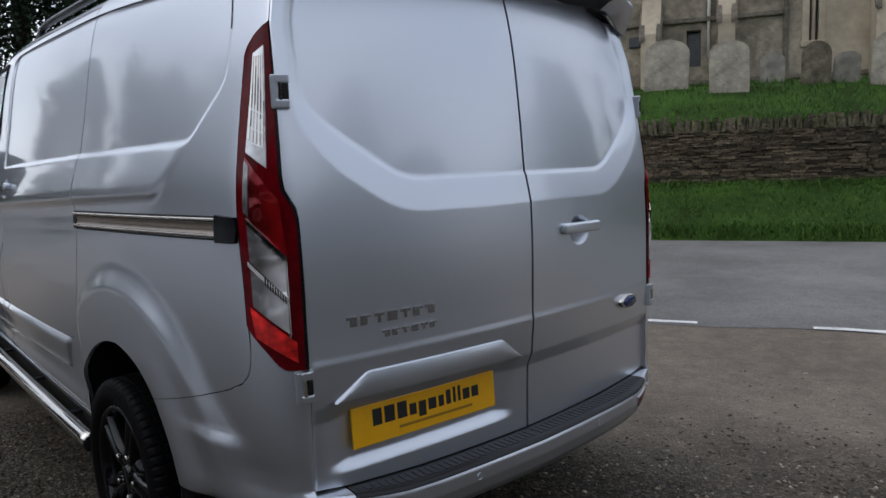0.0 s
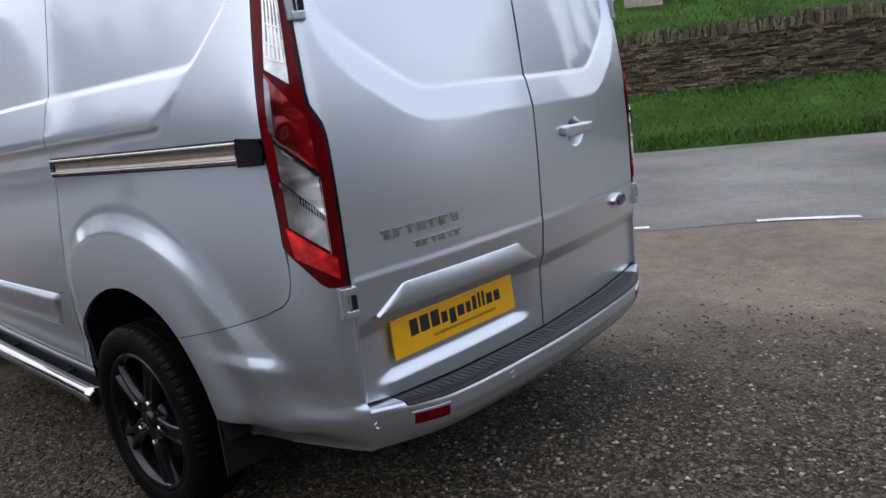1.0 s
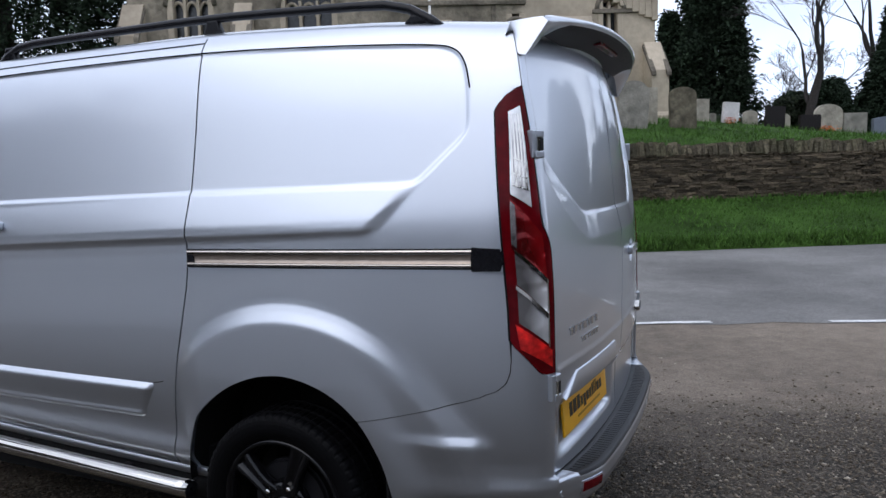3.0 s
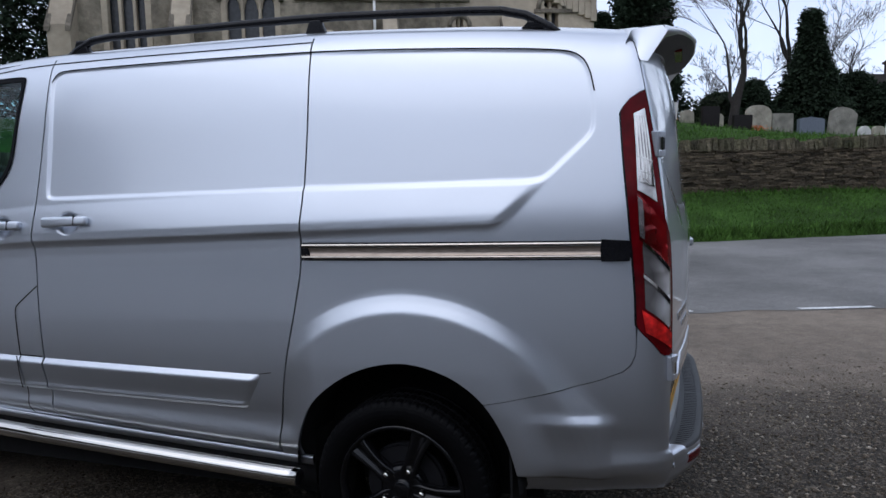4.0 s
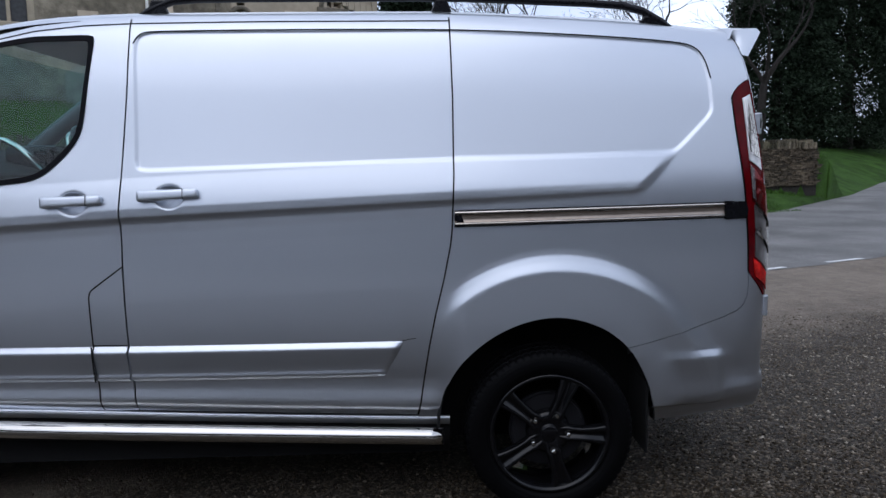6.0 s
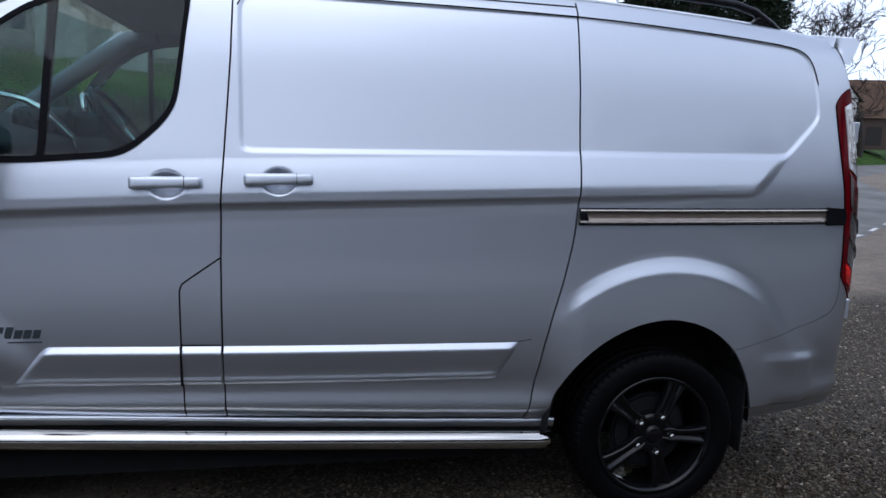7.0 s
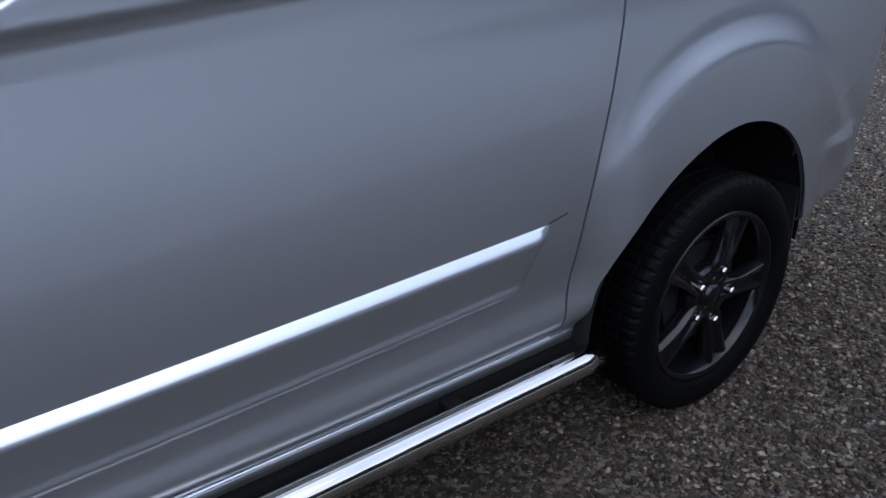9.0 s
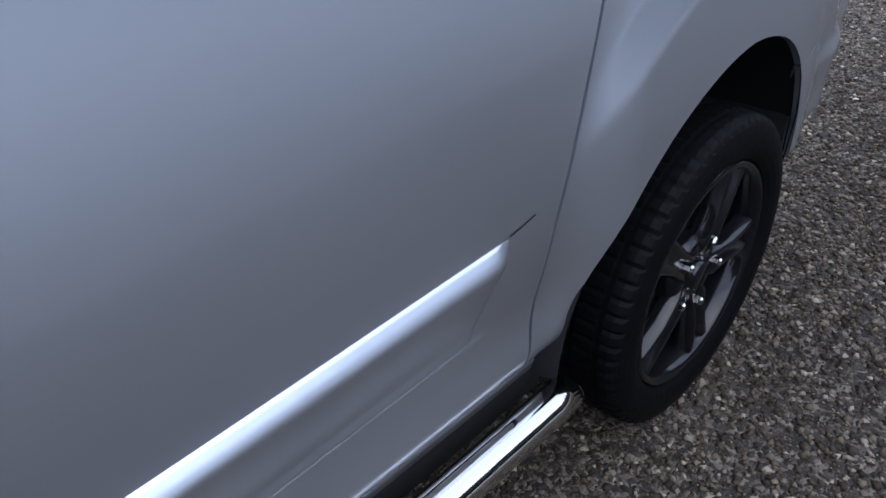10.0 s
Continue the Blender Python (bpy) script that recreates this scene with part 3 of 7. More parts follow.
while z < 1.77:
    h = rng.uniform(0.026, 0.058)
    u = -14 + rng.random() * 0.3
    while u < 20.2:
        w = rng.uniform(0.09, 0.36)
        n0 = 12.0 + rng.uniform(-0.03, 0.025)
        if 3.0 < u < 12.0 and w > 0.24 and h > 0.040 and len(picked) < 290 and z > 0.75:
            picked.append((u + w / 2, n0, z + h / 2, w * 0.97, h * 0.9))
        else:
            b = len(vs)
            vs += chip(u + 0.004, u + w - 0.006, n0, 12.1, z + 0.002, z + h - 0.003, rng, 0.008)
            fs += [tuple(b + k for k in f) for f in cube_faces]
        u += w
    z += h
tagged(part("stone_courses", mesh("stone_courses", vs, fs), WALLSTONE, wall), kind="stuff")
for i, (u, n, z, w, h) in enumerate(picked):
    part("stone", single[i % 10], None, wall, "", Matrix.Translation((u, n, z)) @ Matrix.Diagonal((w, 1, h, 1)))
vs, fs = [], []
u = -14.0
while u < 20.2:
    w = rng.uniform(0.035, 0.10)
    h = rng.uniform(0.14, 0.27) + 0.03 * math.sin(u * 1.7)
    lean = rng.uniform(-0.05, 0.05)
    b = len(vs)
    c = chip(u, u + w * 0.9, 11.97 + rng.uniform(-0.03, 0.05), 12.38, 1.74, 1.77 + h, rng, 0.012)
    vs += [(x + (lean if k > 3 else 0), y, zz) for k, (x, y, zz) in enumerate(c)]
    fs += [tuple(b + k for k in f) for f in cube_faces]
    u += w
tagged(part("coping_stones", mesh("coping_stones", vs, fs), COPING, wall, "rough upright coping stones"), kind="stuff")


# ---- gravestones ----
def headstone(u0, u1, z1, n, shape, mat, label, lean=0.0, thick=0.13, turn=0.0):
    w, z0 = u1 - u0, height((u0 + u1) / 2, n) - 0.12
    h = z1 - z0
    line = [(-w / 2, 0), (w / 2, 0)]
    if shape == "round":
        for k in range(13):
            a = math.pi * k / 12
            line.append((w / 2 * math.cos(a), h - w * 0.30 + w * 0.30 * math.sin(a)))
    elif shape == "arch":
        for k in range(13):
            a = math.pi * k / 12
            line.append((w / 2 * math.cos(a), h - w * 0.5 + w * 0.5 * math.sin(a)))
    elif shape == "shoulder":
        line += [(w / 2, h * 0.84), (w * 0.44, h * 0.87)]
        for k in range(11):
            a = math.pi * (0.12 + 0.76 * k / 10)
            line.append((w * 0.40 * math.cos(a), h * 0.86 + h * 0.14 * math.sin(a)))
        line += [(-w * 0.44, h * 0.87), (-w / 2, h * 0.84)]
    elif shape == "peak":
        line += [(w / 2, h * 0.90), (w * 0.3, h * 0.95), (0, h), (-w * 0.3, h * 0.95), (-w / 2, h * 0.90)]
    else:
        line += [(w / 2, h), (-w / 2, h)]
    bm = bmesh.new()
    front = [bm.verts.new((x, -thick / 2, z)) for x, z in line]
    rear = [bm.verts.new((x, thick / 2, z)) for x, z in line]
    bm.faces.new(front)
    bm.faces.new(rear[::-1])
    for i in range(len(line)):
        k = (i + 1) % len(line)
        bm.faces.new((front[k], front[i], rear[i], rear[k]))
    bmesh.ops.recalc_face_normals(bm, faces=bm.faces[:])
    bmesh.ops.bevel(bm, geom=[e for e in bm.edges if len(e.link_faces) == 2 and e.calc_face_angle(0) > 0.9], offset=0.012, segments=2, affect="EDGES")
    ob = part("gravestone", bm, mat, None, label, ROAD @ pose((u0 + u1) / 2, n, z0, 0, lean, turn))
    tagged(ob, category="gravestone", group="gravestones in the churchyard")


for row in (
    (-0.14, 0.83, 3.93, 15.0, "round", STONE_PALE, "broad pale limestone gravestone with a rounded top", 2),
    (1.29, 2.11, 3.75, 14.6, "round", STONE_PALE, "pale limestone gravestone in the grass", -1),
    (3.16, 3.74, 3.68, 15.2, "arch", STONE_DARK, "narrow arched gravestone with a dark stain", 1),
    (3.83, 4.36, 3.46, 15.6, "round", STONE_GREY, "small grey gravestone with a curved top", 2),
    (4.46, 5.35, 3.76, 15.0, "shoulder", STONE_PALE, "broad pale limestone gravestone with shoulders", 1),
    (5.40, 6.19, 3.68, 14.8, "shoulder", STONE_GREY, "grey gravestone leaning a little", 4),
    (6.10, 6.85, 3.62, 15.9, "flat", STONE_PALE, "pale flat-topped limestone gravestone in grass", 0),
    (6.86, 7.55, 3.52, 15.0, "round", STONE_DARK, "thick dark lichen-spotted stone gravestone", -1),
    (8.28, 8.72, 3.39, 17.0, "flat", STONE_PALE, "pale weathered flat-topped limestone gravestone", 1),
    (8.80, 9.02, 3.00, 17.2, "round", STONE_GREY, "little grey rounded footstone in the grass", 0),
    (9.10, 9.56, 3.28, 17.0, "flat", STONE_WHITE, "white marble gravestone leaning a little", 5),
    (9.87, 10.29, 3.06, 17.3, "round", STONE_PALE, "low pale weathered limestone gravestone", 0),
    (10.27, 10.82, 3.12, 16.8, "flat", STONE_BLACK, "black polished granite gravestone in the grass", 2),
    (10.95, 11.42, 2.98, 17.6, "round", STONE_PALE, "small pale rounded limestone gravestone", 0),
    (11.10, 11.70, 2.84, 16.5, "flat", STONE_BLACK, "low black granite gravestone", 0),
    (11.80, 12.62, 3.16, 17.0, "round", STONE_PALE, "tall pale gravestone with a curved top", 2),
    (12.66, 13.36, 2.90, 17.0, "flat", STONE_GREY, "grey square-topped stone gravestone", 0),
    (13.55, 14.42, 2.78, 17.0, "peak", STONE_BLUE, "blue-grey granite gravestone with a pointed top", 0),
    (14.52, 15.42, 3.07, 17.0, "shoulder", STONE_GREY, "tall grey gravestone leaning over", 8),
    (15.30, 15.68, 2.46, 16.6, "arch", STONE_WHITE, "low white marble kerbed gravestone", 0),
    (15.93, 16.32, 2.47, 16.8, "round", STONE_PALE, "low pale weathered limestone gravestone", 0),
    (17.05, 17.55, 2.98, 17.0, "flat", STONE_GREY, "tall narrow grey gravestone leaning over", 12),
    (18.6, 19.3, 2.45, 17.0, "flat", STONE_BLUE, "low blue-grey granite gravestone", 0),
    (2.45, 3.02, 3.75, 17.5, "round", STONE_GREY, "grey gravestone close to the church", 0),
    (-1.6, -0.8, 3.8, 16.0, "shoulder", STONE_GREY, "grey gravestone with shoulders", 0),
):
    headstone(*row)
# a small marble figure, left as a plain draped shape, and a slim obelisk
z0 = height(16.7, 17.0) - 0.1
sv, sf = tube([(0, 0, 0.36), (0.01, 0, 0.5), (0.03, 0, 0.75), (0.05, 0, 0.95), (0.02, 0, 1.06), (0.0, 0, 1.16), (-0.02, 0, 1.26), (-0.02, 0, 1.32)], [0.15, 0.14, 0.11, 0.15, 0.11, 0.06, 0.085, 0.03], 14)
base = join(box(-0.30, 0.30, -0.25, 0.25, 0, 0.18, 0.02), box(-0.20, 0.20, -0.17, 0.17, 0.182, 0.37, 0.02))
figure = mesh("statue", sv, sf, True)
base.from_mesh(figure)
ob = part("statue", base, STONE_WHITE, None, "small white marble statue on a stepped base", ROAD @ pose(16.70, 17.0, z0))
tagged(ob, category="statue")
z0 = height(18.0, 17.0) - 0.1
needle = box(-0.12, 0.12, -0.12, 0.12, 0.28, 1.30, 0.012)
for v in needle.verts:
    k = 1 - 0.55 * (v.co.z - 0.28) / 1.02
    v.co.x, v.co.y = v.co.x * k, v.co.y * k
ob = part("obelisk", join(needle, box(-0.24, 0.24, -0.24, 0.24, 0, 0.285, 0.02)), STONE_WHITE, None, "slim white marble obelisk on a square base", ROAD @ pose(18.02, 17.0, z0, 0, 3, 0))
tagged(ob, category="memorial")
for u, n in ((11.75, 16.35), (12.0, 16.5), (9.25, 16.8)):
    r = random.Random(int(u * 100))
    vs, fs = [], []
    for _ in range(60):
        c = Vector((r.gauss(0, 0.09), r.gauss(0, 0.05), r.uniform(0.0, 0.16)))
        for _k in range(2):
            a = Vector((r.uniform(-1, 1), r.uniform(-1, 1), r.uniform(-1, 1))).normalized() * 0.03
            b = a.orthogonal().normalized() * 0.03
            i = len(vs)
            vs += [c + a, c + b, c - a]
            fs.append((i, i + 1, i + 2))
    tagged(part("grave_flowers", mesh("grave_flowers", vs, fs), FLOWER, None, "faded orange flowers laid by a gravestone", ROAD @ pose(u, n, height(u, n))), category="flowers", kind="stuff")

# ---- church ----
church = thing("church", "weathered limestone parish church with lancet windows and buttresses", "church", ROAD)
W_L, W_R, FACE = -9.3, 9.30, 23.0
holes = [(-7.85, -6.45, 5.25, 8.1), (-3.98, -2.18, 5.9, 7.9), (0.48, 0.93, 4.15, 5.32), (4.00, 4.46, 4.68, 7.1), (7.30, 8.02, 4.82, 7.75)]
us_ = sorted({W_L, W_R, 8.2} | {h[0] for h in holes} | {h[1] for h in holes})
for i in range(len(us_) - 1):
    a, b = us_[i], us_[i + 1]
    hole = [h for h in holes if h[0] <= a + 1e-6 and h[1] >= b - 1e-6]
    spans = [(2.2, hole[0][2]), (hole[0][3], 9.5)] if hole else [(2.2, 9.5)]
    for z0, z1 in spans:
        if b > 8.25:
            z1 = 7.9
        part("church_wall", box(a, b, FACE, FACE + 0.8, z0, z1), CHURCH_RUBBLE if b < 4.6 else CHURCH, church)
part("church_wall", box(W_R - 0.8, W_R, FACE + 0.8, FACE + 9, 2.2, 7.6), CHURCH, church)
part("church_wall", box(W_L, W_L + 0.8, FACE + 0.8, FACE + 9, 2.2, 9.5), CHURCH, church)
part("church_roof", box(W_L, W_R - 1.2, FACE + 0.3, FACE + 9, 9.4, 9.7), CHURCH_DARK, church, "dark leaded roof")
# raking parapet at the corner
for k in range(8):
    u = 7.5 + 0.235 * k
    z = 8.0 - 0.105 * k * 1.0
    part("parapet_block", box(u, u + 0.225, FACE - 0.12, FACE + 0.5, z - 0.5, z + (0.32 if k % 2 else 0.06), 0.02), CHURCH, church)
part("string_course", box(7.0, W_R + 0.05, FACE - 0.10, FACE + 0.02, 7.05, 7.2, 0.03), CHURCH_DARK, church)
for u0, u1, z, d in ((W_L, 3.35, 5.55, 0.14), (-1.6, 4.6, 7.40, 0.14), (W_L, W_R, 3.55, 0.12)):
    part("string_course", box(u0, u1, FACE - d, FACE - 0.002, z, z + 0.16, 0.04), CHURCH_DARK, church, "weathered projecting stone course")
for u0, u1, z0, z1 in holes:
    if u0 == 0.48:
        part("doorway", box(u0, u1, FACE + 0.4, FACE + 0.5, z0, z1), LEAD_GLASS, church, "dark narrow doorway")
        continue
    wide = u1 - u0
    lights = 2 if wide < 1 else 3
    win = part("church_window", box(u0, u1, FACE + 0.42, FACE + 0.46, z0, z1), LEAD_GLASS, church, "tall dark leaded window with stone mullions")
    part("window_sill", box(u0 - 0.15, u1 + 0.15, FACE - 0.10, FACE + 0.4, z0 - 0.18, z0 + 0.02, 0.04), CHURCH, win)
    for s0 in (u0, u1):
        part("jamb", box(s0 - 0.10, s0 + 0.10, FACE - 0.03, FACE + 0.41, z0, z1, 0.03), CHURCH, win)
    for k in range(1, lights):
        c = u0 + wide * k / lights
        part("mullion", box(c - 0.055, c + 0.055, FACE + 0.12, FACE + 0.41, z0, z1 - 0.2, 0.03), CHURCH, win)
    lw = wide / lights
    for k in range(lights):
        c = u0 + lw * (k + 0.5)
        pts = []
        for q in range(9):
            a = math.pi * q / 8
            pts.append((c + lw * 0.44 * math.cos(a), FACE + 0.25, z1 - 0.75 + lw * 0.8 * math.sin(a)))
        v, f = tube(pts, 0.06, 6)
        part("tracery", mesh("tracery", v, f, True), CHURCH, win)
    pts = []
    for q in range(13):
        a = math.pi * q / 12
        pts.append(((u0 + u1) / 2 + (wide / 2 + 0.14) * math.cos(a), FACE - 0.04, z1 - 0.55 + (wide * 0.55 + 0.12) * math.sin(a)))
    v, f = tube(pts, 0.085, 8)
    part("hood_mould", mesh("hood_mould", v, f, True), CHURCH_DARK, win, "dark weathered hood mould")


def buttress(u0, u1, out_, z0, z1, z2):
    """A stone pier that steps back and ends in a steep weathered cap."""
    line = [(0, z0), (-out_ * 1.15, z0), (-out_ * 1.15, z0 + 0.9), (-out_, z0 + 1.05), (-out_, z1), (-0.12, z2), (0, z2)]
    bm = bmesh.new()
    a = [bm.verts.new((u0, FACE + y, z)) for y, z in line]
    b = [bm.verts.new((u1, FACE + y, z)) for y, z in line]
    bm.faces.new(a)
    bm.faces.new(b[::-1])
    for i in range(len(line)):
        k = (i + 1) % len(line)
        bm.faces.new((a[k], a[i], b[i], b[k]))
    bmesh.ops.recalc_face_normals(bm, faces=bm.faces[:])
    ob = part("buttress", bm, CHURCH, church, "stepped stone buttress")
    for s0 in (u0 - 0.06, u1 - 0.12):
        sl = box(s0, s0 + 0.18, FACE - out_ - 0.10, FACE - 0.1, z1 - 0.12, z1 + 0.05, 0.03)
        for v in sl.verts:
            v.co.z += (v.co.y - FACE + out_) / out_ * (z2 - z1)
        part("weathering", sl, CHURCH_DARK, ob, "dark weathered slope stones")


buttress(5.75, 6.95, 1.0, 2.4, 5.55, 6.95)
buttress(8.85, 9.45, 1.0, 2.4, 4.9, 6.0)
buttress(1.45, 1.95, 0.8, 2.4, 5.6, 6.9)
buttress(-0.9, -0.3, 0.8, 2.4, 5.2, 6.4)
buttress(-5.6, -5.0, 0.9, 2.4, 6.4, 7.6)
buttress(-9.4, -8.7, 0.9, 2.4, 6.4, 7.6)
v, f = tube([(1.17, FACE - 0.08, 4.4), (1.17, FACE - 0.08, 8.2)], 0.05, 8)
part("downpipe", mesh("downpipe", v, f, True), RENDER, church, "white painted downpipe")
part("corner_shaft", box(3.36, 3.52, FACE - 0.06, FACE - 0.002, 3.0, 7.4, 0.02), CHURCH_DARK, church)
part("plinth_block", box(-1.35, -0.95, FACE - 0.06, FACE - 0.002, 4.9, 5.25, 0.03), LEAD_GLASS, church, "small dark wall niche")


# ---- trees ----
def bare_tree(u, n, tall, thick, seed, label, fork=0.35, spread=0.55, depth=6, lean=0.0, m=None, leaves=0, twig=0.010):
    """A leafless tree: a tapered trunk that forks again and again into fine twigs."""
    r = random.Random(seed)
    vs, fs, tips = [], [], []

    def limb(p, d, length, rad, level):
        pts, rads, q, way = [p], [rad], p, d
        steps = 4 if level < 3 else 3
        for k in range(steps):
            way = (way + Vector((r.gauss(0, 1), r.gauss(0, 1), r.gauss(0, 0.6) + 0.25)) * 0.13).normalized()
            q = q + way * (length / steps)
            pts.append(q)
            rads.append(max(rad * (1 - 0.42 * (k + 1) / steps), twig))
        v, f = tube(pts, rads, 8 if level < 2 else 5 if level < 4 else 3, False)
        b = len(vs)
        vs.extend(v)
        fs.extend([tuple(b + i for i in fc) for fc in f])
        if level >= depth:
            tips.append(q)
            return
        for k in range(r.choice((2, 3)) if level else 3):
            at = pts[-1] if k == 0 else pts[r.randint(max(1, steps - 2), steps)]
            side = Vector((r.gauss(0, 1), r.gauss(0, 1), r.gauss(0, 0.4))).normalized()
            limb(at, (way + side * spread * r.uniform(0.6, 1.3)).normalized(), length * r.uniform(0.62, 0.84), rads[-1] * (0.85 if k == 0 else 0.6), level + 1)
    limb(Vector((0, 0, -0.3)), Vector((lean, 0, 1)).normalized(), tall * fork, thick, 0)
    tree = thing("bare_tree", label, "tree", m or ROAD @ pose(u, n, height(u, n)), "bare trees round the churchyard")
    part("trunk", mesh("trunk", vs, fs, True), BARK, tree)
    if leaves:
        lv, lf = [], []
        for t in tips:
            for _ in range(leaves):
                c = t + Vector((r.gauss(0, 0.25), r.gauss(0, 0.25), r.gauss(0, 0.25)))
                a = Vector((r.uniform(-1, 1), r.uniform(-1, 1), r.uniform(-1, 1))).normalized() * 0.07
                b = a.orthogonal().normalized() * 0.05
                i = len(lv)
                lv += [c + a, c + b, c - a]
                lf.append((i, i + 1, i + 2))
        part("crown", mesh("crown", lv, lf), DRY_LEAF, tree, "sparse dry leaves")


def evergreen(u, n, tall, wide, seed, label, mat, power=0.8, skirt=0.06, count=1500, m=None, name="yew_tree", lumps=0.25):
    """A dark evergreen: a trunk inside a crown of drooping sprays of small leaves, with gaps and an uneven edge."""
    r = random.Random(seed)
    lv, lf = [], []
    for _ in range(int(count * 3.2)):
        t = r.random() ** 0.75
        z = tall * (skirt + (1 - skirt) * t)
        a = r.uniform(0, 6.28)
        reach = wide * (1 - t) ** power * (1 - lumps + lumps * 2 * (0.5 + 0.5 * noise.noise((math.cos(a) * 1.6 + seed, math.sin(a) * 1.6, z * 0.7)))) + 0.12
        rad = reach * math.sqrt(r.uniform(0.12, 1.0))
        c = Vector((rad * math.cos(a), rad * math.sin(a), z - 0.15 * rad))
        outward = Vector((math.cos(a), math.sin(a), -0.35)).normalized()
        sz = 0.15 + 0.032 * tall ** 0.6 * r.random()
        for _k in range(14):
            p = c + Vector((r.gauss(0, 1), r.gauss(0, 1), r.gauss(0, 0.7))) * sz * 0.75
            d = (outward + Vector((r.gauss(0, 0.5), r.gauss(0, 0.5), r.gauss(0, 0.4)))).normalized() * sz * r.uniform(0.5, 1.0)
            s = d.cross(Vector((r.gauss(0, 1), r.gauss(0, 1), 1))).normalized() * sz * 0.30
            i = len(lv)
            lv += [p - s, p + s, p + d]
            lf.append((i, i + 1, i + 2))
    tree = thing(name, label, "tree", m or ROAD @ pose(u, n, height(u, n)))
    v, f = tube([(0, 0, -0.3), (0, 0, tall * 0.4), (0, 0, tall * 0.9)], [0.03 * tall, 0.02 * tall, 0.005 * tall], 8)
    part("trunk", mesh("trunk", v, f, True), BARK, tree)
    part("crown", mesh("crown", lv, lf), mat, tree, "dense dark evergreen leaves")


evergreen(16.55, 35, 13.0, 2.2, 21, "tall dark yew tree behind the gravestones", YEW, 0.75, 0.08, 2400, lumps=0.5)
evergreen(14.9, 36.5, 7.0, 1.2, 22, "dark pointed conifer beside the church", YEW, 0.8, 0.03, 1000, name="conifer", lumps=0.4)
evergreen(23.9, 31, 5.8, 2.5, 23, "dark cone-shaped conifer in the churchyard", YEW, 1.6, 0.03, 1300, name="conifer", lumps=0.2)
for k, (u, n, h, w) in enumerate(((21.0, 31.5, 2.9, 1.1), (24.9, 31.5, 3.0, 1.2), (26.4, 33, 2.8, 1.3), (22.0, 33, 3.2, 1.1), (28.6, 31, 2.3, 1.2), (20.6, 34, 2.6, 1.3), (27.6, 32.5, 3.0, 1.5), (30.9, 32.5, 3.1, 1.6), (33.2, 33, 3.3, 1.8), (35.6, 33, 3.2, 1.8))):
    evergreen(u, n, h, w, 30 + k, "dark evergreen shrub at the back of the churchyard", YEW, 0.4, 0.0, 420, name="shrub", lumps=0.45)
evergreen(-14.5, 25, 13, 5.0, 41, "big dark yew beside the church", YEW, 0.4, 0.05, 2000)
evergreen(-23, 18, 13, 4.5, 42, "big dark evergreen beyond the end of the churchyard wall", YEW, 0.4, 0.05, 1800)
bare_tree(19.15, 30, 9.5, 0.29, 51, "bare forked tree among the gravestones", 0.38, 0.40, 7)
bare_tree(29.5, 30, 12, 0.45, 56, "big bare tree by the dark cottage", 0.34, 0.6, 7, -0.05)
bare_tree(25.8, 35, 12, 0.24, 53, "slender tree with a few dry leaves", 0.35, 0.4, 7, 0, None, 5)
for k, (u, n, h) in enumerate(((20.5, 44, 6.5), (19.2, 48, 7), (28, 46, 10), (33, 42, 11), (38, 44, 14), (26.0, 43, 6), (35.0, 41, 9), (40.0, 40, 10))):
    bare_tree(u, n, h, 0.24, 60 + k, "bare tree far behind the churchyard", 0.24, 0.62, 7)

# hedge along the back of the churchyard and the bend
def hedge(rows, seed, name="hedge", label="dark clipped hedge"):
    r = random.Random(seed)
    vs, fs = [], []
    for (u0, n0), (u1, n1), tall, deep, count in rows:
        for _ in range(count):
            t = r.random()
            u, n = u0 + (u1 - u0) * t, n0 + (n1 - n0) * t + r.uniform(-deep, deep)
            c = Vector((u, n, height(u, n) + tall * r.uniform(0.0, 1.0) * (0.9 + 0.1 * math.sin(u))))
            for _k in range(6):
                p = c + Vector((r.gauss(0, 0.15), r.gauss(0, 0.15), r.gauss(0, 0.12)))
                d = Vector((r.gauss(0, 1), r.gauss(0, 1), r.gauss(0, 1))).normalized() * 0.22
                s = d.orthogonal().normalized() * 0.07
                i = len(vs)
                vs += [p - s, p + s, p + d]
                fs.append((i, i + 1, i + 2))
    ob = tagged(part(name, mesh(name, vs, fs), HEDGE), label, "hedge", kind="stuff")
    ob.matrix_basis = ROAD


hedge([((9.8, 30), (19, 33), 1.3, 0.6, 900), ((19, 33), (37, 33), 2.3, 0.8, 2600)], 71, "churchyard_hedge", "low dark hedge at the back of the churchyard")
hedge([((44, 31), (95, 42), 3.0, 1.2, 5200)], 72, "roadside_hedge", "dark roadside hedge by the bend")

# dark cottage behind the churchyard
cottage = thing("cottage", "low dark cottage with a steep tiled roof and chimney", "house", ROAD @ pose(36.5, 37, height(35.5, 37) - 0.3))
part("wall", box(-4.2, 5.5, 0, 5, -0.5, 1.9), CHURCH_DARK, cottage)
roof = bmesh.new()
pts = [(-4.5, -0.4, 1.7), (5.8, -0.4, 1.7), (5.8, 2.5, 4.1), (-4.5, 2.5, 4.1), (-4.5, 5.4, 1.7), (5.8, 5.4, 1.7)]
rv = [roof.verts.new(p) for p in pts]
for f in ((0, 1, 2, 3), (3, 2, 5, 4), (0, 3, 4), (1, 5, 2)):
    roof.faces.new([rv[i] for i in f])
part("roof", roof, TILE, cottage, "dark mossy tiled roof")
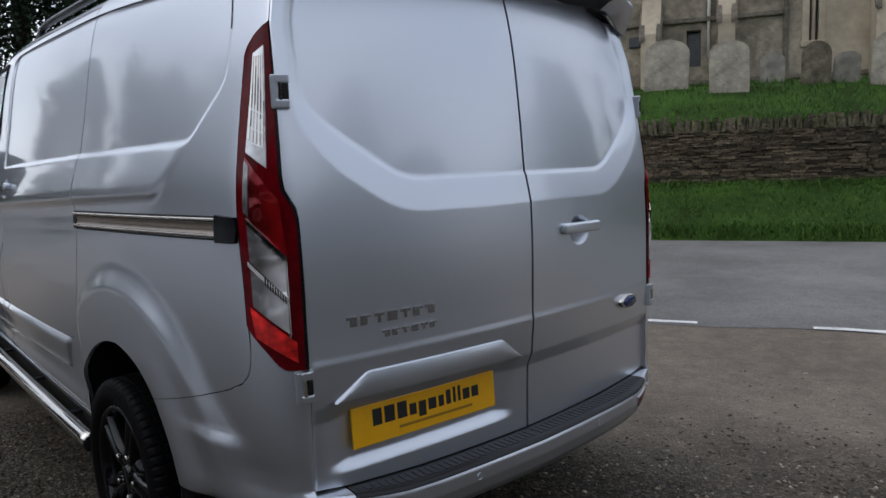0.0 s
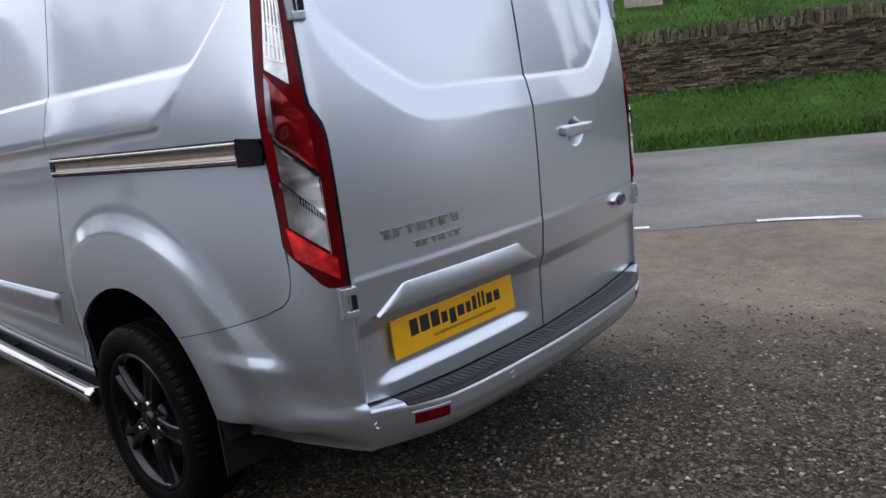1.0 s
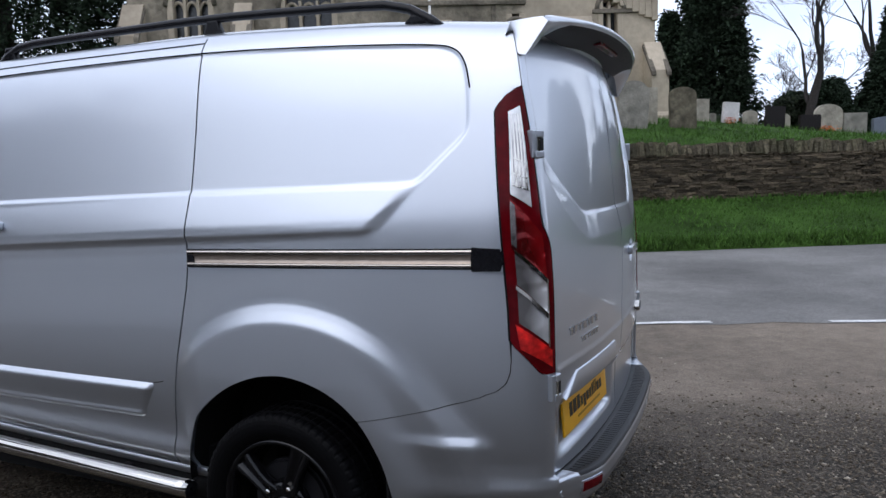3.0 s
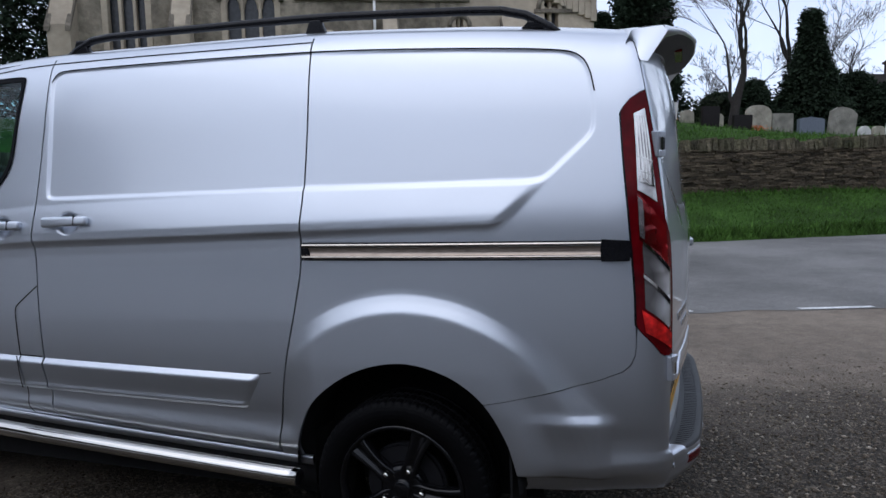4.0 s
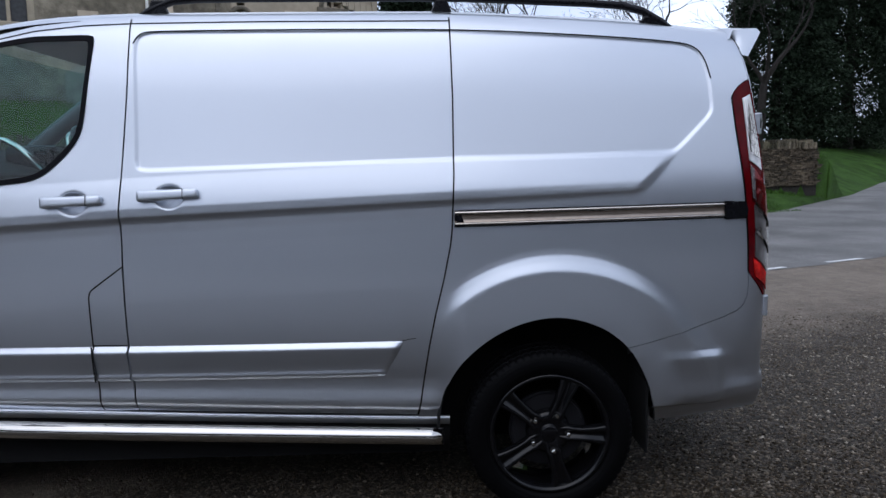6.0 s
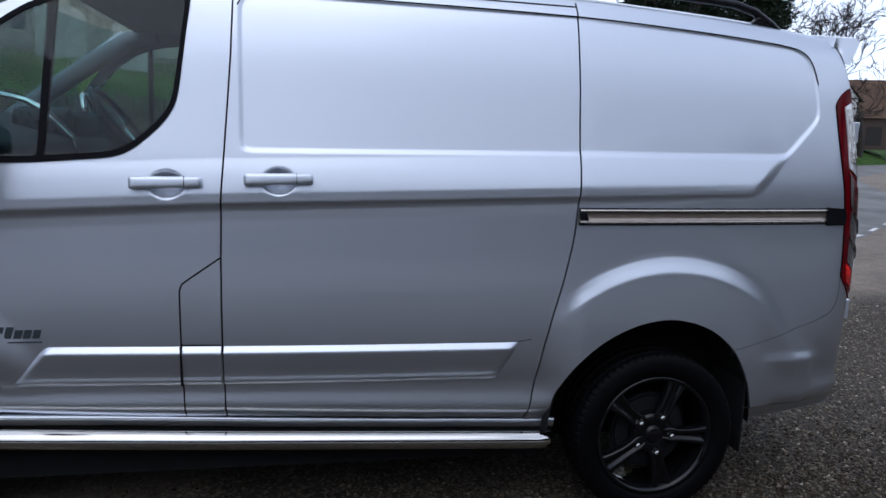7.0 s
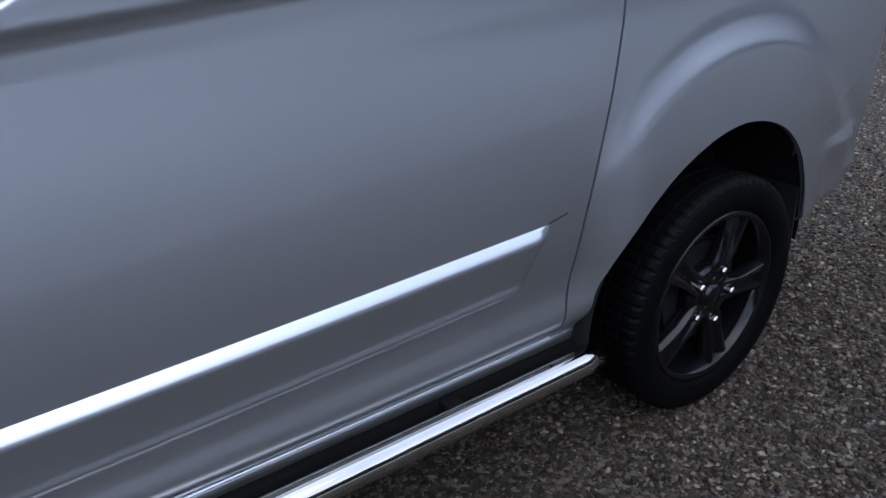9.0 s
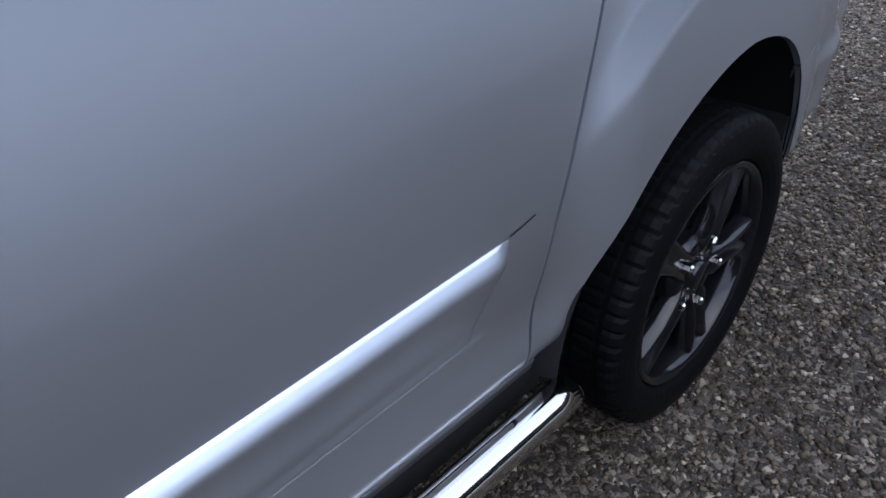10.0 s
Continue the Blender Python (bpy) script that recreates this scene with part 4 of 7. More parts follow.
part("chimney", join(box(-0.95, -0.05, 2.1, 2.9, 3.4, 5.0, 0.03), box(-1.05, 0.05, 2.0, 3.0, 4.75, 4.9, 0.02)), BRICK, cottage)
for x in (-0.75, -0.25):
    v, f = tube([(x, 2.5, 4.95), (x, 2.5, 5.35)], 0.12, 8)
    part("chimney_pot", mesh("chimney_pot", v, f), BRICK, cottage)

# half-timbered house beyond the bend
hu, hn = 79.2, 36.6
house = thing("timbered_house", "white half-timbered house with black beams and dark windows", "house", ROAD @ pose(hu, hn, 1.7, 0, 0, -38) @ Matrix.Scale(0.82, 4))
part("wall", box(-3.5, 5.5, 0, 6, 0.5, 6.6), RENDER, house, "white rendered wall")
part("lower_wall", box(-3.5, 5.5, -0.05, 6, 0.0, 4.1), TIMBER, house, "dark ground floor")
gable = bmesh.new()
gv = [gable.verts.new(p) for p in ((-3.5, 0.0, 6.6), (5.5, 0.0, 6.6), (1.0, 0.0, 11.2), (-3.5, 6, 6.6), (5.5, 6, 6.6), (1.0, 6, 11.2))]
gable.faces.new((gv[0], gv[1], gv[2]))
gable.faces.new((gv[4], gv[3], gv[5]))
part("gable", gable, RENDER, house, "white timbered gable")
rf = bmesh.new()
rv = [rf.verts.new(p) for p in ((-4.0, -0.4, 6.2), (1.0, -0.4, 11.4), (6.0, -0.4, 6.2), (-4.0, 6.4, 6.2), (1.0, 6.4, 11.4), (6.0, 6.4, 6.2))]
rf.faces.new((rv[0], rv[1], rv[4], rv[3]))
rf.faces.new((rv[1], rv[2], rv[5], rv[4]))
part("roof", rf, TILE, house, "dark tiled roof")
for x in (-3.5, -2.4, -1.3, -0.2, 0.9, 2.0, 3.1, 4.2, 5.3):
    part("beam", box(x, x + 0.16, -0.06, -0.004, 4.1, 6.6 if x < -2 or x > 4 else 8.2), TIMBER, house)
for z in (4.1, 5.3, 6.55, 8.2):
    part("beam", box(-3.5 + max(0, z - 6.6) * 0.97, 5.5 - max(0, z - 6.6) * 0.97, -0.065, -0.003, z, z + 0.16), TIMBER, house)
for x0, d in ((-2.4, 1), (-0.2, -1), (2.0, 1)):
    bm = box(0, 0.14, -0.062, -0.005, 0, 1.5)
    for v in bm.verts:
        v.co.x += d * v.co.z * 0.6
    bmesh.ops.translate(bm, vec=(x0 + (0.1 if d > 0 else 1.0), 0, 4.2), verts=bm.verts[:])
    part("brace", bm, TIMBER, house)
for x, z in ((-0.9, 5.35), (2.3, 5.35), (0.6, 7.2)):
    win = part("window", box(x, x + 1.5, -0.09, -0.02, z, z + 1.1), LEAD_GLASS, house, "dark casement window")
    for k in range(4):
        part("window_frame", box(x + 0.48 * k, x + 0.48 * k + 0.06, -0.11, -0.085, z, z + 1.1), TIMBER, win)
evergreen(54, 32.5, 19, 5.5, 81, "huge dark evergreen tree by the bend", YEW, 0.35, 0.04, 3600)
evergreen(46, 33, 15, 5.0, 82, "dark evergreen tree by the bend", YEW, 0.4, 0.04, 2400)
bare_tree(66, 35.5, 21, 0.55, 83, "broad dark bare tree in front of the timbered house", 0.26, 0.72, 7, 0.06, twig=0.030)
bare_tree(73.0, 33.4, 20, 0.5, 85, "tall bare tree beside the timbered house", 0.28, 0.7, 7, 0.05, twig=0.030)
bare_tree(87.0, 35.0, 21, 0.5, 86, "tall bare tree beside the brown barn", 0.28, 0.7, 7, -0.05, twig=0.030)
barn = thing("barn", "brown weathered barn with a steep tiled roof", "barn", ROAD @ pose(93, 38.0, 2.2, 0, 0, -52))
part("wall", box(-5.5, 5.5, 0, 7, -0.5, 3.6), BRICK, barn, "dark brown boarded wall")
rf = bmesh.new()
rv = [rf.verts.new(p) for p in ((-6.0, -0.5, 3.3), (6.0, -0.5, 3.3), (6.0, 3.5, 8.2), (-6.0, 3.5, 8.2), (-6.0, 7.5, 3.3), (6.0, 7.5, 3.3))]
for fc in ((0, 1, 2, 3), (3, 2, 5, 4), (0, 3, 4), (1, 5, 2)):
    rf.faces.new([rv[i] for i in fc])
part("roof", rf, BROWN_TILE, barn, "brown mossy tiled roof")
for x in (-3.0, 1.0):
    part("barn_door", box(x, x + 1.8, -0.06, -0.004, 0.0, 2.3, 0.02), TIMBER, barn, "black boarded door")
bare_tree(42, 31.5, 15, 0.4, 84, "bare tree at the roadside by the bend", 0.3, 0.6, 6)

# trees and hedge on the near side, seen mirrored in the paint
def thicket(rows, seed, label, ragged=1.0):
    """A belt of leafless trees and brambles grown into one another, with a ragged top."""
    r = random.Random(seed)
    vs, fs = [], []
    for (u0, n0), (u1, n1), tall, deep, count in rows:
        for _ in range(count):
            t = r.random()
            u, n = u0 + (u1 - u0) * t, n0 + (n1 - n0) * t + r.uniform(-deep, deep)
            top = tall * (0.78 + ragged * (0.42 * noise.noise((u * 0.16, n * 0.16, seed)) + 0.16 * noise.noise((u * 0.7, n * 0.7, seed))))
            c = Vector((u, n, top * r.random() ** 0.8))
            for _k in range(9):
                p = c + Vector((r.gauss(0, 0.5), r.gauss(0, 0.5), r.gauss(0, 0.45)))
                d = Vector((r.gauss(0, 1), r.gauss(0, 1), r.gauss(0, 1) + 0.4)).normalized() * r.uniform(0.35, 0.75)
                s = d.orthogonal().normalized() * 0.19
                i = len(vs)
                vs += [p - s, p + s, p + d]
                fs.append((i, i + 1, i + 2))
    ob = tagged(part("thicket", mesh("thicket", vs, fs), TWIGS), label, "trees", kind="stuff")
    ob.matrix_basis = ROAD


thicket([((-48, -17), (12, -19), 8.4, 2.0, 4200), ((12, -19), (30, -17), 7.5, 2.0, 1300)], 74, "belt of leafless trees and brambles behind the lay-by", 0.2)
thicket([((-60, 12), (-54, -14), 7.5, 2.0, 2200), ((-42, 2.0), (-39.5, -7), 18.0, 3.0, 1600), ((-39.5, -7), (-36, -18), 12.5, 3.0, 1400)], 75, "belt of leafless trees beyond the end of the lay-by")
thicket([((30, -17), (40, 2), 6.0, 2.0, 1400)], 76, "belt of leafless trees across from the churchyard")
for k, (u, n, h, w) in enumerate(((-53, 10.5, 15, 4.6), (-56, 2.0, 12, 3.4), (40, 1.0, 8.5, 6.0), (-40, -14, 12, 3.5))):
    evergreen(u, n, h, w, 140 + k, "dense twiggy leafless tree by the road", TWIGS, 0.4, 0.12, 900, name="winter_tree", lumps=0.6)
hedge([((-34, -11.5), (12, -14.5), 2.2, 0.9, 3200), ((12, -14.5), (27, -22), 2.2, 0.9, 1400)], 73, "field_hedge", "tall dark hedge behind the lay-by")
for k, (x, y, h, w) in enumerate(((21, 6, 10, 2.2), (19, -11, 9, 1.9))):
    evergreen(0, 0, h, w, 130 + k, "dark ivy-clad tree beside the lay-by", YEW, 0.6, 0.2, 800, pose(x, y, 0), lumps=0.9)
for k, (x, y, h) in enumerate(((-16, -10, 13), (17, -9, 11), (-24, -7, 13), (22, -2, 12), (16, 0, 12), (24, 3, 14), (15, -7, 13), (27, -8, 14))):
    bare_tree(0, 0, h, 0.35, 90 + k, "bare tree behind the lay-by", 0.3, 0.55, 5, 0, pose(x, y, 0))


# ---- the van: skin ----
# x runs from the nose (-) to the tail (+) with the rear axle at 0, y across, z up.
HALF_WIDTH = [(0.30, 0.885), (0.40, 0.908), (0.415, 0.917), (0.435, 0.939), (0.458, 0.951), (0.482, 0.9515), (0.53, 0.9445), (0.58, 0.947), (0.65, 0.961), (0.80, 0.971), (1.0, 0.974), (1.2, 0.971),
              (1.30, 0.967), (1.36, 0.960), (1.46, 0.937), (1.6, 0.910), (1.8, 0.876), (1.95, 0.842), (2.0, 0.826), (2.04, 0.800), (2.08, 0.74)]
TAIL = [(0.30, 0.925), (0.85, 0.932), (1.15, 0.930), (1.35, 0.916), (1.58, 0.882), (1.76, 0.846), (1.9, 0.805), (2.0, 0.765), (2.1, 0.70)]
SILL_RISE = [(-2.6, 0.055), (-1.68, 0.042), (-0.55, 0.0)]
ROOF_DROP = [(-3.0, -0.20), (-2.4, -0.06), (-2.05, -0.005), (-1.7, 0.005), (-0.4, 0.0), (0.37, -0.037), (0.8, -0.083), (1.0, -0.10)]


def softened(pairs, width):
    """The same curve with its corners eased."""
    z = np.linspace(pairs[0][0], pairs[-1][0], 400)
    dz = z[1] - z[0]
    k = np.exp(-0.5 * (np.arange(-60, 61) * dz / width) ** 2)
    w = np.interp(z, [p[0] for p in pairs], [p[1] for p in pairs])
    w = np.convolve(np.pad(w, 60, mode="reflect", reflect_type="odd"), k / k.sum(), "valid")
    return list(zip(z, w))


HALF_WIDTH = [p for p in softened(HALF_WIDTH, 0.012) if p[0] < 0.58] + [p for p in softened(HALF_WIDTH, 0.05) if p[0] > 0.62]
TAIL, ROOF_DROP = softened(TAIL, 0.06), softened(ROOF_DROP, 0.12)
BOW = softened([(0.30, 0.052), (0.55, 0.052), (0.75, 0.058), (1.0, 0.068), (1.2, 0.072), (1.4, 0.080), (1.6, 0.093), (1.9, 0.118), (2.1, 0.125)], 0.06)
CORNER, ARC, EDGE_Y = 0.74, 0.20, 0.80
MIDDLE = CORNER + ARC + EDGE_Y


def half_width(x, z):
    zz = z - interp(x, ROOF_DROP) * step(z, 1.45, 1.95)
    zz = zz - interp(x, SILL_RISE) * (1 - step(z, 0.49, 0.62))
    w = interp(zz, HALF_WIDTH)
    t = np.maximum(0, (x + 0.45) / 1.25)
    f = np.maximum(0, (-2.3 - x) / 1.6)
    g = np.maximum(0, (-0.9 - x) / 0.8)
    return w - 0.058 * t * t - 0.012 * g * g - 0.10 * f * f


def tail_x(y, z):
    return interp(z, TAIL) + interp(z, BOW) * (1 - (y / 0.82) ** 2)


def tail_edge(z):
    """Where the corner's curve meets the tail: it draws in towards the roof."""
    return np.minimum(EDGE_Y, 0.978 * half_width(np.full(np.shape(z), CORNER), z))


def plan(s, z):
    """The van's outline at height z: s is x along the side, then runs round the corner and across the tail."""
    s, z = np.broadcast_arrays(np.asarray(s, float), np.asarray(z, float))
    xs = np.minimum(s, CORNER)
    ax, ay = CORNER, -half_width(np.full(s.shape, CORNER), z)
    ey = tail_edge(z)
    k, j = 0.088, 2 * interp(z, BOW) * ey / 0.82 ** 2
    bx, by = tail_x(-ey, z), -ey
    a = (bx - ax - j * (by - ay)) / (1 - j * k)
    cx, cy = ax + a, ay + a * k
    t = np.clip((s - CORNER) / ARC, 0, 1)
    qx = (1 - t) ** 2 * ax + 2 * t * (1 - t) * cx + t * t * bx
    qy = (1 - t) ** 2 * ay + 2 * t * (1 - t) * cy + t * t * by
    y = -ey * (1 - (s - CORNER - ARC) / EDGE_Y)
    side, rear = s <= CORNER, s > CORNER + ARC
    return (np.where(side, xs, np.where(rear, tail_x(y, z), qx)), np.where(side, -half_width(xs, z), np.where(rear, y, qy)))


PRESSING = [(-1.632, 1.423), (-1.645, 1.93), (-1.625, 1.968), (-1.58, 1.981), (-0.41, 1.977), (0.20, 1.947), (0.562, 1.921), (0.625, 1.898), (0.657, 1.85),
            (0.675, 1.77), (0.684, 1.63), (0.520, 1.473), (0.475, 1.461), (-0.40, 1.450)]
REAR_PRESSING = [(-0.735, 1.95), (-0.752, 1.60), (-0.735, 1.545), (-0.655, 1.475), (-0.50, 1.372), (-0.44, 1.352), (0.44, 1.352), (0.50, 1.372),
                 (0.655, 1.475), (0.735, 1.545), (0.752, 1.60), (0.735, 1.95)]


def rounded(poly, times=2):
    """A polygon with its corners cut off again and again."""
    for _ in range(times):
        cut_ = []
        for p, q in zip(poly, poly[1:] + poly[:1]):
            k = min(0.25, 0.022 / math.dist(p, q))
            cut_ += [(p[0] * (1 - c) + q[0] * c, p[1] * (1 - c) + q[1] * c) for c in (k, 1 - k)]
        poly = cut_
    return poly


PRESSING_SHADE = PRESSING[1:10]
PRESSING, REAR_PRESSING = rounded(PRESSING), rounded(REAR_PRESSING)
CREASE = [(-3.0, 1.16), (-2.397, 1.208), (-1.69, 1.250), (-1.09, 1.274), (-0.39, 1.302), (0.36, 1.330), (0.6, 1.336)]
ARCH_X, ARCH_Z = 0.020, 0.36


# the arch's edge about that centre: degrees up from the rear, and the radius
ARCH_R = [(0, 0.405), (17, 0.405), (35, 0.418), (50, 0.438), (65, 0.451), (90, 0.464), (115, 0.466), (130, 0.471), (144, 0.480), (160, 0.482), (180, 0.476)]
FLARE_Y = [(0.36, 0.976), (0.50, 0.985), (0.65, 0.992), (0.80, 0.995), (1.0, 0.992), (1.12, 0.988)]
LIP_Y = [(0.36, 0.962), (0.48, 0.972), (0.60, 0.986), (0.75, 0.995), (0.95, 0.995)]


def side_relief(x, z):
    """How far the pressed steel stands out from the plain side."""
    d = -0.007 * step(inside(x, z, PRESSING), 0.0, 0.014)
    zeta = z - interp(x, CREASE)
    # a sharp fold, and the long hollow under it that runs out towards the tail
    fold = interp(zeta, [(-0.06, 0.0), (-0.03, 0.0015), (-0.015, 0.006), (-0.003, 0.0125), (0.005, 0.0135), (0.03, 0.0125), (0.08, 0.007), (0.15, 0.0)])
    hollow = interp(zeta, [(-0.34, 0.0), (-0.20, -0.0045), (-0.12, -0.0075), (-0.07, -0.0075), (-0.02, -0.004), (0.03, 0.0)])
    end = (x - 0.375) * 0.71 - (z - 1.332) * 0.71
    d = d + fold * (1 - step(end, -0.03, 0.015)) + hollow * (1 - step(x, -0.45, 0.45))
    r = np.hypot(x - ARCH_X, z - ARCH_Z)
    # the flared arch: an even face round the wheel that falls to the side over a soft fold
    past = r - interp(np.degrees(np.arctan2(z - ARCH_Z, x - ARCH_X)), ARCH_R)
    face = interp(z, FLARE_Y) - 0.0435 * np.maximum(0, (x + 0.45) / 1.25) ** 2 + 0.006
    soft = 0.13 * (1 - step(z, 0.5, 0.8)) * step(x, 0.1, 0.4)
    fall = interp((r - 0.640) / (1 + soft / 0.09), [(0.0, 1.0), (0.012, 0.93), (0.048, 0.42), (0.072, 0.13), (0.095, 0.02), (0.11, 0.0)])
    fall = fall * step(x, -0.50, -0.34) * (1 - 0.5 * step(x, 0.2, 0.6) * step(past, 0.02, 0.15)) * step(z, 0.40, 0.56 - 0.12 * step(x, 0.0, 0.3))
    d = d + np.maximum(0, face - half_width(x, z) - d) * fall
    rx = np.hypot(x + 2.93, z - ARCH_Z)
    d = d + 0.03 * (1 - step(rx, 0.595, 0.715)) * step(z, 0.45, 0.85)
    for hx, hz in ((-1.871, 1.311), (-1.497, 1.332)):
        d = d - 0.024 * np.clip(1.02 - ((x - hx) / 0.058) ** 2 - ((z - hz + 0.005) / 0.048) ** 2, 0, 1)
    return d


LEFT_DOOR = True


def tail_relief(y, z):
    # the bevel is broad along the bottom and runs out thin up the sides
    off = inside(y, z, REAR_PRESSING)
    off = np.where(off < 0, off / interp(z, [(1.25, 1.10), (1.38, 1.06), (1.46, 0.85), (1.56, 0.45), (1.70, 0.35)]), off)
    d = -interp(off, [(-0.088, 0.0), (-0.084, 0.0006), (-0.008, 0.016), (0.0, 0.021), (0.006, 0.022)])
    d = d + interp(z, [(0.50, -0.016), (0.705, -0.018), (0.742, -0.004), (0.75, -0.001), (0.855, 0.004), (0.868, 0.005), (0.885, 0.002), (0.95, 0.0)])
    if LEFT_DOOR:
        # hollow for the plate, with a ledge below it
        return d - 0.024 * step(z, 0.545, 0.580) * (1 - step(z, 0.75, 0.765)) * step(y, -0.775, -0.66) * (1 - step(y, -0.135, -0.035))
    d = d - 0.024 * np.clip(1.02 - ((y + 0.285) / 0.058) ** 2 - ((z - 1.142) / 0.052) ** 2, 0, 1)
    return d


def relief(s, z):
    s, z = np.broadcast_arrays(np.asarray(s, float), np.asarray(z, float))
    y = -EDGE_Y + (s - CORNER - ARC)
    return side_relief(s, z) * (1 - step(s, CORNER - 0.05, CORNER + 0.05)) + tail_relief(y, z) * step(s, 0.9345, 0.953)


def skin(s, z, off=0.0, plain=False):
    """Places on the van's left side and tail, off metres out from the steel, and the outward way there."""
    x0, y0 = plan(s - 0.004, z)
    x1, y1 = plan(s + 0.004, z)
    tx, ty = x1 - x0, y1 - y0
    ln = np.hypot(tx, ty) + 1e-9
    x, y = plan(s, z)
    d = off + (0 if plain else relief(s, z))
    return np.stack([x + ty / ln * d, y - tx / ln * d, z + 0 * x], -1), np.stack([ty / ln, -tx / ln, 0 * x], -1)


def along(points, count):
    """Points spread evenly along a line of corners."""
    p = np.array(points, float)
    at = np.r_[0, np.cumsum(np.hypot(*np.diff(p, axis=0).T))]
    t = np.linspace(0, at[-1], count)
    return np.stack([np.interp(t, at, p[:, 0]), np.interp(t, at, p[:, 1])], -1)


def coons(bottom, top, left, right, nu, nv):
    b, t, l, r = along(bottom, nu + 1), along(top, nu + 1), along(left, nv + 1), along(right, nv + 1)
    u, v = np.linspace(0, 1, nu + 1)[:, None, None], np.linspace(0, 1, nv + 1)[None, :, None]
    b, t, l, r = b[:, None], t[:, None], l[None], r[None]
    corners = (1 - u) * (1 - v) * b[0, 0] + u * (1 - v) * b[-1, 0] + (1 - u) * v * t[0, 0] + u * v * t[-1, 0]
    return (1 - v) * b + v * t + (1 - u) * l + u * r - corners


def relaxed(grid, rounds=150):
    """The grid with its inner points evened out, so that no cell folds over beside a hollow edge."""
    g = np.array(grid, float)
    for _ in range(rounds):
        e, w, n, s = g[2:, 1:-1], g[:-2, 1:-1], g[1:-1, 2:], g[1:-1, :-2]
        du, dv = (e - w) / 2, (n - s) / 2
        a, b, c = ((p * q).sum(-1, keepdims=True) for p, q in ((dv, dv), (du, dv), (du, du)))
        cross = (g[2:, 2:] - g[:-2, 2:] - g[2:, :-2] + g[:-2, :-2]) / 4
        g[1:-1, 1:-1] = (a * (e + w) + c * (n + s) - 2 * b * cross) / (2 * (a + c) + 1e-12)
    return g


def sheet(grid, off=0.0, rim=0.014, mirror=False, hole=None, plain=False, extra=None):
    """A panel of steel over a grid of (s, z), with its edges turned in; hole: a polygon that is left out."""
    s, z = grid[..., 0], grid[..., 1]
    o = off if extra is None else off + extra(s, z)
    p, n = skin(s, z, o, plain)
    nu, nv = s.shape
    idx = np.arange(nu * nv).reshape(nu, nv)
    verts = p.reshape(-1, 3)
    q = np.stack([idx[:-1, :-1], idx[1:, :-1], idx[1:, 1:], idx[:-1, 1:]], -1).reshape(-1, 4)
    if hole is not None:
        cs = (s[:-1, :-1] + s[1:, 1:]) / 2
        cz = (z[:-1, :-1] + z[1:, 1:]) / 2
        q = q[(inside(cs, cz, hole) < 0.0).ravel()]
    faces = q.tolist()
    soft = [True] * len(faces)
    if rim:
        loop = np.r_[idx[:, 0], idx[-1, 1:], idx[-2::-1, -1], idx[0, -2:0:-1]]
        base = len(verts)
        outer = verts[loop]
        inner = outer - n.reshape(-1, 3)[loop] * rim
        verts = np.concatenate([verts, outer, inner])
        m = len(loop)
        for i in range(m):
            k = (i + 1) % m
            faces.append([base + k, base + i, base + m + i, base + m + k])
            soft.append(False)
    if mirror:
        verts = verts * (1, -1, 1)
        faces = [f[::-1] for f in faces]
    return verts, faces, soft


def panel(name, grid, mat, parent, label="", **how):
    v, f, soft = sheet(grid, **how)
    return part(name, mesh(name, v, f, smooth_faces=soft), mat, parent, label)


def arch_line(cx, x_from, x_to, count=40):
    """The wheel arch's edge from x_from to x_to over the wheel at cx."""
    pts = []
    for i in range(count + 1):
        a = math.pi * (1 - i / count)
        r = float(interp(math.degrees(a), ARCH_R))
        x, z = ARCH_X + cx + r * math.cos(a), ARCH_Z + r * math.sin(a)
        if x_from <= x <= x_to:
            pts.append((x, z))
    return pts


GAP_FRONT = [(-1.683, 0.458), (-1.692, 0.72), (-1.695, 1.05), (-1.693, 1.24), (-1.683, 1.43), (-1.665, 1.75), (-1.660, 1.95), (-1.665, 2.035)]
GAP_REAR = [(-0.548, 0.413), (-0.534, 0.47), (-0.512, 0.61), (-0.494, 0.715), (-0.468, 0.84), (-0.432, 0.985), (-0.404, 1.12), (-0.397, 1.18), (-0.387, 1.4), (-0.385, 1.7), (-0.392, 2.035)]
SEAM = [(0.305, 0.690), (0.45, 0.720), (0.573, 0.751), (0.67, 0.779), (0.725, 0.798), (0.760, 0.819), (0.780, 0.845), (0.790, 0.880), (0.793, 0.92)]
LAMP_LEFT = [(0.793, 0.985), (0.791, 1.083), (0.779, 1.35), (0.767, 1.549), (0.760, 1.69)]
LAMP_TOP = [(0.760, 1.69), (0.768, 1.712), (0.795, 1.738), (0.84, 1.757), (0.888, 1.765)]
LAMP_RIGHT = [(0.930, 0.868), (0.930, 1.255), (0.924, 1.288), (0.897, 1.335), (0.893, 1.37), (0.888, 1.765)]
LAMP_BOTTOM = [(0.793, 0.985), (0.800, 0.965), (0.862, 0.885), (0.88, 0.872), (0.930, 0.868)]
DOOR_EDGE = [(0.937, 0.525), (0.937, 1.257), (0.932, 1.290), (0.905, 1.338), (0.901, 1.37), (0.896, 1.765), (0.895, 1.80), (0.893, 1.86)]
DOOR_EDGE = [(x + 0.0035, z) for x, z in DOOR_EDGE]
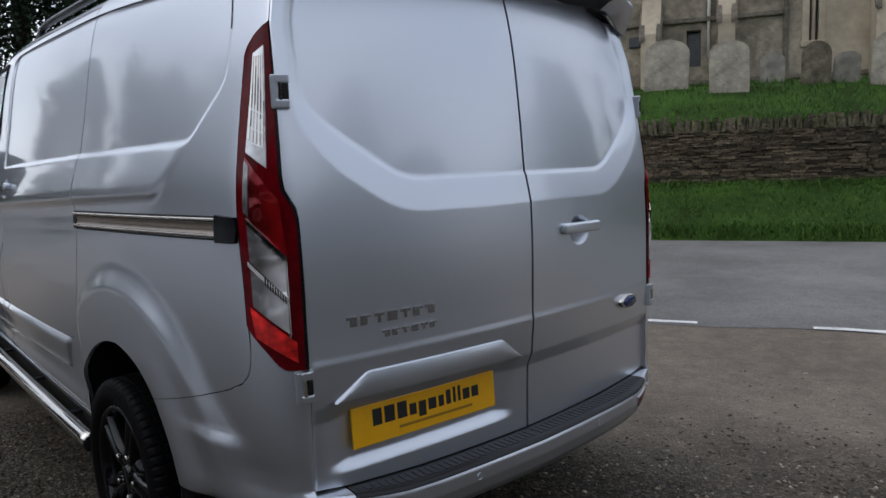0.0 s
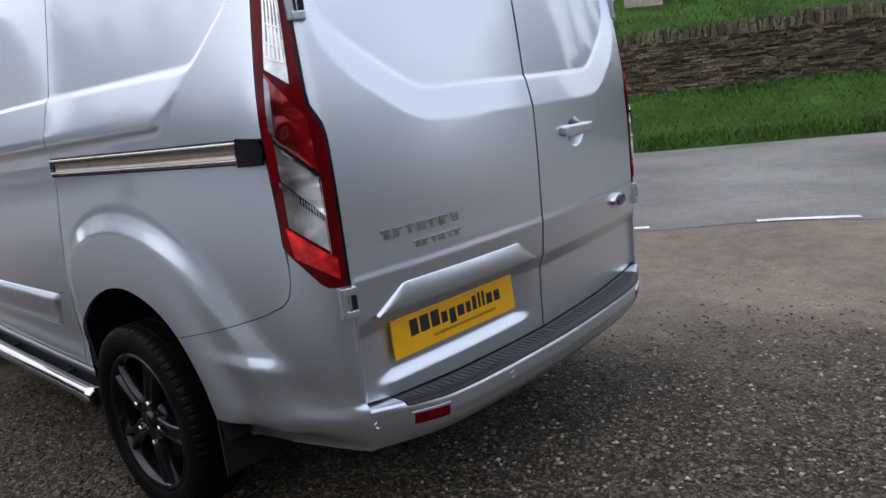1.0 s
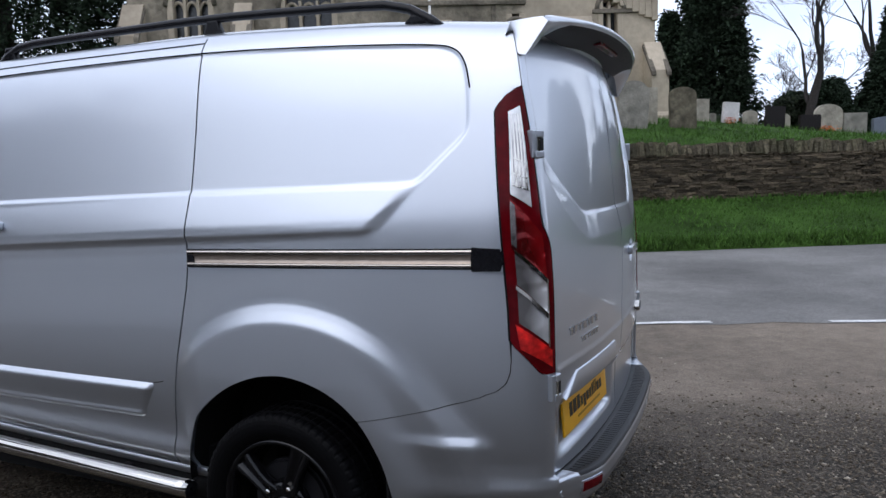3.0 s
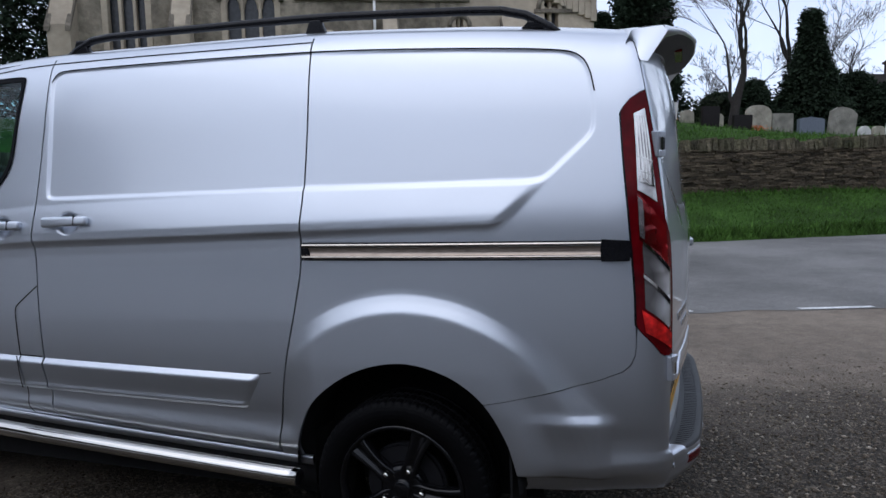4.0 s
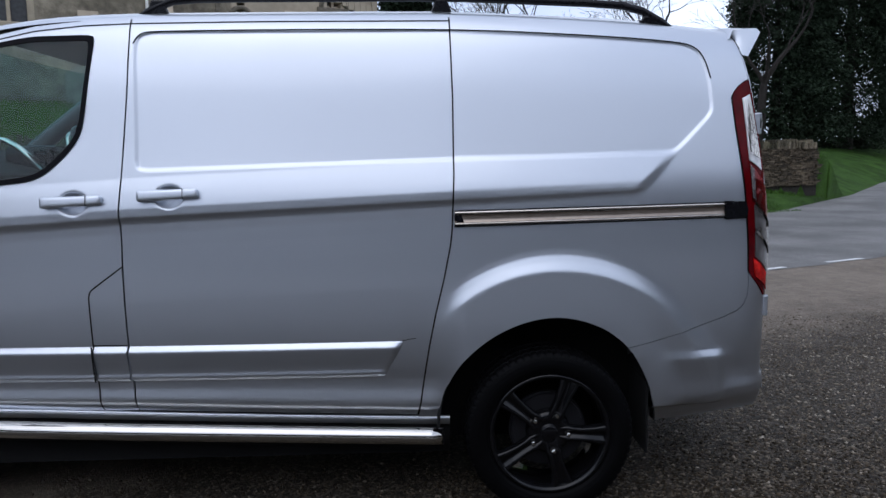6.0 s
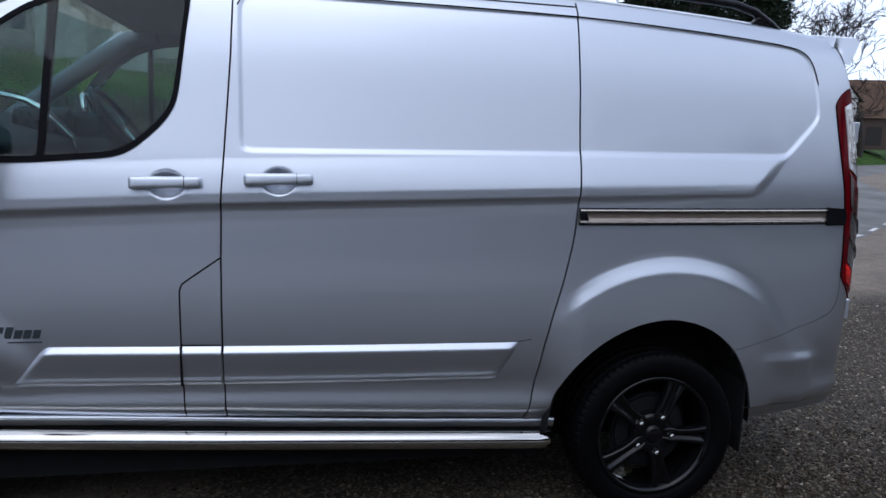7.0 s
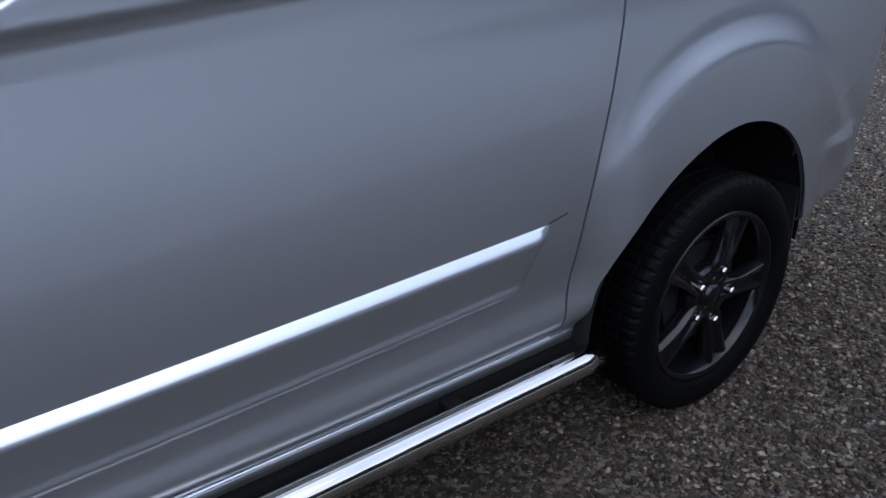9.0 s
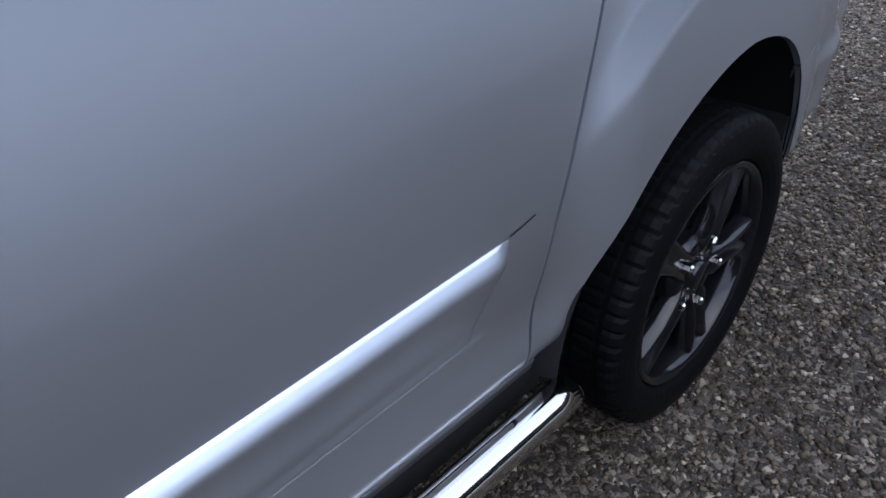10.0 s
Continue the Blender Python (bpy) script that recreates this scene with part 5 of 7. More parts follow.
WINDOW = [(-2.62, 1.352), (-2.30, 1.368), (-2.05, 1.392), (-1.985, 1.418), (-1.90, 1.495), (-1.852, 1.56), (-1.836, 1.62), (-1.798, 1.955), (-1.815, 1.968),
          (-2.05, 1.966), (-2.20, 1.942), (-2.32, 1.90), (-2.42, 1.83), (-2.62, 1.60)]
WINDOW = rounded(WINDOW)
SIDE_TOP = 2.034


def top_z(x):
    return SIDE_TOP + float(interp(x, ROOF_DROP))


def cut(line, inset):
    """A line of a gap, moved along x."""
    return [(x + inset, z) for x, z in line]


van = thing("panel_van", "silver metallic panel van parked on the gravel", "van", pose(0, 0, 0))
G, S = 0.0032, 0.0012
for mirror in (False, True):
    fine = 3 if mirror else 1
    LEFT_DOOR = not mirror
    # front door with its window opening
    left = [(-2.56, 0.47), (-2.60, 0.9), (-2.63, 1.2), (-2.63, 1.34), (-2.60, 1.62), (-2.44, 1.86)]
    top = [(-2.44, 1.86), (-2.32, 1.935), (-2.2, 1.977), (-2.05, 2.010), (-1.85, 2.03), (-1.665 - G, 2.034)]
    right = cut(GAP_FRONT, -G)
    door = panel("front_door", coons([(-2.56, 0.47), (-1.683 - G, 0.458)], top, left, right, 150 // fine, 250 // fine), PAINT, van,
                 "silver front door with a tinted window", mirror=mirror, hole=[((x + 2.2) * 0.978 - 2.2, (z - 1.66) * 0.955 + 1.66) for x, z in WINDOW])
    inner = [((x + 2.2) * 0.956 - 2.2, (z - 1.66) * 0.925 + 1.66) for x, z in WINDOW]
    n = len(WINDOW)
    pts, nr = skin(np.array([p[0] for p in WINDOW + inner]), np.array([p[1] for p in WINDOW + inner]), 0.0060)
    back_pts = pts - nr * 0.012
    verts = np.concatenate([pts, back_pts])
    faces = []
    for i in range(n):
        k = (i + 1) % n
        faces += [(i, k, n + k, n + i), (2 * n + i, i + 0, k, 2 * n + k)[::-1], (n + i, n + k, 3 * n + k, 3 * n + i)]
    if mirror:
        verts, faces = verts * (1, -1, 1), [f[::-1] for f in faces]
    part("window_seal", mesh("window_seal", verts, faces), SEAL, door, "black rubber window surround")
    pane = [tuple(v) for v in (pts[n:] - nr[n:] * 0.004)]
    if mirror:
        pane = [(x, -y, z) for x, y, z in pane]
    wp = part("window_pane", mesh("window_pane", pane, [tuple(range(n))[::(-1 if mirror else 1)]]), GLASS, door, "lightly tinted side glass")
    wp.visible_shadow = False
    bar = [(-2.285, 1.37), (-2.262, 1.37), (-2.235, 1.93), (-2.262, 1.92)]
    bp, bn = skin(np.array([b[0] for b in bar]), np.array([b[1] for b in bar]), 0.003)
    bv = np.concatenate([bp, bp - bn * 0.02])
    bf = [(0, 1, 2, 3), (4, 7, 6, 5), (0, 3, 7, 4), (1, 5, 6, 2)]
    if mirror:
        bv, bf = bv * (1, -1, 1), [f[::-1] for f in bf]
    part("window_divider", mesh("window_divider", bv, bf), SEAL, door)
    # sliding door and rear quarter
    slider = panel("sliding_door" if not mirror else "side_panel",
                   coons([(-1.683 + G, 0.458), (-0.548 - G, 0.413)], [(-1.665 + G, 2.034), (-0.392 - G, SIDE_TOP)], cut(GAP_FRONT, G), cut(GAP_REAR, -G),
                         230 // fine, 330 // fine), PAINT, van, "", mirror=mirror)
    bottom = [(-0.548 + G, 0.395), (-0.458, 0.395)] + [p for p in arch_line(0, -0.4575, 0.30) if p[1] > 0.405] + [(x - 0.0008, z + S) for x, z in SEAM]
    right = [(0.792, 0.92 + S)] + [(x - G, z) for x, z in LAMP_LEFT] + [(x, z + G) for x, z in LAMP_TOP] + [(0.888, 1.80), (0.886, 1.86), (0.872, 1.905), (0.85, 1.94), (0.82, 1.956)]
    roof_line = [(x, top_z(x)) for x in (-0.392 + G, -0.2, 0, 0.2, 0.4, 0.6, 0.74)] + [(0.80, 1.957), (0.82, 1.956)]
    panel("rear_quarter", relaxed(coons(bottom, roof_line, [(-0.548 + G, 0.395)] + cut(GAP_REAR, G)[1:], right, 190 // fine, 190 // fine)), PAINT, van, "", mirror=mirror)
    # lower rub strips
    strip_profile = lambda s, z: interp(z, [(0.584, -0.004), (0.590, 0.003), (0.596, 0.0085), (0.602, 0.0118), (0.608, 0.0118), (0.616, 0.0085), (0.625, 0.0068), (0.709, 0.0175), (0.714, 0.0170), (0.734, 0.0015), (0.738, -0.004)])
    for name, x0, x1, slant in (("rub_strip", -2.404, -1.835, "start"), ("rub_strip", -1.828, -1.697, ""), ("rub_strip", -1.687, -0.588, "end")):
        zs = np.array([0.584, 0.588, 0.594, 0.600, 0.606, 0.611, 0.617, 0.624, 0.65, 0.68, 0.705, 0.712, 0.717, 0.724, 0.730, 0.734, 0.738, 0.742])
        us = np.linspace(0, 1, 60 // fine + 1)
        lo, hi = 0.594, 0.738
        g = np.zeros((len(us), len(zs), 2))
        for j, zz in enumerate(zs):
            f = (zz - lo) / (hi - lo)
            a = x0 + (0.115 * f if slant == "start" else 0)
            b = x1 - (0.078 * (1 - f) if slant == "end" else 0)
            g[:, j, 0], g[:, j, 1] = a + (b - a) * us, zz
        owner = slider if x0 > -1.69 else door

        def ends(s, z, x0=x0, x1=x1, slant=slant):
            f = (z - 0.594) / 0.144
            a = x0 + (0.115 * f if slant == "start" else 0)
            b = x1 - (0.078 * (1 - f) if slant == "end" else 0)
            e = 1.0
            if slant == "start":
                e = step(s - a, 0.0, 0.03)
            if slant == "end":
                e = e * step(b - s, 0.0, 0.024)
            return strip_profile(s, z) * e - 0.004 * (1 - e)
        panel(name, g, PAINT, owner, "", mirror=mirror, rim=0.012, extra=ends)
    # bumper: corner piece, then the middle under the doors
    def bump_out(s, z):
        w = step(s, 0.84, 1.20)
        fin = step(s, 0.40, 0.62) * (1 - step(s, 0.69, 0.77))
        side = interp(z - 0.45 - 0.18 * np.clip(s - 0.44, 0, 0.36), [(-0.13, -0.030), (-0.10, -0.016), (-0.06, -0.006), (-0.02, -0.001), (0.02, 0.0)]) + 0.002 * step(s, 0.70, 0.82) * interp(z, [(0.46, 0.0), (0.49, 1.0), (0.50, 0.9), (0.53, 0.0)])
        wing = interp(z, [(0.44, 0.0), (0.50, 0.003), (0.60, 0.0115), (0.626, 0.0135), (0.634, 0.0130), (0.664, 0.0015), (0.676, 0.0)])
        zr = z - interp(s, [(0.90, 0.028), (1.05, 0.018), (1.30, 0.006), (MIDDLE, 0.0)])
        rear = interp(zr, [(0.345, 0.020), (0.362, 0.048), (0.39, 0.072), (0.43, 0.084), (0.466, 0.084), (0.476, 0.080), (0.486, 0.072)])
        rear = rear * (1 - step(zr, 0.488, 0.506))
        return side * (1 - w) * step(s, 0.40, 0.46) + wing * fin + rear * w

    def low(s):
        return float(interp(s, [(0.426, 0.340), (0.55, 0.338), (0.69, 0.352), (0.80, 0.370), (0.92, 0.378), (1.2, 0.372), (MIDDLE, 0.362)]))

    def pad_z(s):
        return float(interp(s, [(0.90, 0.514), (1.05, 0.504), (1.30, 0.492), (MIDDLE, 0.486)]))

    def pad_out(s):
        return float(bump_out(np.array(s), np.array(0.474))) - 0.004
    arch_part = [SEAM[0]] + [p for p in arch_line(0, 0.312, 0.46) if p[1] > 0.37]
    arch_part[0] = (SEAM[0][0] + 0.0008, SEAM[0][1] - S)
    corner_bottom = [(0.424, 0.340)] + [(s, low(s)) for s in (0.5, 0.6, 0.69, 0.8, 0.9, 0.9385)]
    corner_top = [(x + 0.0008, z - S) for x, z in SEAM] + [(0.795, 0.98 - G)] + [(x, z - G) for x, z in LAMP_BOTTOM[1:]] + [(0.9385, 0.868 - G)]
    bumper = panel("rear_bumper", coons(corner_bottom, corner_top, [(0.424, 0.340)] + arch_part[::-1], [(0.9385, low(0.92)), (0.9385, 0.868 - G)], 110 // fine, 90 // fine),
                   PAINT, van, "silver rear bumper", mirror=mirror, extra=bump_out)
    mid = np.zeros((70 // fine + 1, 23, 2))
    mid[..., 0] = np.linspace(0.9345, MIDDLE, 70 // fine + 1)[:, None]
    f = np.linspace(0, 1, 23) ** 0.8
    mid[..., 1] = np.array([[low(s) + (pad_z(s) - 0.008 - low(s)) * k for k in f] for s in mid[:, 0, 0]])
    panel("bumper_middle", mid, PAINT, bumper, "", mirror=mirror, rim=0.0, extra=lambda s, z: bump_out(s, z), plain=True)
    # black ribbed step pad, with a silver cap at its end
    def ledge(s0, s1, count, lift):
        vs, fs = [], []
        for i in range(count + 1):
            ss = s0 + (s1 - s0) * i / count
            o, zp = pad_out(ss), pad_z(ss) + lift
            for oo, zz in ((o + 0.004, zp - 0.012), (o + 0.001, zp - 0.003), (o - 0.005, zp), (o - 0.020, zp + 0.001), (-0.03, zp)):
                p, _ = skin(np.array(ss), np.array(zz), oo, True)
                vs.append(p * ((1, -1, 1) if mirror else (1, 1, 1)))
        for i in range(count):
            for k in range(4):
                a = i * 5 + k
                fc = (a, a + 5, a + 6, a + 1)
                fs.append(fc[::-1] if mirror else fc)
        return mesh("step_pad", vs, fs, True)
    part("bumper_cap", ledge(0.9345, 1.036, 12, 0.0), PAINT, bumper)
    part("step_pad", ledge(1.040, MIDDLE, 50, 0.001), PAD_BLACK, bumper, "black ribbed plastic step pad")
    for k in range(29):
        s0 = 1.055 + 0.0235 * k
        vs = []
        for zz in (-0.002, 0.0012):
            for ss, oo in ((s0, 0.004), (s0 + 0.016, 0.004), (s0 + 0.016, pad_out(s0) - 0.022), (s0, pad_out(s0) - 0.022)):
                p, _ = skin(np.array(ss), np.array(pad_z(ss) + 0.002 + zz), oo, True)
                vs.append(p * ((1, -1, 1) if mirror else (1, 1, 1)))
        fs = [fc if mirror else fc[::-1] for fc in ((0, 1, 2, 3), (7, 6, 5, 4), (0, 4, 5, 1), (1, 5, 6, 2), (2, 6, 7, 3), (3, 7, 4, 0))]
        part("step_rib", mesh("step_rib", vs, fs), PAD_BLACK, bumper)
    for y, z in ((-0.785, 0.462), (-0.30, 0.446)):
        sg = -1 if mirror else 1
        ss = MIDDLE + y
        p, nr = skin(np.array(ss), np.array(z), float(bump_out(np.array(ss), np.array(z))) - 0.001, True)
        v, fcs = lathe([(0.0, 0.0001), (0.0, 0.008), (-0.002, 0.0095), (-0.002, 0.012), (0.004, 0.013)], 20)
        turn = Vector((nr[0], nr[1] * sg, 0)).to_track_quat("-Y", "Z").to_matrix().to_4x4()
        part("parking_sensor", mesh("parking_sensor", v, fcs, True), PAINT, bumper, "round parking sensor", Matrix.Translation((p[0], p[1] * sg, p[2])) @ turn)
    def patch(y0, y1, za, zb):
        return coons([(MIDDLE + y0, za), (MIDDLE + y1, za - 0.006)], [(MIDDLE + y0, zb), (MIDDLE + y1, zb - 0.006)], [(MIDDLE + y0, za), (MIDDLE + y0, zb)],
                     [(MIDDLE + y1, za - 0.006), (MIDDLE + y1, zb - 0.006)], 8, 4)
    rf = panel("reflector_frame", patch(-0.692, -0.573, 0.428, 0.472), PAINT, bumper, "", mirror=mirror, off=0.003, plain=True, rim=0.01, extra=bump_out)
    panel("reflector", patch(-0.686, -0.580, 0.434, 0.467), RED_LENS, rf, "red reflector", mirror=mirror, off=0.005, plain=True, rim=0.004, extra=bump_out)
    # rear door
    split = MIDDLE + (-0.021 if mirror else 0.021) - 0.0046
    rear_top = [(0.8965, 1.86), (0.93, 1.89), (1.06, 1.928), (1.16, 1.955), (1.35, 1.972), (split, 1.978)]
    rdoor = panel("rear_door", coons([(0.9405, 0.522), (1.04, 0.510), (1.30, 0.498), (split, 0.491)], rear_top, [(0.9405, 0.522)] + DOOR_EDGE[1:], [(split, 0.491), (split, 1.978)], 150, 300), PAINT, van,
                  "silver rear door", mirror=mirror)
    # hinges
    for hz, hs in ((1.585, 0.918), (0.822, 0.921)):
        p, nr = skin(np.array(hs), np.array(hz), 0.004)
        sg = -1 if mirror else 1
        t = math.atan2(nr[1], nr[0])
        hm = Matrix.Translation((p[0], p[1] * sg, p[2])) @ Matrix.Rotation(t * sg, 4, "Z")
        hinge = part("hinge", join(box(-0.03, 0.010, -0.022, -0.002, -0.043, 0.043, 0.004), box(-0.03, 0.014, -0.010, 0.026, 0.020, 0.043, 0.004),
                                   box(-0.03, 0.014, -0.010, 0.026, -0.043, -0.020, 0.004)), PAINT, rdoor, "silver door hinge", hm)
        part("hinge_strap", box(0.0, 0.012, 0.008, 0.024, -0.020, 0.020, 0.003), BLACK, hinge, "black hinge strap")
        pv, pf = tube([(0.010, 0.003, -0.022), (0.010, 0.003, 0.022)], 0.005, 10)
        part("hinge_pin", mesh("hinge_pin", pv, pf), CHROME, hinge)
    # tail lamp
    lamp = panel("tail_lamp", coons(LAMP_BOTTOM, LAMP_TOP, LAMP_LEFT, LAMP_RIGHT, 14, 80), RED_LENS, van, "tall red and clear tail lamp", mirror=mirror, off=0.004, plain=True, rim=0.03)
    gasket = coons([(x - 0.004 if i == 0 else x + 0.004 * (i > 3), z - 0.006) for i, (x, z) in enumerate(LAMP_BOTTOM)], [(x, z + 0.006) for x, z in LAMP_TOP],
                   [(x - 0.005, z) for x, z in LAMP_LEFT], [(x + 0.0095, z) for x, z in LAMP_RIGHT], 10, 60)
    panel("lamp_gasket", gasket, GLOSS_BLACK, lamp, "black lamp surround", mirror=mirror, off=0.001, plain=True, rim=0.03)

    def quad(a, b, c, d, nu=6, nv=8):
        return coons([a, b], [d, c], [a, d], [b, c], nu, nv)
    panel("reversing_lens", quad((0.801, 1.435), (0.862, 1.393), (0.856, 1.705), (0.803, 1.688)), CLEAR_LENS, lamp, "clear reversing lamp", mirror=mirror, off=0.008, plain=True, rim=0.006)
    for k in range(5):
        s0 = 0.806 + k * 0.0108
        panel("lens_flute", quad((s0, 1.47 - k * 0.006), (s0 + 0.006, 1.468 - k * 0.006), (s0 + 0.004, 1.68), (s0, 1.68), 1, 6), CHROME, lamp, "", mirror=mirror, off=0.0105, plain=True, rim=0.004)
        lo = 1.50 + 0.018 * (k * 3 % 4)
        panel("lens_slit", quad((s0 + 0.0065, lo), (s0 + 0.0085, lo), (s0 + 0.0070, lo + 0.11 - 0.012 * k), (s0 + 0.0062, lo + 0.11 - 0.012 * k), 1, 4), SMOKE_LENS, lamp, "", mirror=mirror, off=0.011, plain=True, rim=0.003)
    for zb in (1.462, 1.498, 1.545):
        panel("lens_bar", quad((0.806, zb), (0.858, zb - 0.020), (0.858, zb - 0.016), (0.806, zb + 0.004), 4, 1), CHROME, lamp, "", mirror=mirror, off=0.0125, plain=True, rim=0.003)
    panel("brake_lens", quad((0.801, 1.270), (0.900, 1.169), (0.892, 1.310), (0.799, 1.425)), BRAKE_BOWL, lamp, "", mirror=mirror, off=0.008, plain=True, rim=0.006)
    for top_l, top_r in ((1.268, 1.169), (1.158, 1.059)):
        panel("lens_step", quad((0.808, top_l - 0.013), (0.900, top_r - 0.013), (0.900, top_r), (0.808, top_l), 10, 2), CHROME, lamp, "", mirror=mirror, off=0.012, plain=True, rim=0.008)
        for k in range(9):
            q = 0.42 + 0.06 * k
            za, sa = top_l + (top_r - top_l) * q, 0.808 + 0.092 * q
            panel("lens_tooth", quad((sa, za - 0.019), (sa + 0.0022, za - 0.021), (sa + 0.0022, za - 0.002), (sa, za), 1, 1), GLOSS_BLACK, lamp, "", mirror=mirror, off=0.0135, plain=True, rim=0.003)
        panel("lens_edge", quad((0.8955, top_r - 0.10), (0.899, top_r - 0.10), (0.899, top_r - 0.012), (0.8955, top_r - 0.012), 1, 4), CHROME, lamp, "", mirror=mirror, off=0.012, plain=True, rim=0.004)
    panel("lens_divider", quad((0.801, 1.285), (0.814, 1.270), (0.813, 1.400), (0.800, 1.415), 2, 6), SMOKE_LENS, lamp, "smoked strip beside the brake lens", mirror=mirror, off=0.0105, plain=True, rim=0.004)
    panel("indicator_lens", quad((0.811, 1.158), (0.900, 1.059), (0.900, 1.156), (0.808, 1.255)), INDICATOR_BOWL, lamp, "smoky clear indicator", mirror=mirror, off=0.008, plain=True, rim=0.006)
    panel("fog_lens", quad((0.813, 1.040), (0.900, 0.965), (0.900, 1.046), (0.811, 1.146)), FOG_BOWL, lamp, "clear lower lamp", mirror=mirror, off=0.008, plain=True, rim=0.006)
    panel("tail_lens", quad((0.815, 0.958), (0.912, 0.890), (0.912, 0.945), (0.805, 1.036)), RED_BRIGHT, lamp, "bright red tail lens", mirror=mirror, off=0.008, plain=True, rim=0.006)
    # rail for the sliding door
    if not mirror:
        zs = [1.195, 1.197, 1.201, 1.206, 1.207, 1.209, 1.237, 1.239, 1.241, 1.246, 1.251, 1.253]
        offs = [-0.006, 0.004, 0.007, 0.006, -0.004, -0.009, -0.009, -0.003, 0.006, 0.008, 0.005, -0.006]
        g = np.zeros((46, len(zs), 2))
        xs = np.linspace(-0.386, 0.715, 46)
        for j, zz in enumerate(zs):
            g[:, j, 0], g[:, j, 1] = xs, zz + 0.014 * (xs + 0.39) / 1.1
        o = np.array(offs)[None, :]
        rail = panel("door_rail", g, ALUMINIUM, van, "polished aluminium rail of the sliding door", off=o, plain=True, rim=0.0)
        panel("rail_channel", quad((-0.388, 1.208), (0.708, 1.222), (0.708, 1.252), (-0.388, 1.238), 40, 6), CHANNEL, rail, "dull brownish rail channel", off=np.array([0.0065, 0.0035, 0.002, 0.0015, 0.002, 0.0035, 0.0065])[None, :], plain=True, rim=0.0)
        cap = coons([(0.708, 1.199), (0.776, 1.201)], [(0.708, 1.274), (0.776, 1.269)], [(0.708, 1.199), (0.705, 1.236), (0.708, 1.274)], [(0.776, 1.201), (0.783, 1.236), (0.776, 1.269)], 10, 8)
        panel("rail_cap", cap, GLOSS_BLACK, rail, "black plastic rail end cap", off=0.012, plain=True, rim=0.025)
        panel("rail_edge", quad((-0.388, 1.25), (0.708, 1.264), (0.708, 1.27), (-0.388, 1.256), 40, 2), BLACK, rail, "", off=0.003, plain=True, rim=0.01)
        panel("rail_edge", quad((-0.388, 1.19), (0.708, 1.204), (0.708, 1.209), (-0.388, 1.195), 40, 2), BLACK, rail, "", off=0.003, plain=True, rim=0.01)
        panel("rail_stop", quad((-0.387, 1.193), (-0.345, 1.194), (-0.36, 1.238), (-0.387, 1.25), 6, 5), GLOSS_BLACK, rail, "", off=0.006, plain=True, rim=0.02)
    # door handles
    for hx, hz, owner in ((-1.871, 1.311, door), (-1.497, 1.332, slider)):
        sg = -1 if mirror else 1
        if mirror and owner is slider:
            continue
        y = -float(half_width(np.array(hx), np.array(hz)))
        bm = box(-0.118, 0.118, -0.042, -0.014, -0.0225, 0.0225, 0.0138, 4)
        for v in bm.verts:
            v.co.y += 0.05 * v.co.x ** 2 / 0.116
            v.co.z *= 1 - 0.18 * (v.co.x + 0.116) / 0.232
        tilt = Matrix.Rotation(radians(-10 * sg), 4, "X")
        hm = Matrix.Translation((hx, y * sg, hz)) @ tilt @ Matrix.Diagonal((1, sg, 1, 1)) @ Matrix.Rotation(radians(-2), 4, "Y")
        handle = part("door_handle", smoothed(bm), PAINT, owner, "silver pull handle", hm)
        for f0 in (0.075, -0.108):
            part("handle_foot", box(f0, f0 + 0.033, -0.03, 0.02, -0.012, 0.012, 0.003), PAINT, handle)
        part("handle_joint", box(0.0605, 0.0622, -0.0403, -0.02, -0.0194, 0.0194), BLACK, handle)
    # dark strips behind the gaps
    def backing(name, line, width=0.03):
        pts_ = np.array(along(line, 60))
        g = np.zeros((2, 60, 2))
        g[0], g[1] = pts_ - (width, 0), pts_ + (width, 0)
        panel(name, g, SHADE, van, "", mirror=mirror, off=-0.016, plain=False, rim=0.0)
    backing("gap_seal", GAP_FRONT)
    backing("gap_seal", GAP_REAR)
    backing("gap_seal", DOOR_EDGE, 0.02)
    if not mirror:
        g = np.zeros((40, 2, 2))
        st = np.array(along(SEAM, 40))
        g[:, 0], g[:, 1] = st - (0, 0.03), st + (0, 0.03)
        panel("gap_seal", g, SHADE, van, "", off=-0.016, rim=0.0)
        g = np.zeros((90, 2, 2))
        xs = np.linspace(-2.3, 0.72, 90)
        g[:, 0, 0] = g[:, 1, 0] = xs
        zt = np.array([top_z(x) for x in xs])
        g[:, 0, 1], g[:, 1, 1] = zt - 0.03, zt + 0.012
        panel("gap_seal", g, SHADE, van, "", off=-0.014, rim=0.0)

zs = np.linspace(0.49, 1.97, 90)
verts = [(float(tail_x(0, z)) + float(tail_relief(np.array(-0.02), np.array(z))) - 0.010, y, z) for z in zs for y in (0.004, 0.040)]
part("gap_seal", mesh("gap_seal", verts, [(2 * i, 2 * i + 1, 2 * i + 3, 2 * i + 2) for i in range(89)]), SHADE, van)


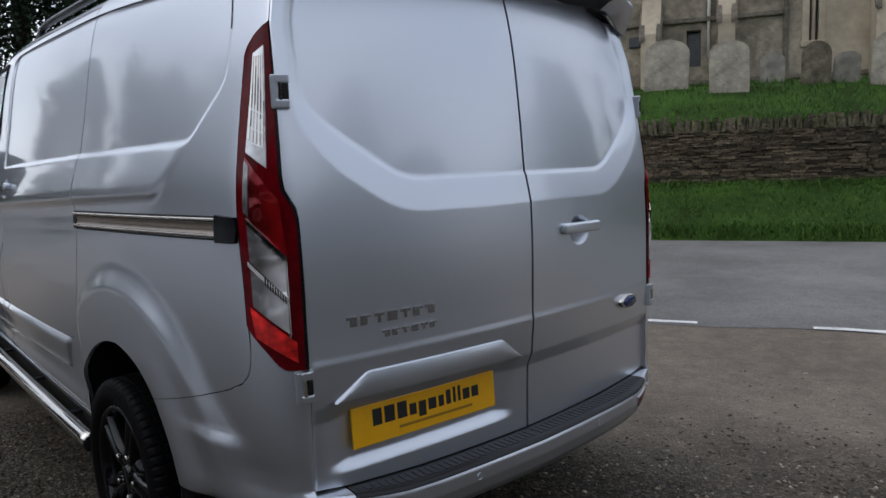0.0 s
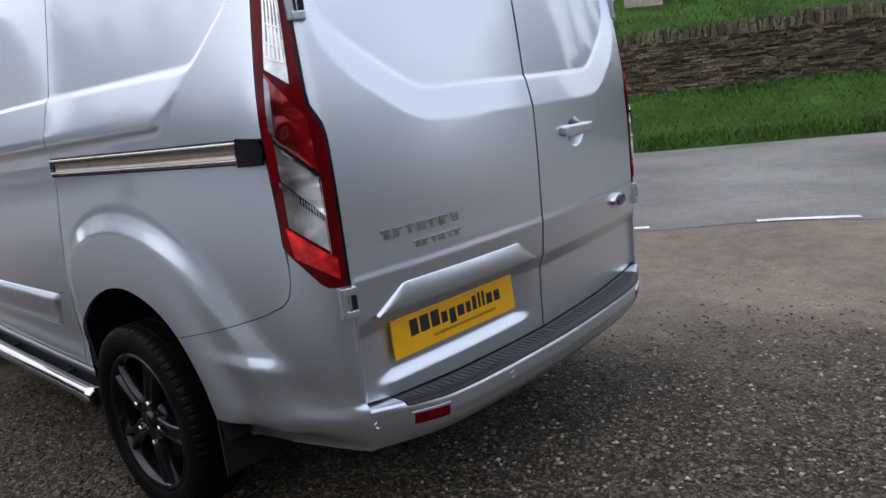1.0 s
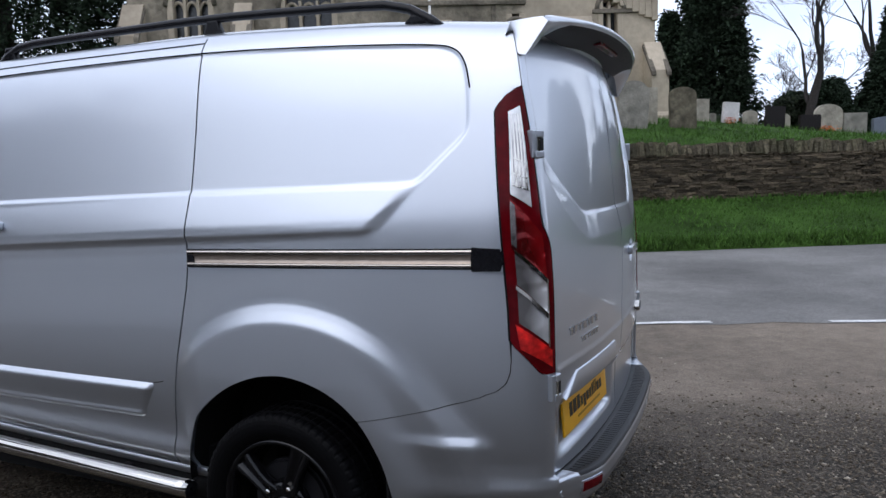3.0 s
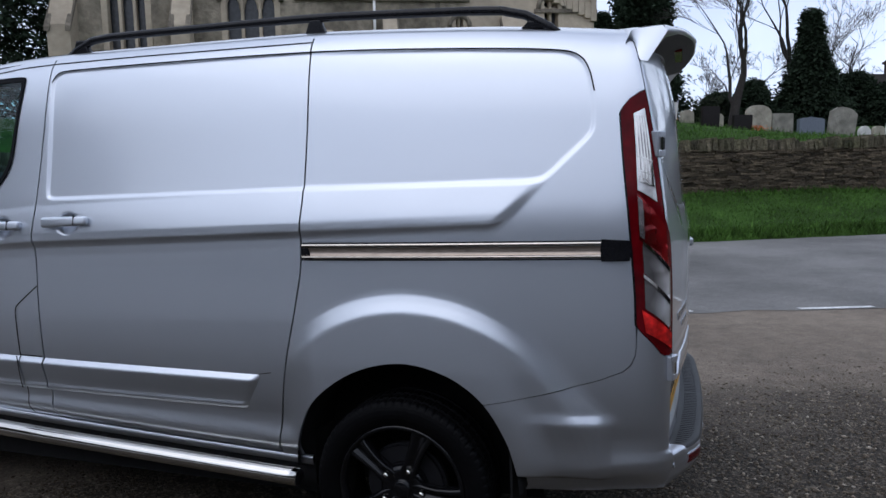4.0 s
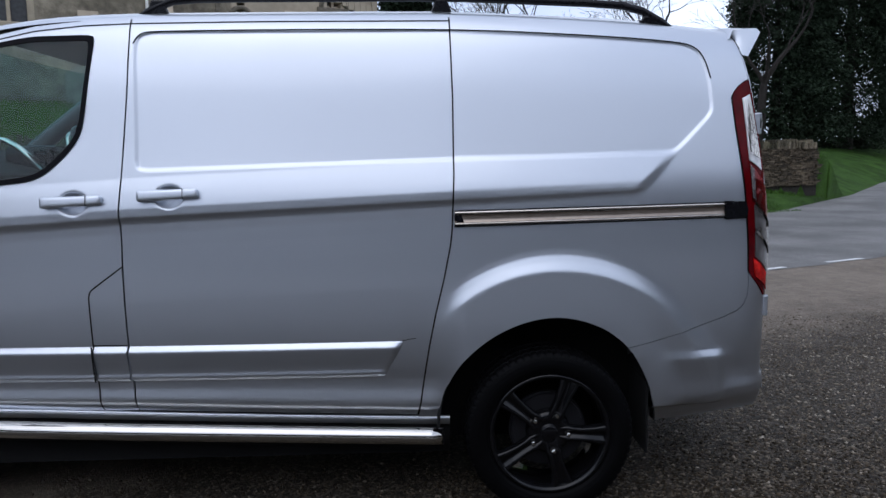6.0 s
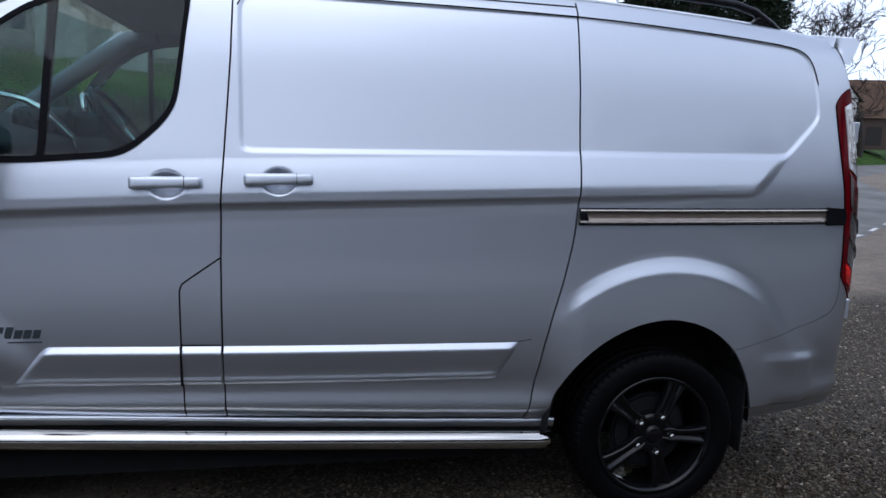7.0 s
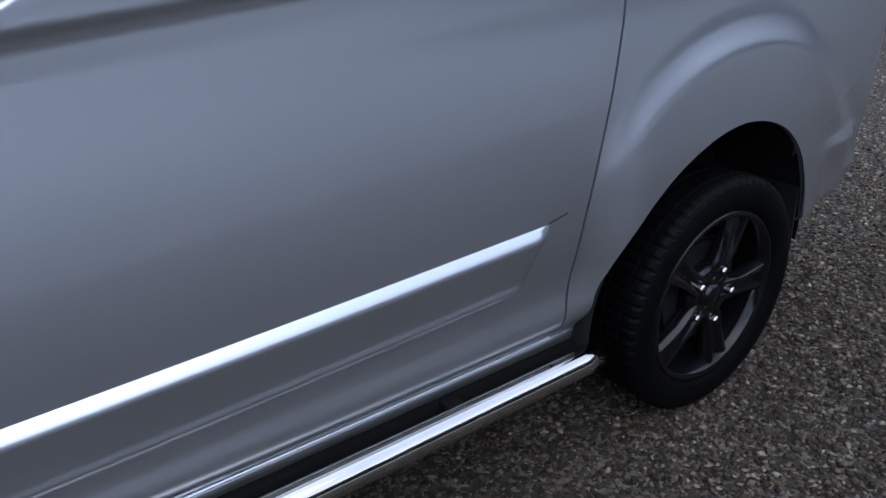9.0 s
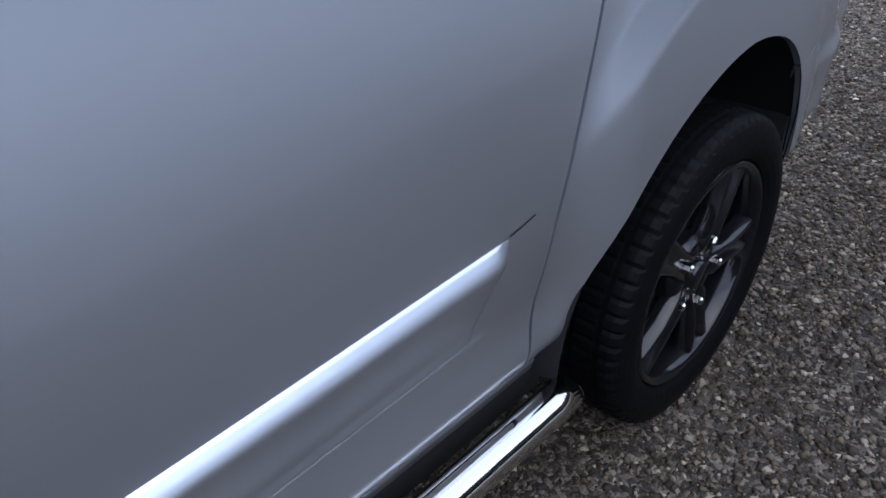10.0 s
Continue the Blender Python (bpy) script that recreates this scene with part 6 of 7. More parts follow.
def dark_line(name, line, width=0.0045, parent=van, mat=None, off=0.0012, count=50):
    """A thin dark strip of its own along the steel, for joints and for drawn shade."""
    p = np.array(along(line, count))
    d = np.gradient(p, axis=0)
    nrm = np.stack([-d[:, 1], d[:, 0]], -1) / (np.hypot(*d.T)[:, None] + 1e-9)
    g = np.stack([p - nrm * width / 2, p + nrm * width / 2], 0)
    v, f, soft = sheet(g, off=off, rim=0.0)
    a, b, c = (Vector(v[k]) for k in f[0][:3])
    if (b - a).cross(c - a).y > 0:
        f = [k[::-1] for k in f]
    return part(name, mesh(name, v, f), mat or SHADE, parent)


flap = [(-1.697, 1.055), (-1.77, 1.003), (-1.826, 0.962), (-1.835, 0.94), (-1.833, 0.765), (-1.830, 0.60), (-1.827, 0.50), (-1.825, 0.462)]
dark_line("fuel_flap_joint", flap, 0.006)
# the shade in the crease behind the rub strip, drawn as a dark strip
dark_line("strip_crease", [(-0.602, 0.738), (-0.575, 0.742), (-0.549, 0.747)], 0.0028, count=12)
dark_line("fuel_flap_joint", [(-1.833, 0.7405), (-1.697, 0.7395)], 0.005, count=12)
dark_line("fuel_flap_joint", [(-1.8315, 0.59), (-1.8315, 0.74)], 0.007, off=0.0215)

# shade of the pressed edge round the upper panels, drawn as a dark strip
def eased(line):
    line = [line[0]] + [(p[0] * k + q[0] * (1 - k), p[1] * k + q[1] * (1 - k)) for p, q in zip(line, line[1:]) for k in (0.75, 0.25)] + [line[-1]]
    return line


dark_line("pressing_groove", eased(eased(PRESSING_SHADE)), 0.0055, count=160)

dark_line("door_top_gap", [(-2.25, 1.945), (-2.05, 1.988), (-1.85, 2.008), (-1.66, 2.0135), (-1.2, 2.0155), (-0.8, 2.0135), (-0.392, 2.012)], 0.0055, count=90)

# roof skin
nx, ny = 90, 40
rim_s = np.linspace(CORNER, 1.10, 40)
rim_z = interp(rim_s, [(0.74, top_z(0.74)), (0.82, 1.956), (1.0, 1.950), (1.10, 1.945)])
rim_x, rim_y = plan(rim_s, rim_z)
xs = np.r_[np.linspace(-2.28, CORNER, nx - 14), np.linspace(CORNER + 0.006, float(rim_x.max()) - 0.004, 14)]
verts, faces = [], []
for x in xs:
    if x <= CORNER:
        w, zt = float(half_width(np.array(x), np.array(top_z(x)))) + 0.0005, top_z(x) - 0.003
    else:
        w, zt = -float(np.interp(x, rim_x, rim_y)), float(np.interp(x, rim_x, rim_z)) - 0.003
    for k in range(ny + 1):
        y = w * (2 * k / ny - 1)
        q = abs(2 * k / ny - 1)
        verts.append((x, w * math.copysign(1 - (1 - q) ** 1.5, y) if q else 0.0, zt + 0.070 * (1 - q ** 3.2)))
for i in range(nx - 1):
    for k in range(ny):
        a = i * (ny + 1) + k
        faces.append((a, a + ny + 1, a + ny + 2, a + 1))
part("roof", mesh("roof", verts, faces, True), PAINT, van)

# rear spoiler with its end fins
verts, faces = [], []
cols = 41
ring = 9
for i in range(cols):
    y = -0.757 + 1.514 * i / (cols - 1)
    q = abs(y) / 0.757
    root_z = top_z(0.70) + 0.066 - 0.052 * q ** 4
    tip_x = 1.015 - 0.105 * q ** 2.4
    tip_z = 2.018 - 0.036 * q ** 2 - 0.010 * q ** 8
    fin = step(q, 0.84, 0.99)
    low_x, low_z = 0.855 - 0.008 * fin, 1.945 - 0.082 * fin
    sec = [(0.70 + 0.075 * fin, root_z - 0.012 - 0.03 * fin), (0.735 + 0.055 * fin, root_z - 0.002), (0.80 + 0.02 * fin, root_z + 0.002), (0.90, (root_z + tip_z) / 2 + 0.008), (tip_x - 0.010, tip_z + 0.003), (tip_x, tip_z - 0.008),
           (tip_x - 0.010, tip_z - 0.020), (low_x + (tip_x - low_x) * 0.45, low_z + (tip_z - low_z) * 0.42), (low_x, low_z)]
    verts += [(x, y * (0.985 + 0.32 * (1.99 - z) - 0.10 * max(0, x - 0.85)), z) for x, z in sec]
for i in range(cols - 1):
    for k in range(ring - 1):
        a = i * ring + k
        faces.append((a, a + 1, a + ring + 1, a + ring))
soft = [True] * len(faces)
gap_line, _ = skin(np.array([0.891, 0.882, 0.862, 0.836]), np.array([1.868, 1.900, 1.935, 1.955]), 0.004)
for k, at_ in enumerate((0, (cols - 1) * ring)):
    rim_ = [np.array(p) for p in verts[at_:at_ + ring]]
    upper = rim_[0:6]
    lower = [p * (1, -1 if k else 1, 1) for p in gap_line[::-1]] + [rim_[8] * (1, 1.004, 1)]
    lines = []
    for pts_ in (upper, lower):
        d_ = np.r_[0, np.cumsum([np.linalg.norm(q - p) for p, q in zip(pts_, pts_[1:])])]
        lines.append(np.stack([np.interp(np.linspace(0, d_[-1], 13), d_, [p[c] for p in pts_]) for c in range(3)], -1))
    b = len(verts)
    for m_ in range(5):
        verts += [tuple(p) for p in lines[0] * (1 - m_ / 4) + lines[1] * m_ / 4]
    for m_ in range(4):
        for c in range(12):
            q = b + m_ * 13 + c
            fc = (q, q + 13, q + 14, q + 1)
            faces.append(fc[::-1] if k else fc)
            soft.append(True)
spoiler = mesh("rear_spoiler", verts, faces, smooth_faces=soft)
spoiler.materials.append(PAINT)
spoiler.materials.append(BLACK)
# underside faces coloured black, for the shade beneath the spoiler
under = [1 if i < (cols - 1) * (ring - 1) and i % (ring - 1) >= 6 and 4 <= i // (ring - 1) < cols - 5 else 0 for i in range(len(faces))]
spoiler.polygons.foreach_set("material_index", under)
spoiler = part("rear_spoiler", spoiler, None, van, "silver roof spoiler over the rear doors")
part("high_brake_lamp", box(0.925, 0.958, -0.17, 0.17, 1.971, 1.992, 0.006), RED_LENS, spoiler, "dark red high brake lamp")

# roof rails
for sg in (-1, 1):
    y = 0.715 * sg
    zr = lambda x: top_z(min(x, 0.8)) + 0.083
    pts = [(-1.66, y, zr(-1.66) - 0.075), (-1.60, y, zr(-1.6) - 0.035), (-1.52, y, zr(-1.52) - 0.004), (-1.42, y, zr(-1.42) + 0.004)]
    pts += [(x, y, zr(x) + 0.006) for x in np.linspace(-1.2, 0.2, 9)] + [(0.33, y, zr(0.33) + 0.004), (0.42, y, zr(0.42) - 0.012), (0.50, y, zr(0.5) - 0.05), (0.55, y, zr(0.55) - 0.085)]
    v, f = tube(pts, 0.017, 10)
    rr = part("roof_rail", mesh("roof_rail", v, f, True), GLOSS_BLACK, van, "black roof rail")
    for x in (-1.58, -0.42, 0.45):
        bm = box(x - 0.045, x + 0.045, y - 0.014, y + 0.014, top_z(x) + 0.02, zr(x) - (0.03 if x > 0.4 else 0.0), 0.008)
        for v in bm.verts:
            if v.co.z > top_z(x) + 0.04:
                v.co.x = x + (v.co.x - x) * 0.55
        part("rail_foot", bm, GLOSS_BLACK, rr)

# sill, underbody, wheel housings
for sg in (-1, 1):
    verts, faces = [], []
    prof = [(0.905, 0.4395), (0.916, 0.4385), (0.920, 0.4345), (0.9195, 0.427), (0.913, 0.403), (0.901, 0.400), (0.900, 0.37), (0.890, 0.31), (0.80, 0.24)]
    xs = np.linspace(-2.50, -0.415, 23)
    for x in xs:
        drop = interp(x, [(-2.50, 0.046), (-2.1, 0.031), (-1.55, 0.004), (-1.03, -0.018), (-0.53, -0.037), (-0.41, -0.040)])
        verts += [(x, sg * (y - 0.009), z + float(drop)) for y, z in prof]
    n = len(prof)
    for i in range(len(xs) - 1):
        for k in range(n - 1):
            a = i * n + k
            fc = (a, a + 1, a + n + 1, a + n)
            faces.append(fc if sg > 0 else fc[::-1])
    me = mesh("sill", verts, faces, True)
    me.materials.append(PAINT)
    me.materials.append(SHADE)
    # the lower faces are an added black skirt for the shade below the sill
    me.polygons.foreach_set("material_index", [0 if (i % (n - 1)) < 4 else 1 for i in range(len(me.polygons))])
    part("sill", me, None, van, "silver sill under the doors, its shaded underside coloured black")
part("underbody", join(box(-3.6, -0.44, -0.84, 0.84, 0.22, 0.46), box(-0.44, 0.46, -0.66, 0.66, 0.22, 0.75), box(0.46, 0.74, -0.60, 0.60, 0.37, 0.5)), SHADE, van, "dark underbody")
for cx in (0.0, -2.93):
    for sg in (-1, 1):
        verts, faces = [], []
        for i in range(33):
            a = math.pi * i / 32
            rim_y = float(interp(ARCH_Z + 0.45 * math.sin(a), LIP_Y))
            for y, more in ((rim_y - 0.010, 0.0005), (rim_y - 0.03, 0.012), (0.60, 0.016)):
                rr = float(interp(math.degrees(a), ARCH_R)) + more
                verts.append((ARCH_X + cx + rr * math.cos(a), y * sg, ARCH_Z + rr * math.sin(a)))
        for i in range(32):
            for k in range(2):
                a = i * 3 + k
                faces.append((a, a + 3, a + 4, a + 1))
        part("wheel_housing", mesh("wheel_housing", verts, faces, True), SHADE, van)
for sg in (-1, 1):
    part("mud_flap", box(0.392, 0.402, -0.955 if sg < 0 else 0.70, -0.70 if sg < 0 else 0.955, 0.235, 0.54, 0.004), SHADE, van, "black mud flap")

# polished side bar
v, f = tube([(-2.60, -0.88, 0.395), (-2.55, -0.943, 0.421), (-2.48, -0.966, 0.424), (-1.7, -0.968, 0.386), (-1.0, -0.970, 0.358), (-0.50, -0.970, 0.338), (-0.446, -0.969, 0.336)], 0.034, 24)
bar = part("side_bar", mesh("side_bar", v, f, True), CHROME, van, "polished steel tubular side bar")
v, f = lathe([(0.0, 0.0001), (0.004, 0.028), (0.0, 0.0345)], 24)
part("bar_end_cap", mesh("bar_end_cap", v, f, True), BLACK, bar, "", pose(-0.4465, -0.969, 0.336, 0, 0, -90))
for x in (-2.1, -1.45, -0.84):
    zb = float(np.interp(x, [-2.48, -0.45], [0.424, 0.337]))
    bm = box(x - 0.02, x + 0.02, -0.955, -0.80, zb - 0.006, zb + 0.006, 0.002)
    part("bar_bracket", bm, BLACK, bar)
v, f = tube([(-2.48, 0.978, 0.438), (-0.446, 0.977, 0.336)], 0.034, 16)
part("side_bar", mesh("side_bar", v, f, True), CHROME, van, "polished steel tubular side bar")


# ---- wheels ----
def wheel(m):
    w = part("wheel", mesh("wheel", *lathe([(-0.06, 0.055), (0.06, 0.055), (0.06, 0.07), (-0.06, 0.07), (-0.06, 0.055)], 24)), ALLOY, van, "black five-spoke alloy wheel", m)
    tread = [(-0.080, 0.250), (-0.094, 0.254), (-0.101, 0.266), (-0.106, 0.282), (-0.107, 0.295), (-0.105, 0.312), (-0.101, 0.325), (-0.096, 0.334), (-0.090, 0.340),
             (-0.081, 0.3435), (-0.064, 0.345), (-0.062, 0.338), (-0.052, 0.338), (-0.050, 0.346), (-0.008, 0.346), (-0.006, 0.338), (0.006, 0.338), (0.008, 0.346),
             (0.050, 0.346), (0.062, 0.338), (0.064, 0.345), (0.092, 0.340), (0.110, 0.32), (0.115, 0.28), (0.10, 0.24), (0.08, 0.232)]
    cuts = lambda i, j: (-0.0045 if (i % 4 == 0 and (7 <= j <= 10 or 13 <= j <= 14 or 17 <= j <= 18)) else 0.0) + (0.0016 if j in (4, 5) and i % 2 else 0.0)
    v, f = lathe(tread, 264, cuts)
    part("tyre", mesh("tyre", v, f), RUBBER, w, "black road tyre with worn blocks")
    v, f = lathe([(-0.088, 0.252), (-0.095, 0.248), (-0.095, 0.240), (-0.084, 0.231), (-0.06, 0.225), (0.05, 0.21), (0.09, 0.235)], 72)
    part("rim", mesh("rim", v, f, True), ALLOY, w, "glossy black rim")
    v, f = lathe([(-0.035, 0.0001), (-0.035, 0.15), (-0.02, 0.152), (-0.02, 0.16), (0.0, 0.16)], 48)
    part("brake_disc", mesh("brake_disc", v, f), BLACK, w)
    v, f = lathe([(-0.086, 0.0001), (-0.086, 0.028), (-0.083, 0.032), (-0.070, 0.034), (-0.072, 0.040), (-0.076, 0.062), (-0.073, 0.080), (-0.060, 0.090), (-0.03, 0.094)], 40)
    part("hub_face", mesh("hub_face", v, f, True), ALLOY, w)
    for k in range(5):
        a = radians(72 * k + 4)
        # twin ridges that widen to the rim
        verts, faces = [], []
        rows = [(0.040, 0.026, -0.074), (0.07, 0.034, -0.085), (0.095, 0.029, -0.086), (0.13, 0.029, -0.088), (0.18, 0.036, -0.088), (0.216, 0.046, -0.086)]
        across = [(-1.0, 0.040), (-0.96, 0.004), (-0.75, 0.0), (-0.42, 0.002), (-0.22, 0.014), (0.22, 0.014), (0.42, 0.002), (0.75, 0.0), (0.96, 0.004), (1.0, 0.040)]
        for r, hw, y in rows:
            verts += [(r, y + dy, hw * q) for q, dy in across]
        n = len(across)
        for i in range(len(rows) - 1):
            for j in range(n - 1):
                q = i * n + j
                faces.append((q, q + 1, q + n + 1, q + n))
        part("spoke", mesh("spoke", verts, faces, True), ALLOY, w, "", Matrix.Rotation(a, 4, "Y") @ Matrix.Diagonal((1.075, 1, 1, 1)))
        b = radians(72 * k - 5)
        v, f = lathe([(-0.092, 0.0001), (-0.092, 0.006), (-0.088, 0.0095), (-0.065, 0.0095)], 6)
        part("wheel_nut", mesh("wheel_nut", v, f), CHROME, w, "bright wheel nut", Matrix.Translation((0.079 * math.cos(b), 0, 0.079 * math.sin(b))))
    return w


for cx in (0.0, -2.93):
    wheel(pose(cx - 0.012, -0.902, 0.3425) @ Matrix.Diagonal((0.99, 1, 0.99, 1)))
    wheel(pose(cx - 0.012, 0.902, 0.3425, 0, 0, 180) @ Matrix.Diagonal((0.99, 1, 0.99, 1)))

# ---- tail details ----
LEFT_DOOR = True
DOOR_L = [o for o in van.children if o.name == "rear_door"][0]
DOOR_R = [o for o in van.children if o.name.startswith("rear_door") and o is not DOOR_L][0]


def tail_at(y, z, off=0.0):
    s = MIDDLE + (y if y <= 0 else -y)
    p, nr = skin(np.array(s), np.array(z), off)
    p, nr = (p, nr) if y <= 0 else (p * (1, -1, 1), nr * (1, -1, 1))
    return Vector(p), math.degrees(math.atan2(nr[1], nr[0]))


# grip strip over the plate: a flat trapezoid with a bevelled upper edge
verts, faces = [], []
HOOD = [(-0.733, 0.757), (-0.637, 0.826), (-0.627, 0.829), (-0.134, 0.825), (-0.124, 0.822), (-0.037, 0.752)]
for y in np.linspace(-0.733, -0.037, 90):
    base, _ = tail_at(y, 0.80, 0.0)
    zt = float(interp(y, HOOD))
    zb = 0.757 - 0.005 * (y + 0.733) / 0.7
    h = (zt - zb) / 0.072
    for z, off in ((zt + 0.004, -0.003), (zt, 0.006), (zt - 0.003 * h, 0.0075), (zb + 0.006 * h, 0.0075 + 0.001 * h), (zb, 0.006), (zb - 0.001, -0.02)):
        verts.append((base.x + off, y, z))
for i in range(89):
    for k in range(5):
        a = i * 6 + k
        faces.append((a, a + 1, a + 7, a + 6))
part("plate_hood", mesh("plate_hood", verts, faces, smooth_faces=[i % 5 in (1, 2) for i in range(len(faces))]), PAINT, DOOR_L, "silver grip strip over the plate")

pc, pa = tail_at(-0.402, 0.660, 0.008)
plate = part("number_plate", box(-0.268, 0.268, -0.004, 0.004, -0.0575, 0.0575, 0.002), PLATE, DOOR_L, "yellow dealer plate with dark print",
             pose(pc.x, pc.y, pc.z, -4, 0, 90 + pa))
x = -0.200
for w, h, low_ in ((0.028, 0.048, 0), (0.032, 0.048, 0), (0.030, 0.048, 0), (0.022, 0.034, 0), (0.024, 0.046, -0.012), (0.026, 0.034, 0), (0.018, 0.034, 0), (0.016, 0.044, 0),
                   (0.009, 0.048, 0), (0.009, 0.048, 0), (0.024, 0.034, 0), (0.024, 0.034, 0)):
    part("print_bar", box(x, x + w * 1.12, -0.0052, -0.004, -0.006 + low_, -0.006 + low_ + h), INK, plate)
    x += w * 1.12 + 0.0095
part("small_print_bar", box(-0.11, 0.17, -0.0050, -0.004, -0.034, -0.026), FAINT_INK, plate)

# chrome lettering as plain blocks
for y0, y1, z0, h, n in ((-0.695, -0.395, 0.958, 0.030, 7), (-0.585, -0.390, 0.915, 0.021, 6)):
    wd = (y1 - y0) / n
    for k in range(n):
        p, a = tail_at(y0 + wd * (k + 0.5), z0 + h / 2, 0.0)
        bm = join(box(-wd * 0.38, wd * 0.38, -0.0035, 0.003, h * 0.18, h * 0.45), box(-wd * (0.38 if k % 2 else 0.12), wd * (0.12 if k % 3 else 0.38), -0.0035, 0.003, -h * 0.45, h * 0.18))
        part("badge_block", bm, BADGE, DOOR_L, "chrome badge block", pose(p.x, p.y, p.z, 0, 0, 90 + a))
p, a = tail_at(0.615, 0.832, 0.002)
v, f = lathe([(-0.010, 0.0001), (-0.010, 0.040), (-0.013, 0.046), (-0.009, 0.052), (0.01, 0.052)], 40)
v = [(x * 1.25, y, z * 0.52) for x, y, z in v]
oval = part("oval_badge", mesh("oval_badge", v, f, True), CHROME, DOOR_R, "chrome-rimmed oval badge", pose(p.x + 0.004, p.y, p.z, 0, 0, 90 + a))
v, f = lathe([(-0.0145, 0.0001), (-0.0145, 0.034), (-0.010, 0.040)], 40)
part("badge_face", mesh("badge_face", [(x * 1.25, y, z * 0.52) for x, y, z in v], f, True), BLUE, oval, "blue oval field")
p, a = tail_at(0.285, 1.150, 0.0)
bm = box(-0.112, 0.112, -0.036, -0.010, -0.019, 0.019, 0.0125, 4)
for v in bm.verts:
    v.co.y += 0.05 * v.co.x ** 2 / 0.116
rh = part("door_handle", smoothed(bm), PAINT, DOOR_R, "silver pull handle", pose(p.x - 0.012, p.y, p.z, 0, 1, 90 + a))
for f0 in (0.075, -0.108):
    part("handle_foot", box(f0, f0 + 0.033, -0.026, 0.03, -0.012, 0.012, 0.003), PAINT, rh)

# print on the front door
FDOOR = [o for o in van.children if o.name == "front_door"][0]
y = -float(half_width(np.array(-2.30), np.array(0.78)))
for k in range(9):
    x = -2.56 + k * 0.030
    bm = box(x, x + 0.023, y - 0.003, y + 0.004, 0.768, 0.768 + (0.040 if k in (0, 4, 5) else 0.030))
    for v in bm.verts:
        v.co.x += 0.25 * (v.co.z - 0.768)
    part("print_bar", bm, DARK_PRINT, FDOOR)
part("print_line", box(-2.565, -2.29, y - 0.003, y + 0.004, 0.752, 0.757), DARK_PRINT, FDOOR, "thin dark line under the print")

# ---- cab ----
part("door_trim", smoothed(box(-2.62, -1.68, 0.84, 0.88, 0.50, 1.44, 0.012, 2)), CABIN, van, "dark inner door trim")
ring = [((x + 2.2) * k - 2.2, (z - 1.66) * q + 1.66) for k, q in ((0.95, 0.91), (1.08, 1.20)) for x, z in WINDOW]
n = len(WINDOW)
lining = [(x, float(half_width(np.array(x), np.array(min(z, 2.0)))) - 0.045, min(z, 1.985)) for x, z in ring]
lining += [(x, y - 0.02, z) for x, y, z in lining]
lf = []
for i in range(n):
    k = (i + 1) % n
    lf += [(i, k, n + k, n + i), (2 * n + i, 3 * n + i, 3 * n + k, 2 * n + k), (i, 2 * n + i, 2 * n + k, k)]
part("door_frame_lining", mesh("door_frame_lining", lining, lf), CABIN_LIGHT, van, "grey lining round the far window")
part("bulkhead", box(-1.66, -1.63, -0.78, 0.78, 0.45, 1.98), CABIN_LIGHT, van, "grey bulkhead behind the seats")
part("cab_floor", box(-3.0, -1.64, -0.85, 0.85, 0.46, 0.55), CABIN, van)
part("cab_roof_lining", box(-2.3, -1.64, -0.74, 0.74, 1.985, 2.0), CABIN_LIGHT, van)
bm = box(-3.10, -2.44, -0.78, 0.78, 0.95, 1.56, 0.08, 4)
for v in bm.verts:
    if v.co.z > 1.2 and v.co.x > -2.7:
        v.co.z -= 0.13
dash = part("dashboard", smoothed(bm), CABIN, van, "dark grey dashboard")
# the arc of light on the dashboard, shaped as a chrome tube
tv, tf = tube([(-2.70, -0.10, 1.615), (-2.583, -0.10, 1.587), (-2.524, -0.10, 1.552), (-2.465, -0.10, 1.497), (-2.405, -0.10, 1.433), (-2.38, -0.10, 1.36)], [0.012, 0.014, 0.017, 0.018, 0.016, 0.012], 10)
part("dash_trim", mesh("dash_trim", tv, tf, True), CHROME, dash, "bright curved highlight on the dashboard")
tv, tf = tube([(-2.46 - 0.03 * math.sin(k * math.pi / 10), 0.40 + 0.085 * math.cos(k * math.pi / 10), 1.545 + 0.095 * math.sin(k * math.pi / 10)) for k in range(11)], 0.013, 8)
part("instrument_bezel", mesh("instrument_bezel", tv, tf, True), CHROME, dash, "bright instrument surround")
part("instrument_hood", smoothed(box(-2.75, -2.48, 0.16, 0.62, 1.40, 1.57, 0.05, 4)), GLOSS_BLACK, dash)
v, f = [], []
for i in range(33):
    a = 2 * math.pi * i / 32
    v.append((0, 0.19 * math.cos(a), 0.19 * math.sin(a)))
tv, tf = tube(v, 0.016, 10, False)
sw = part("steering_wheel", mesh("steering_wheel", tv, tf, True), GLOSS_BLACK, van, "black steering wheel with bright spokes", pose(-2.33, 0.40, 1.52, 0, -38, 0))
part("wheel_boss", smoothed(box(-0.06, 0.0, -0.07, 0.07, -0.06, 0.06, 0.02, 3)), CABIN, sw)
for a in (0, 180, 270):
    part("wheel_spoke", box(-0.02, 0.004, 0.05, 0.18, -0.020, 0.020, 0.006), CHROME, sw, "", Matrix.Rotation(radians(a), 4, "X"))
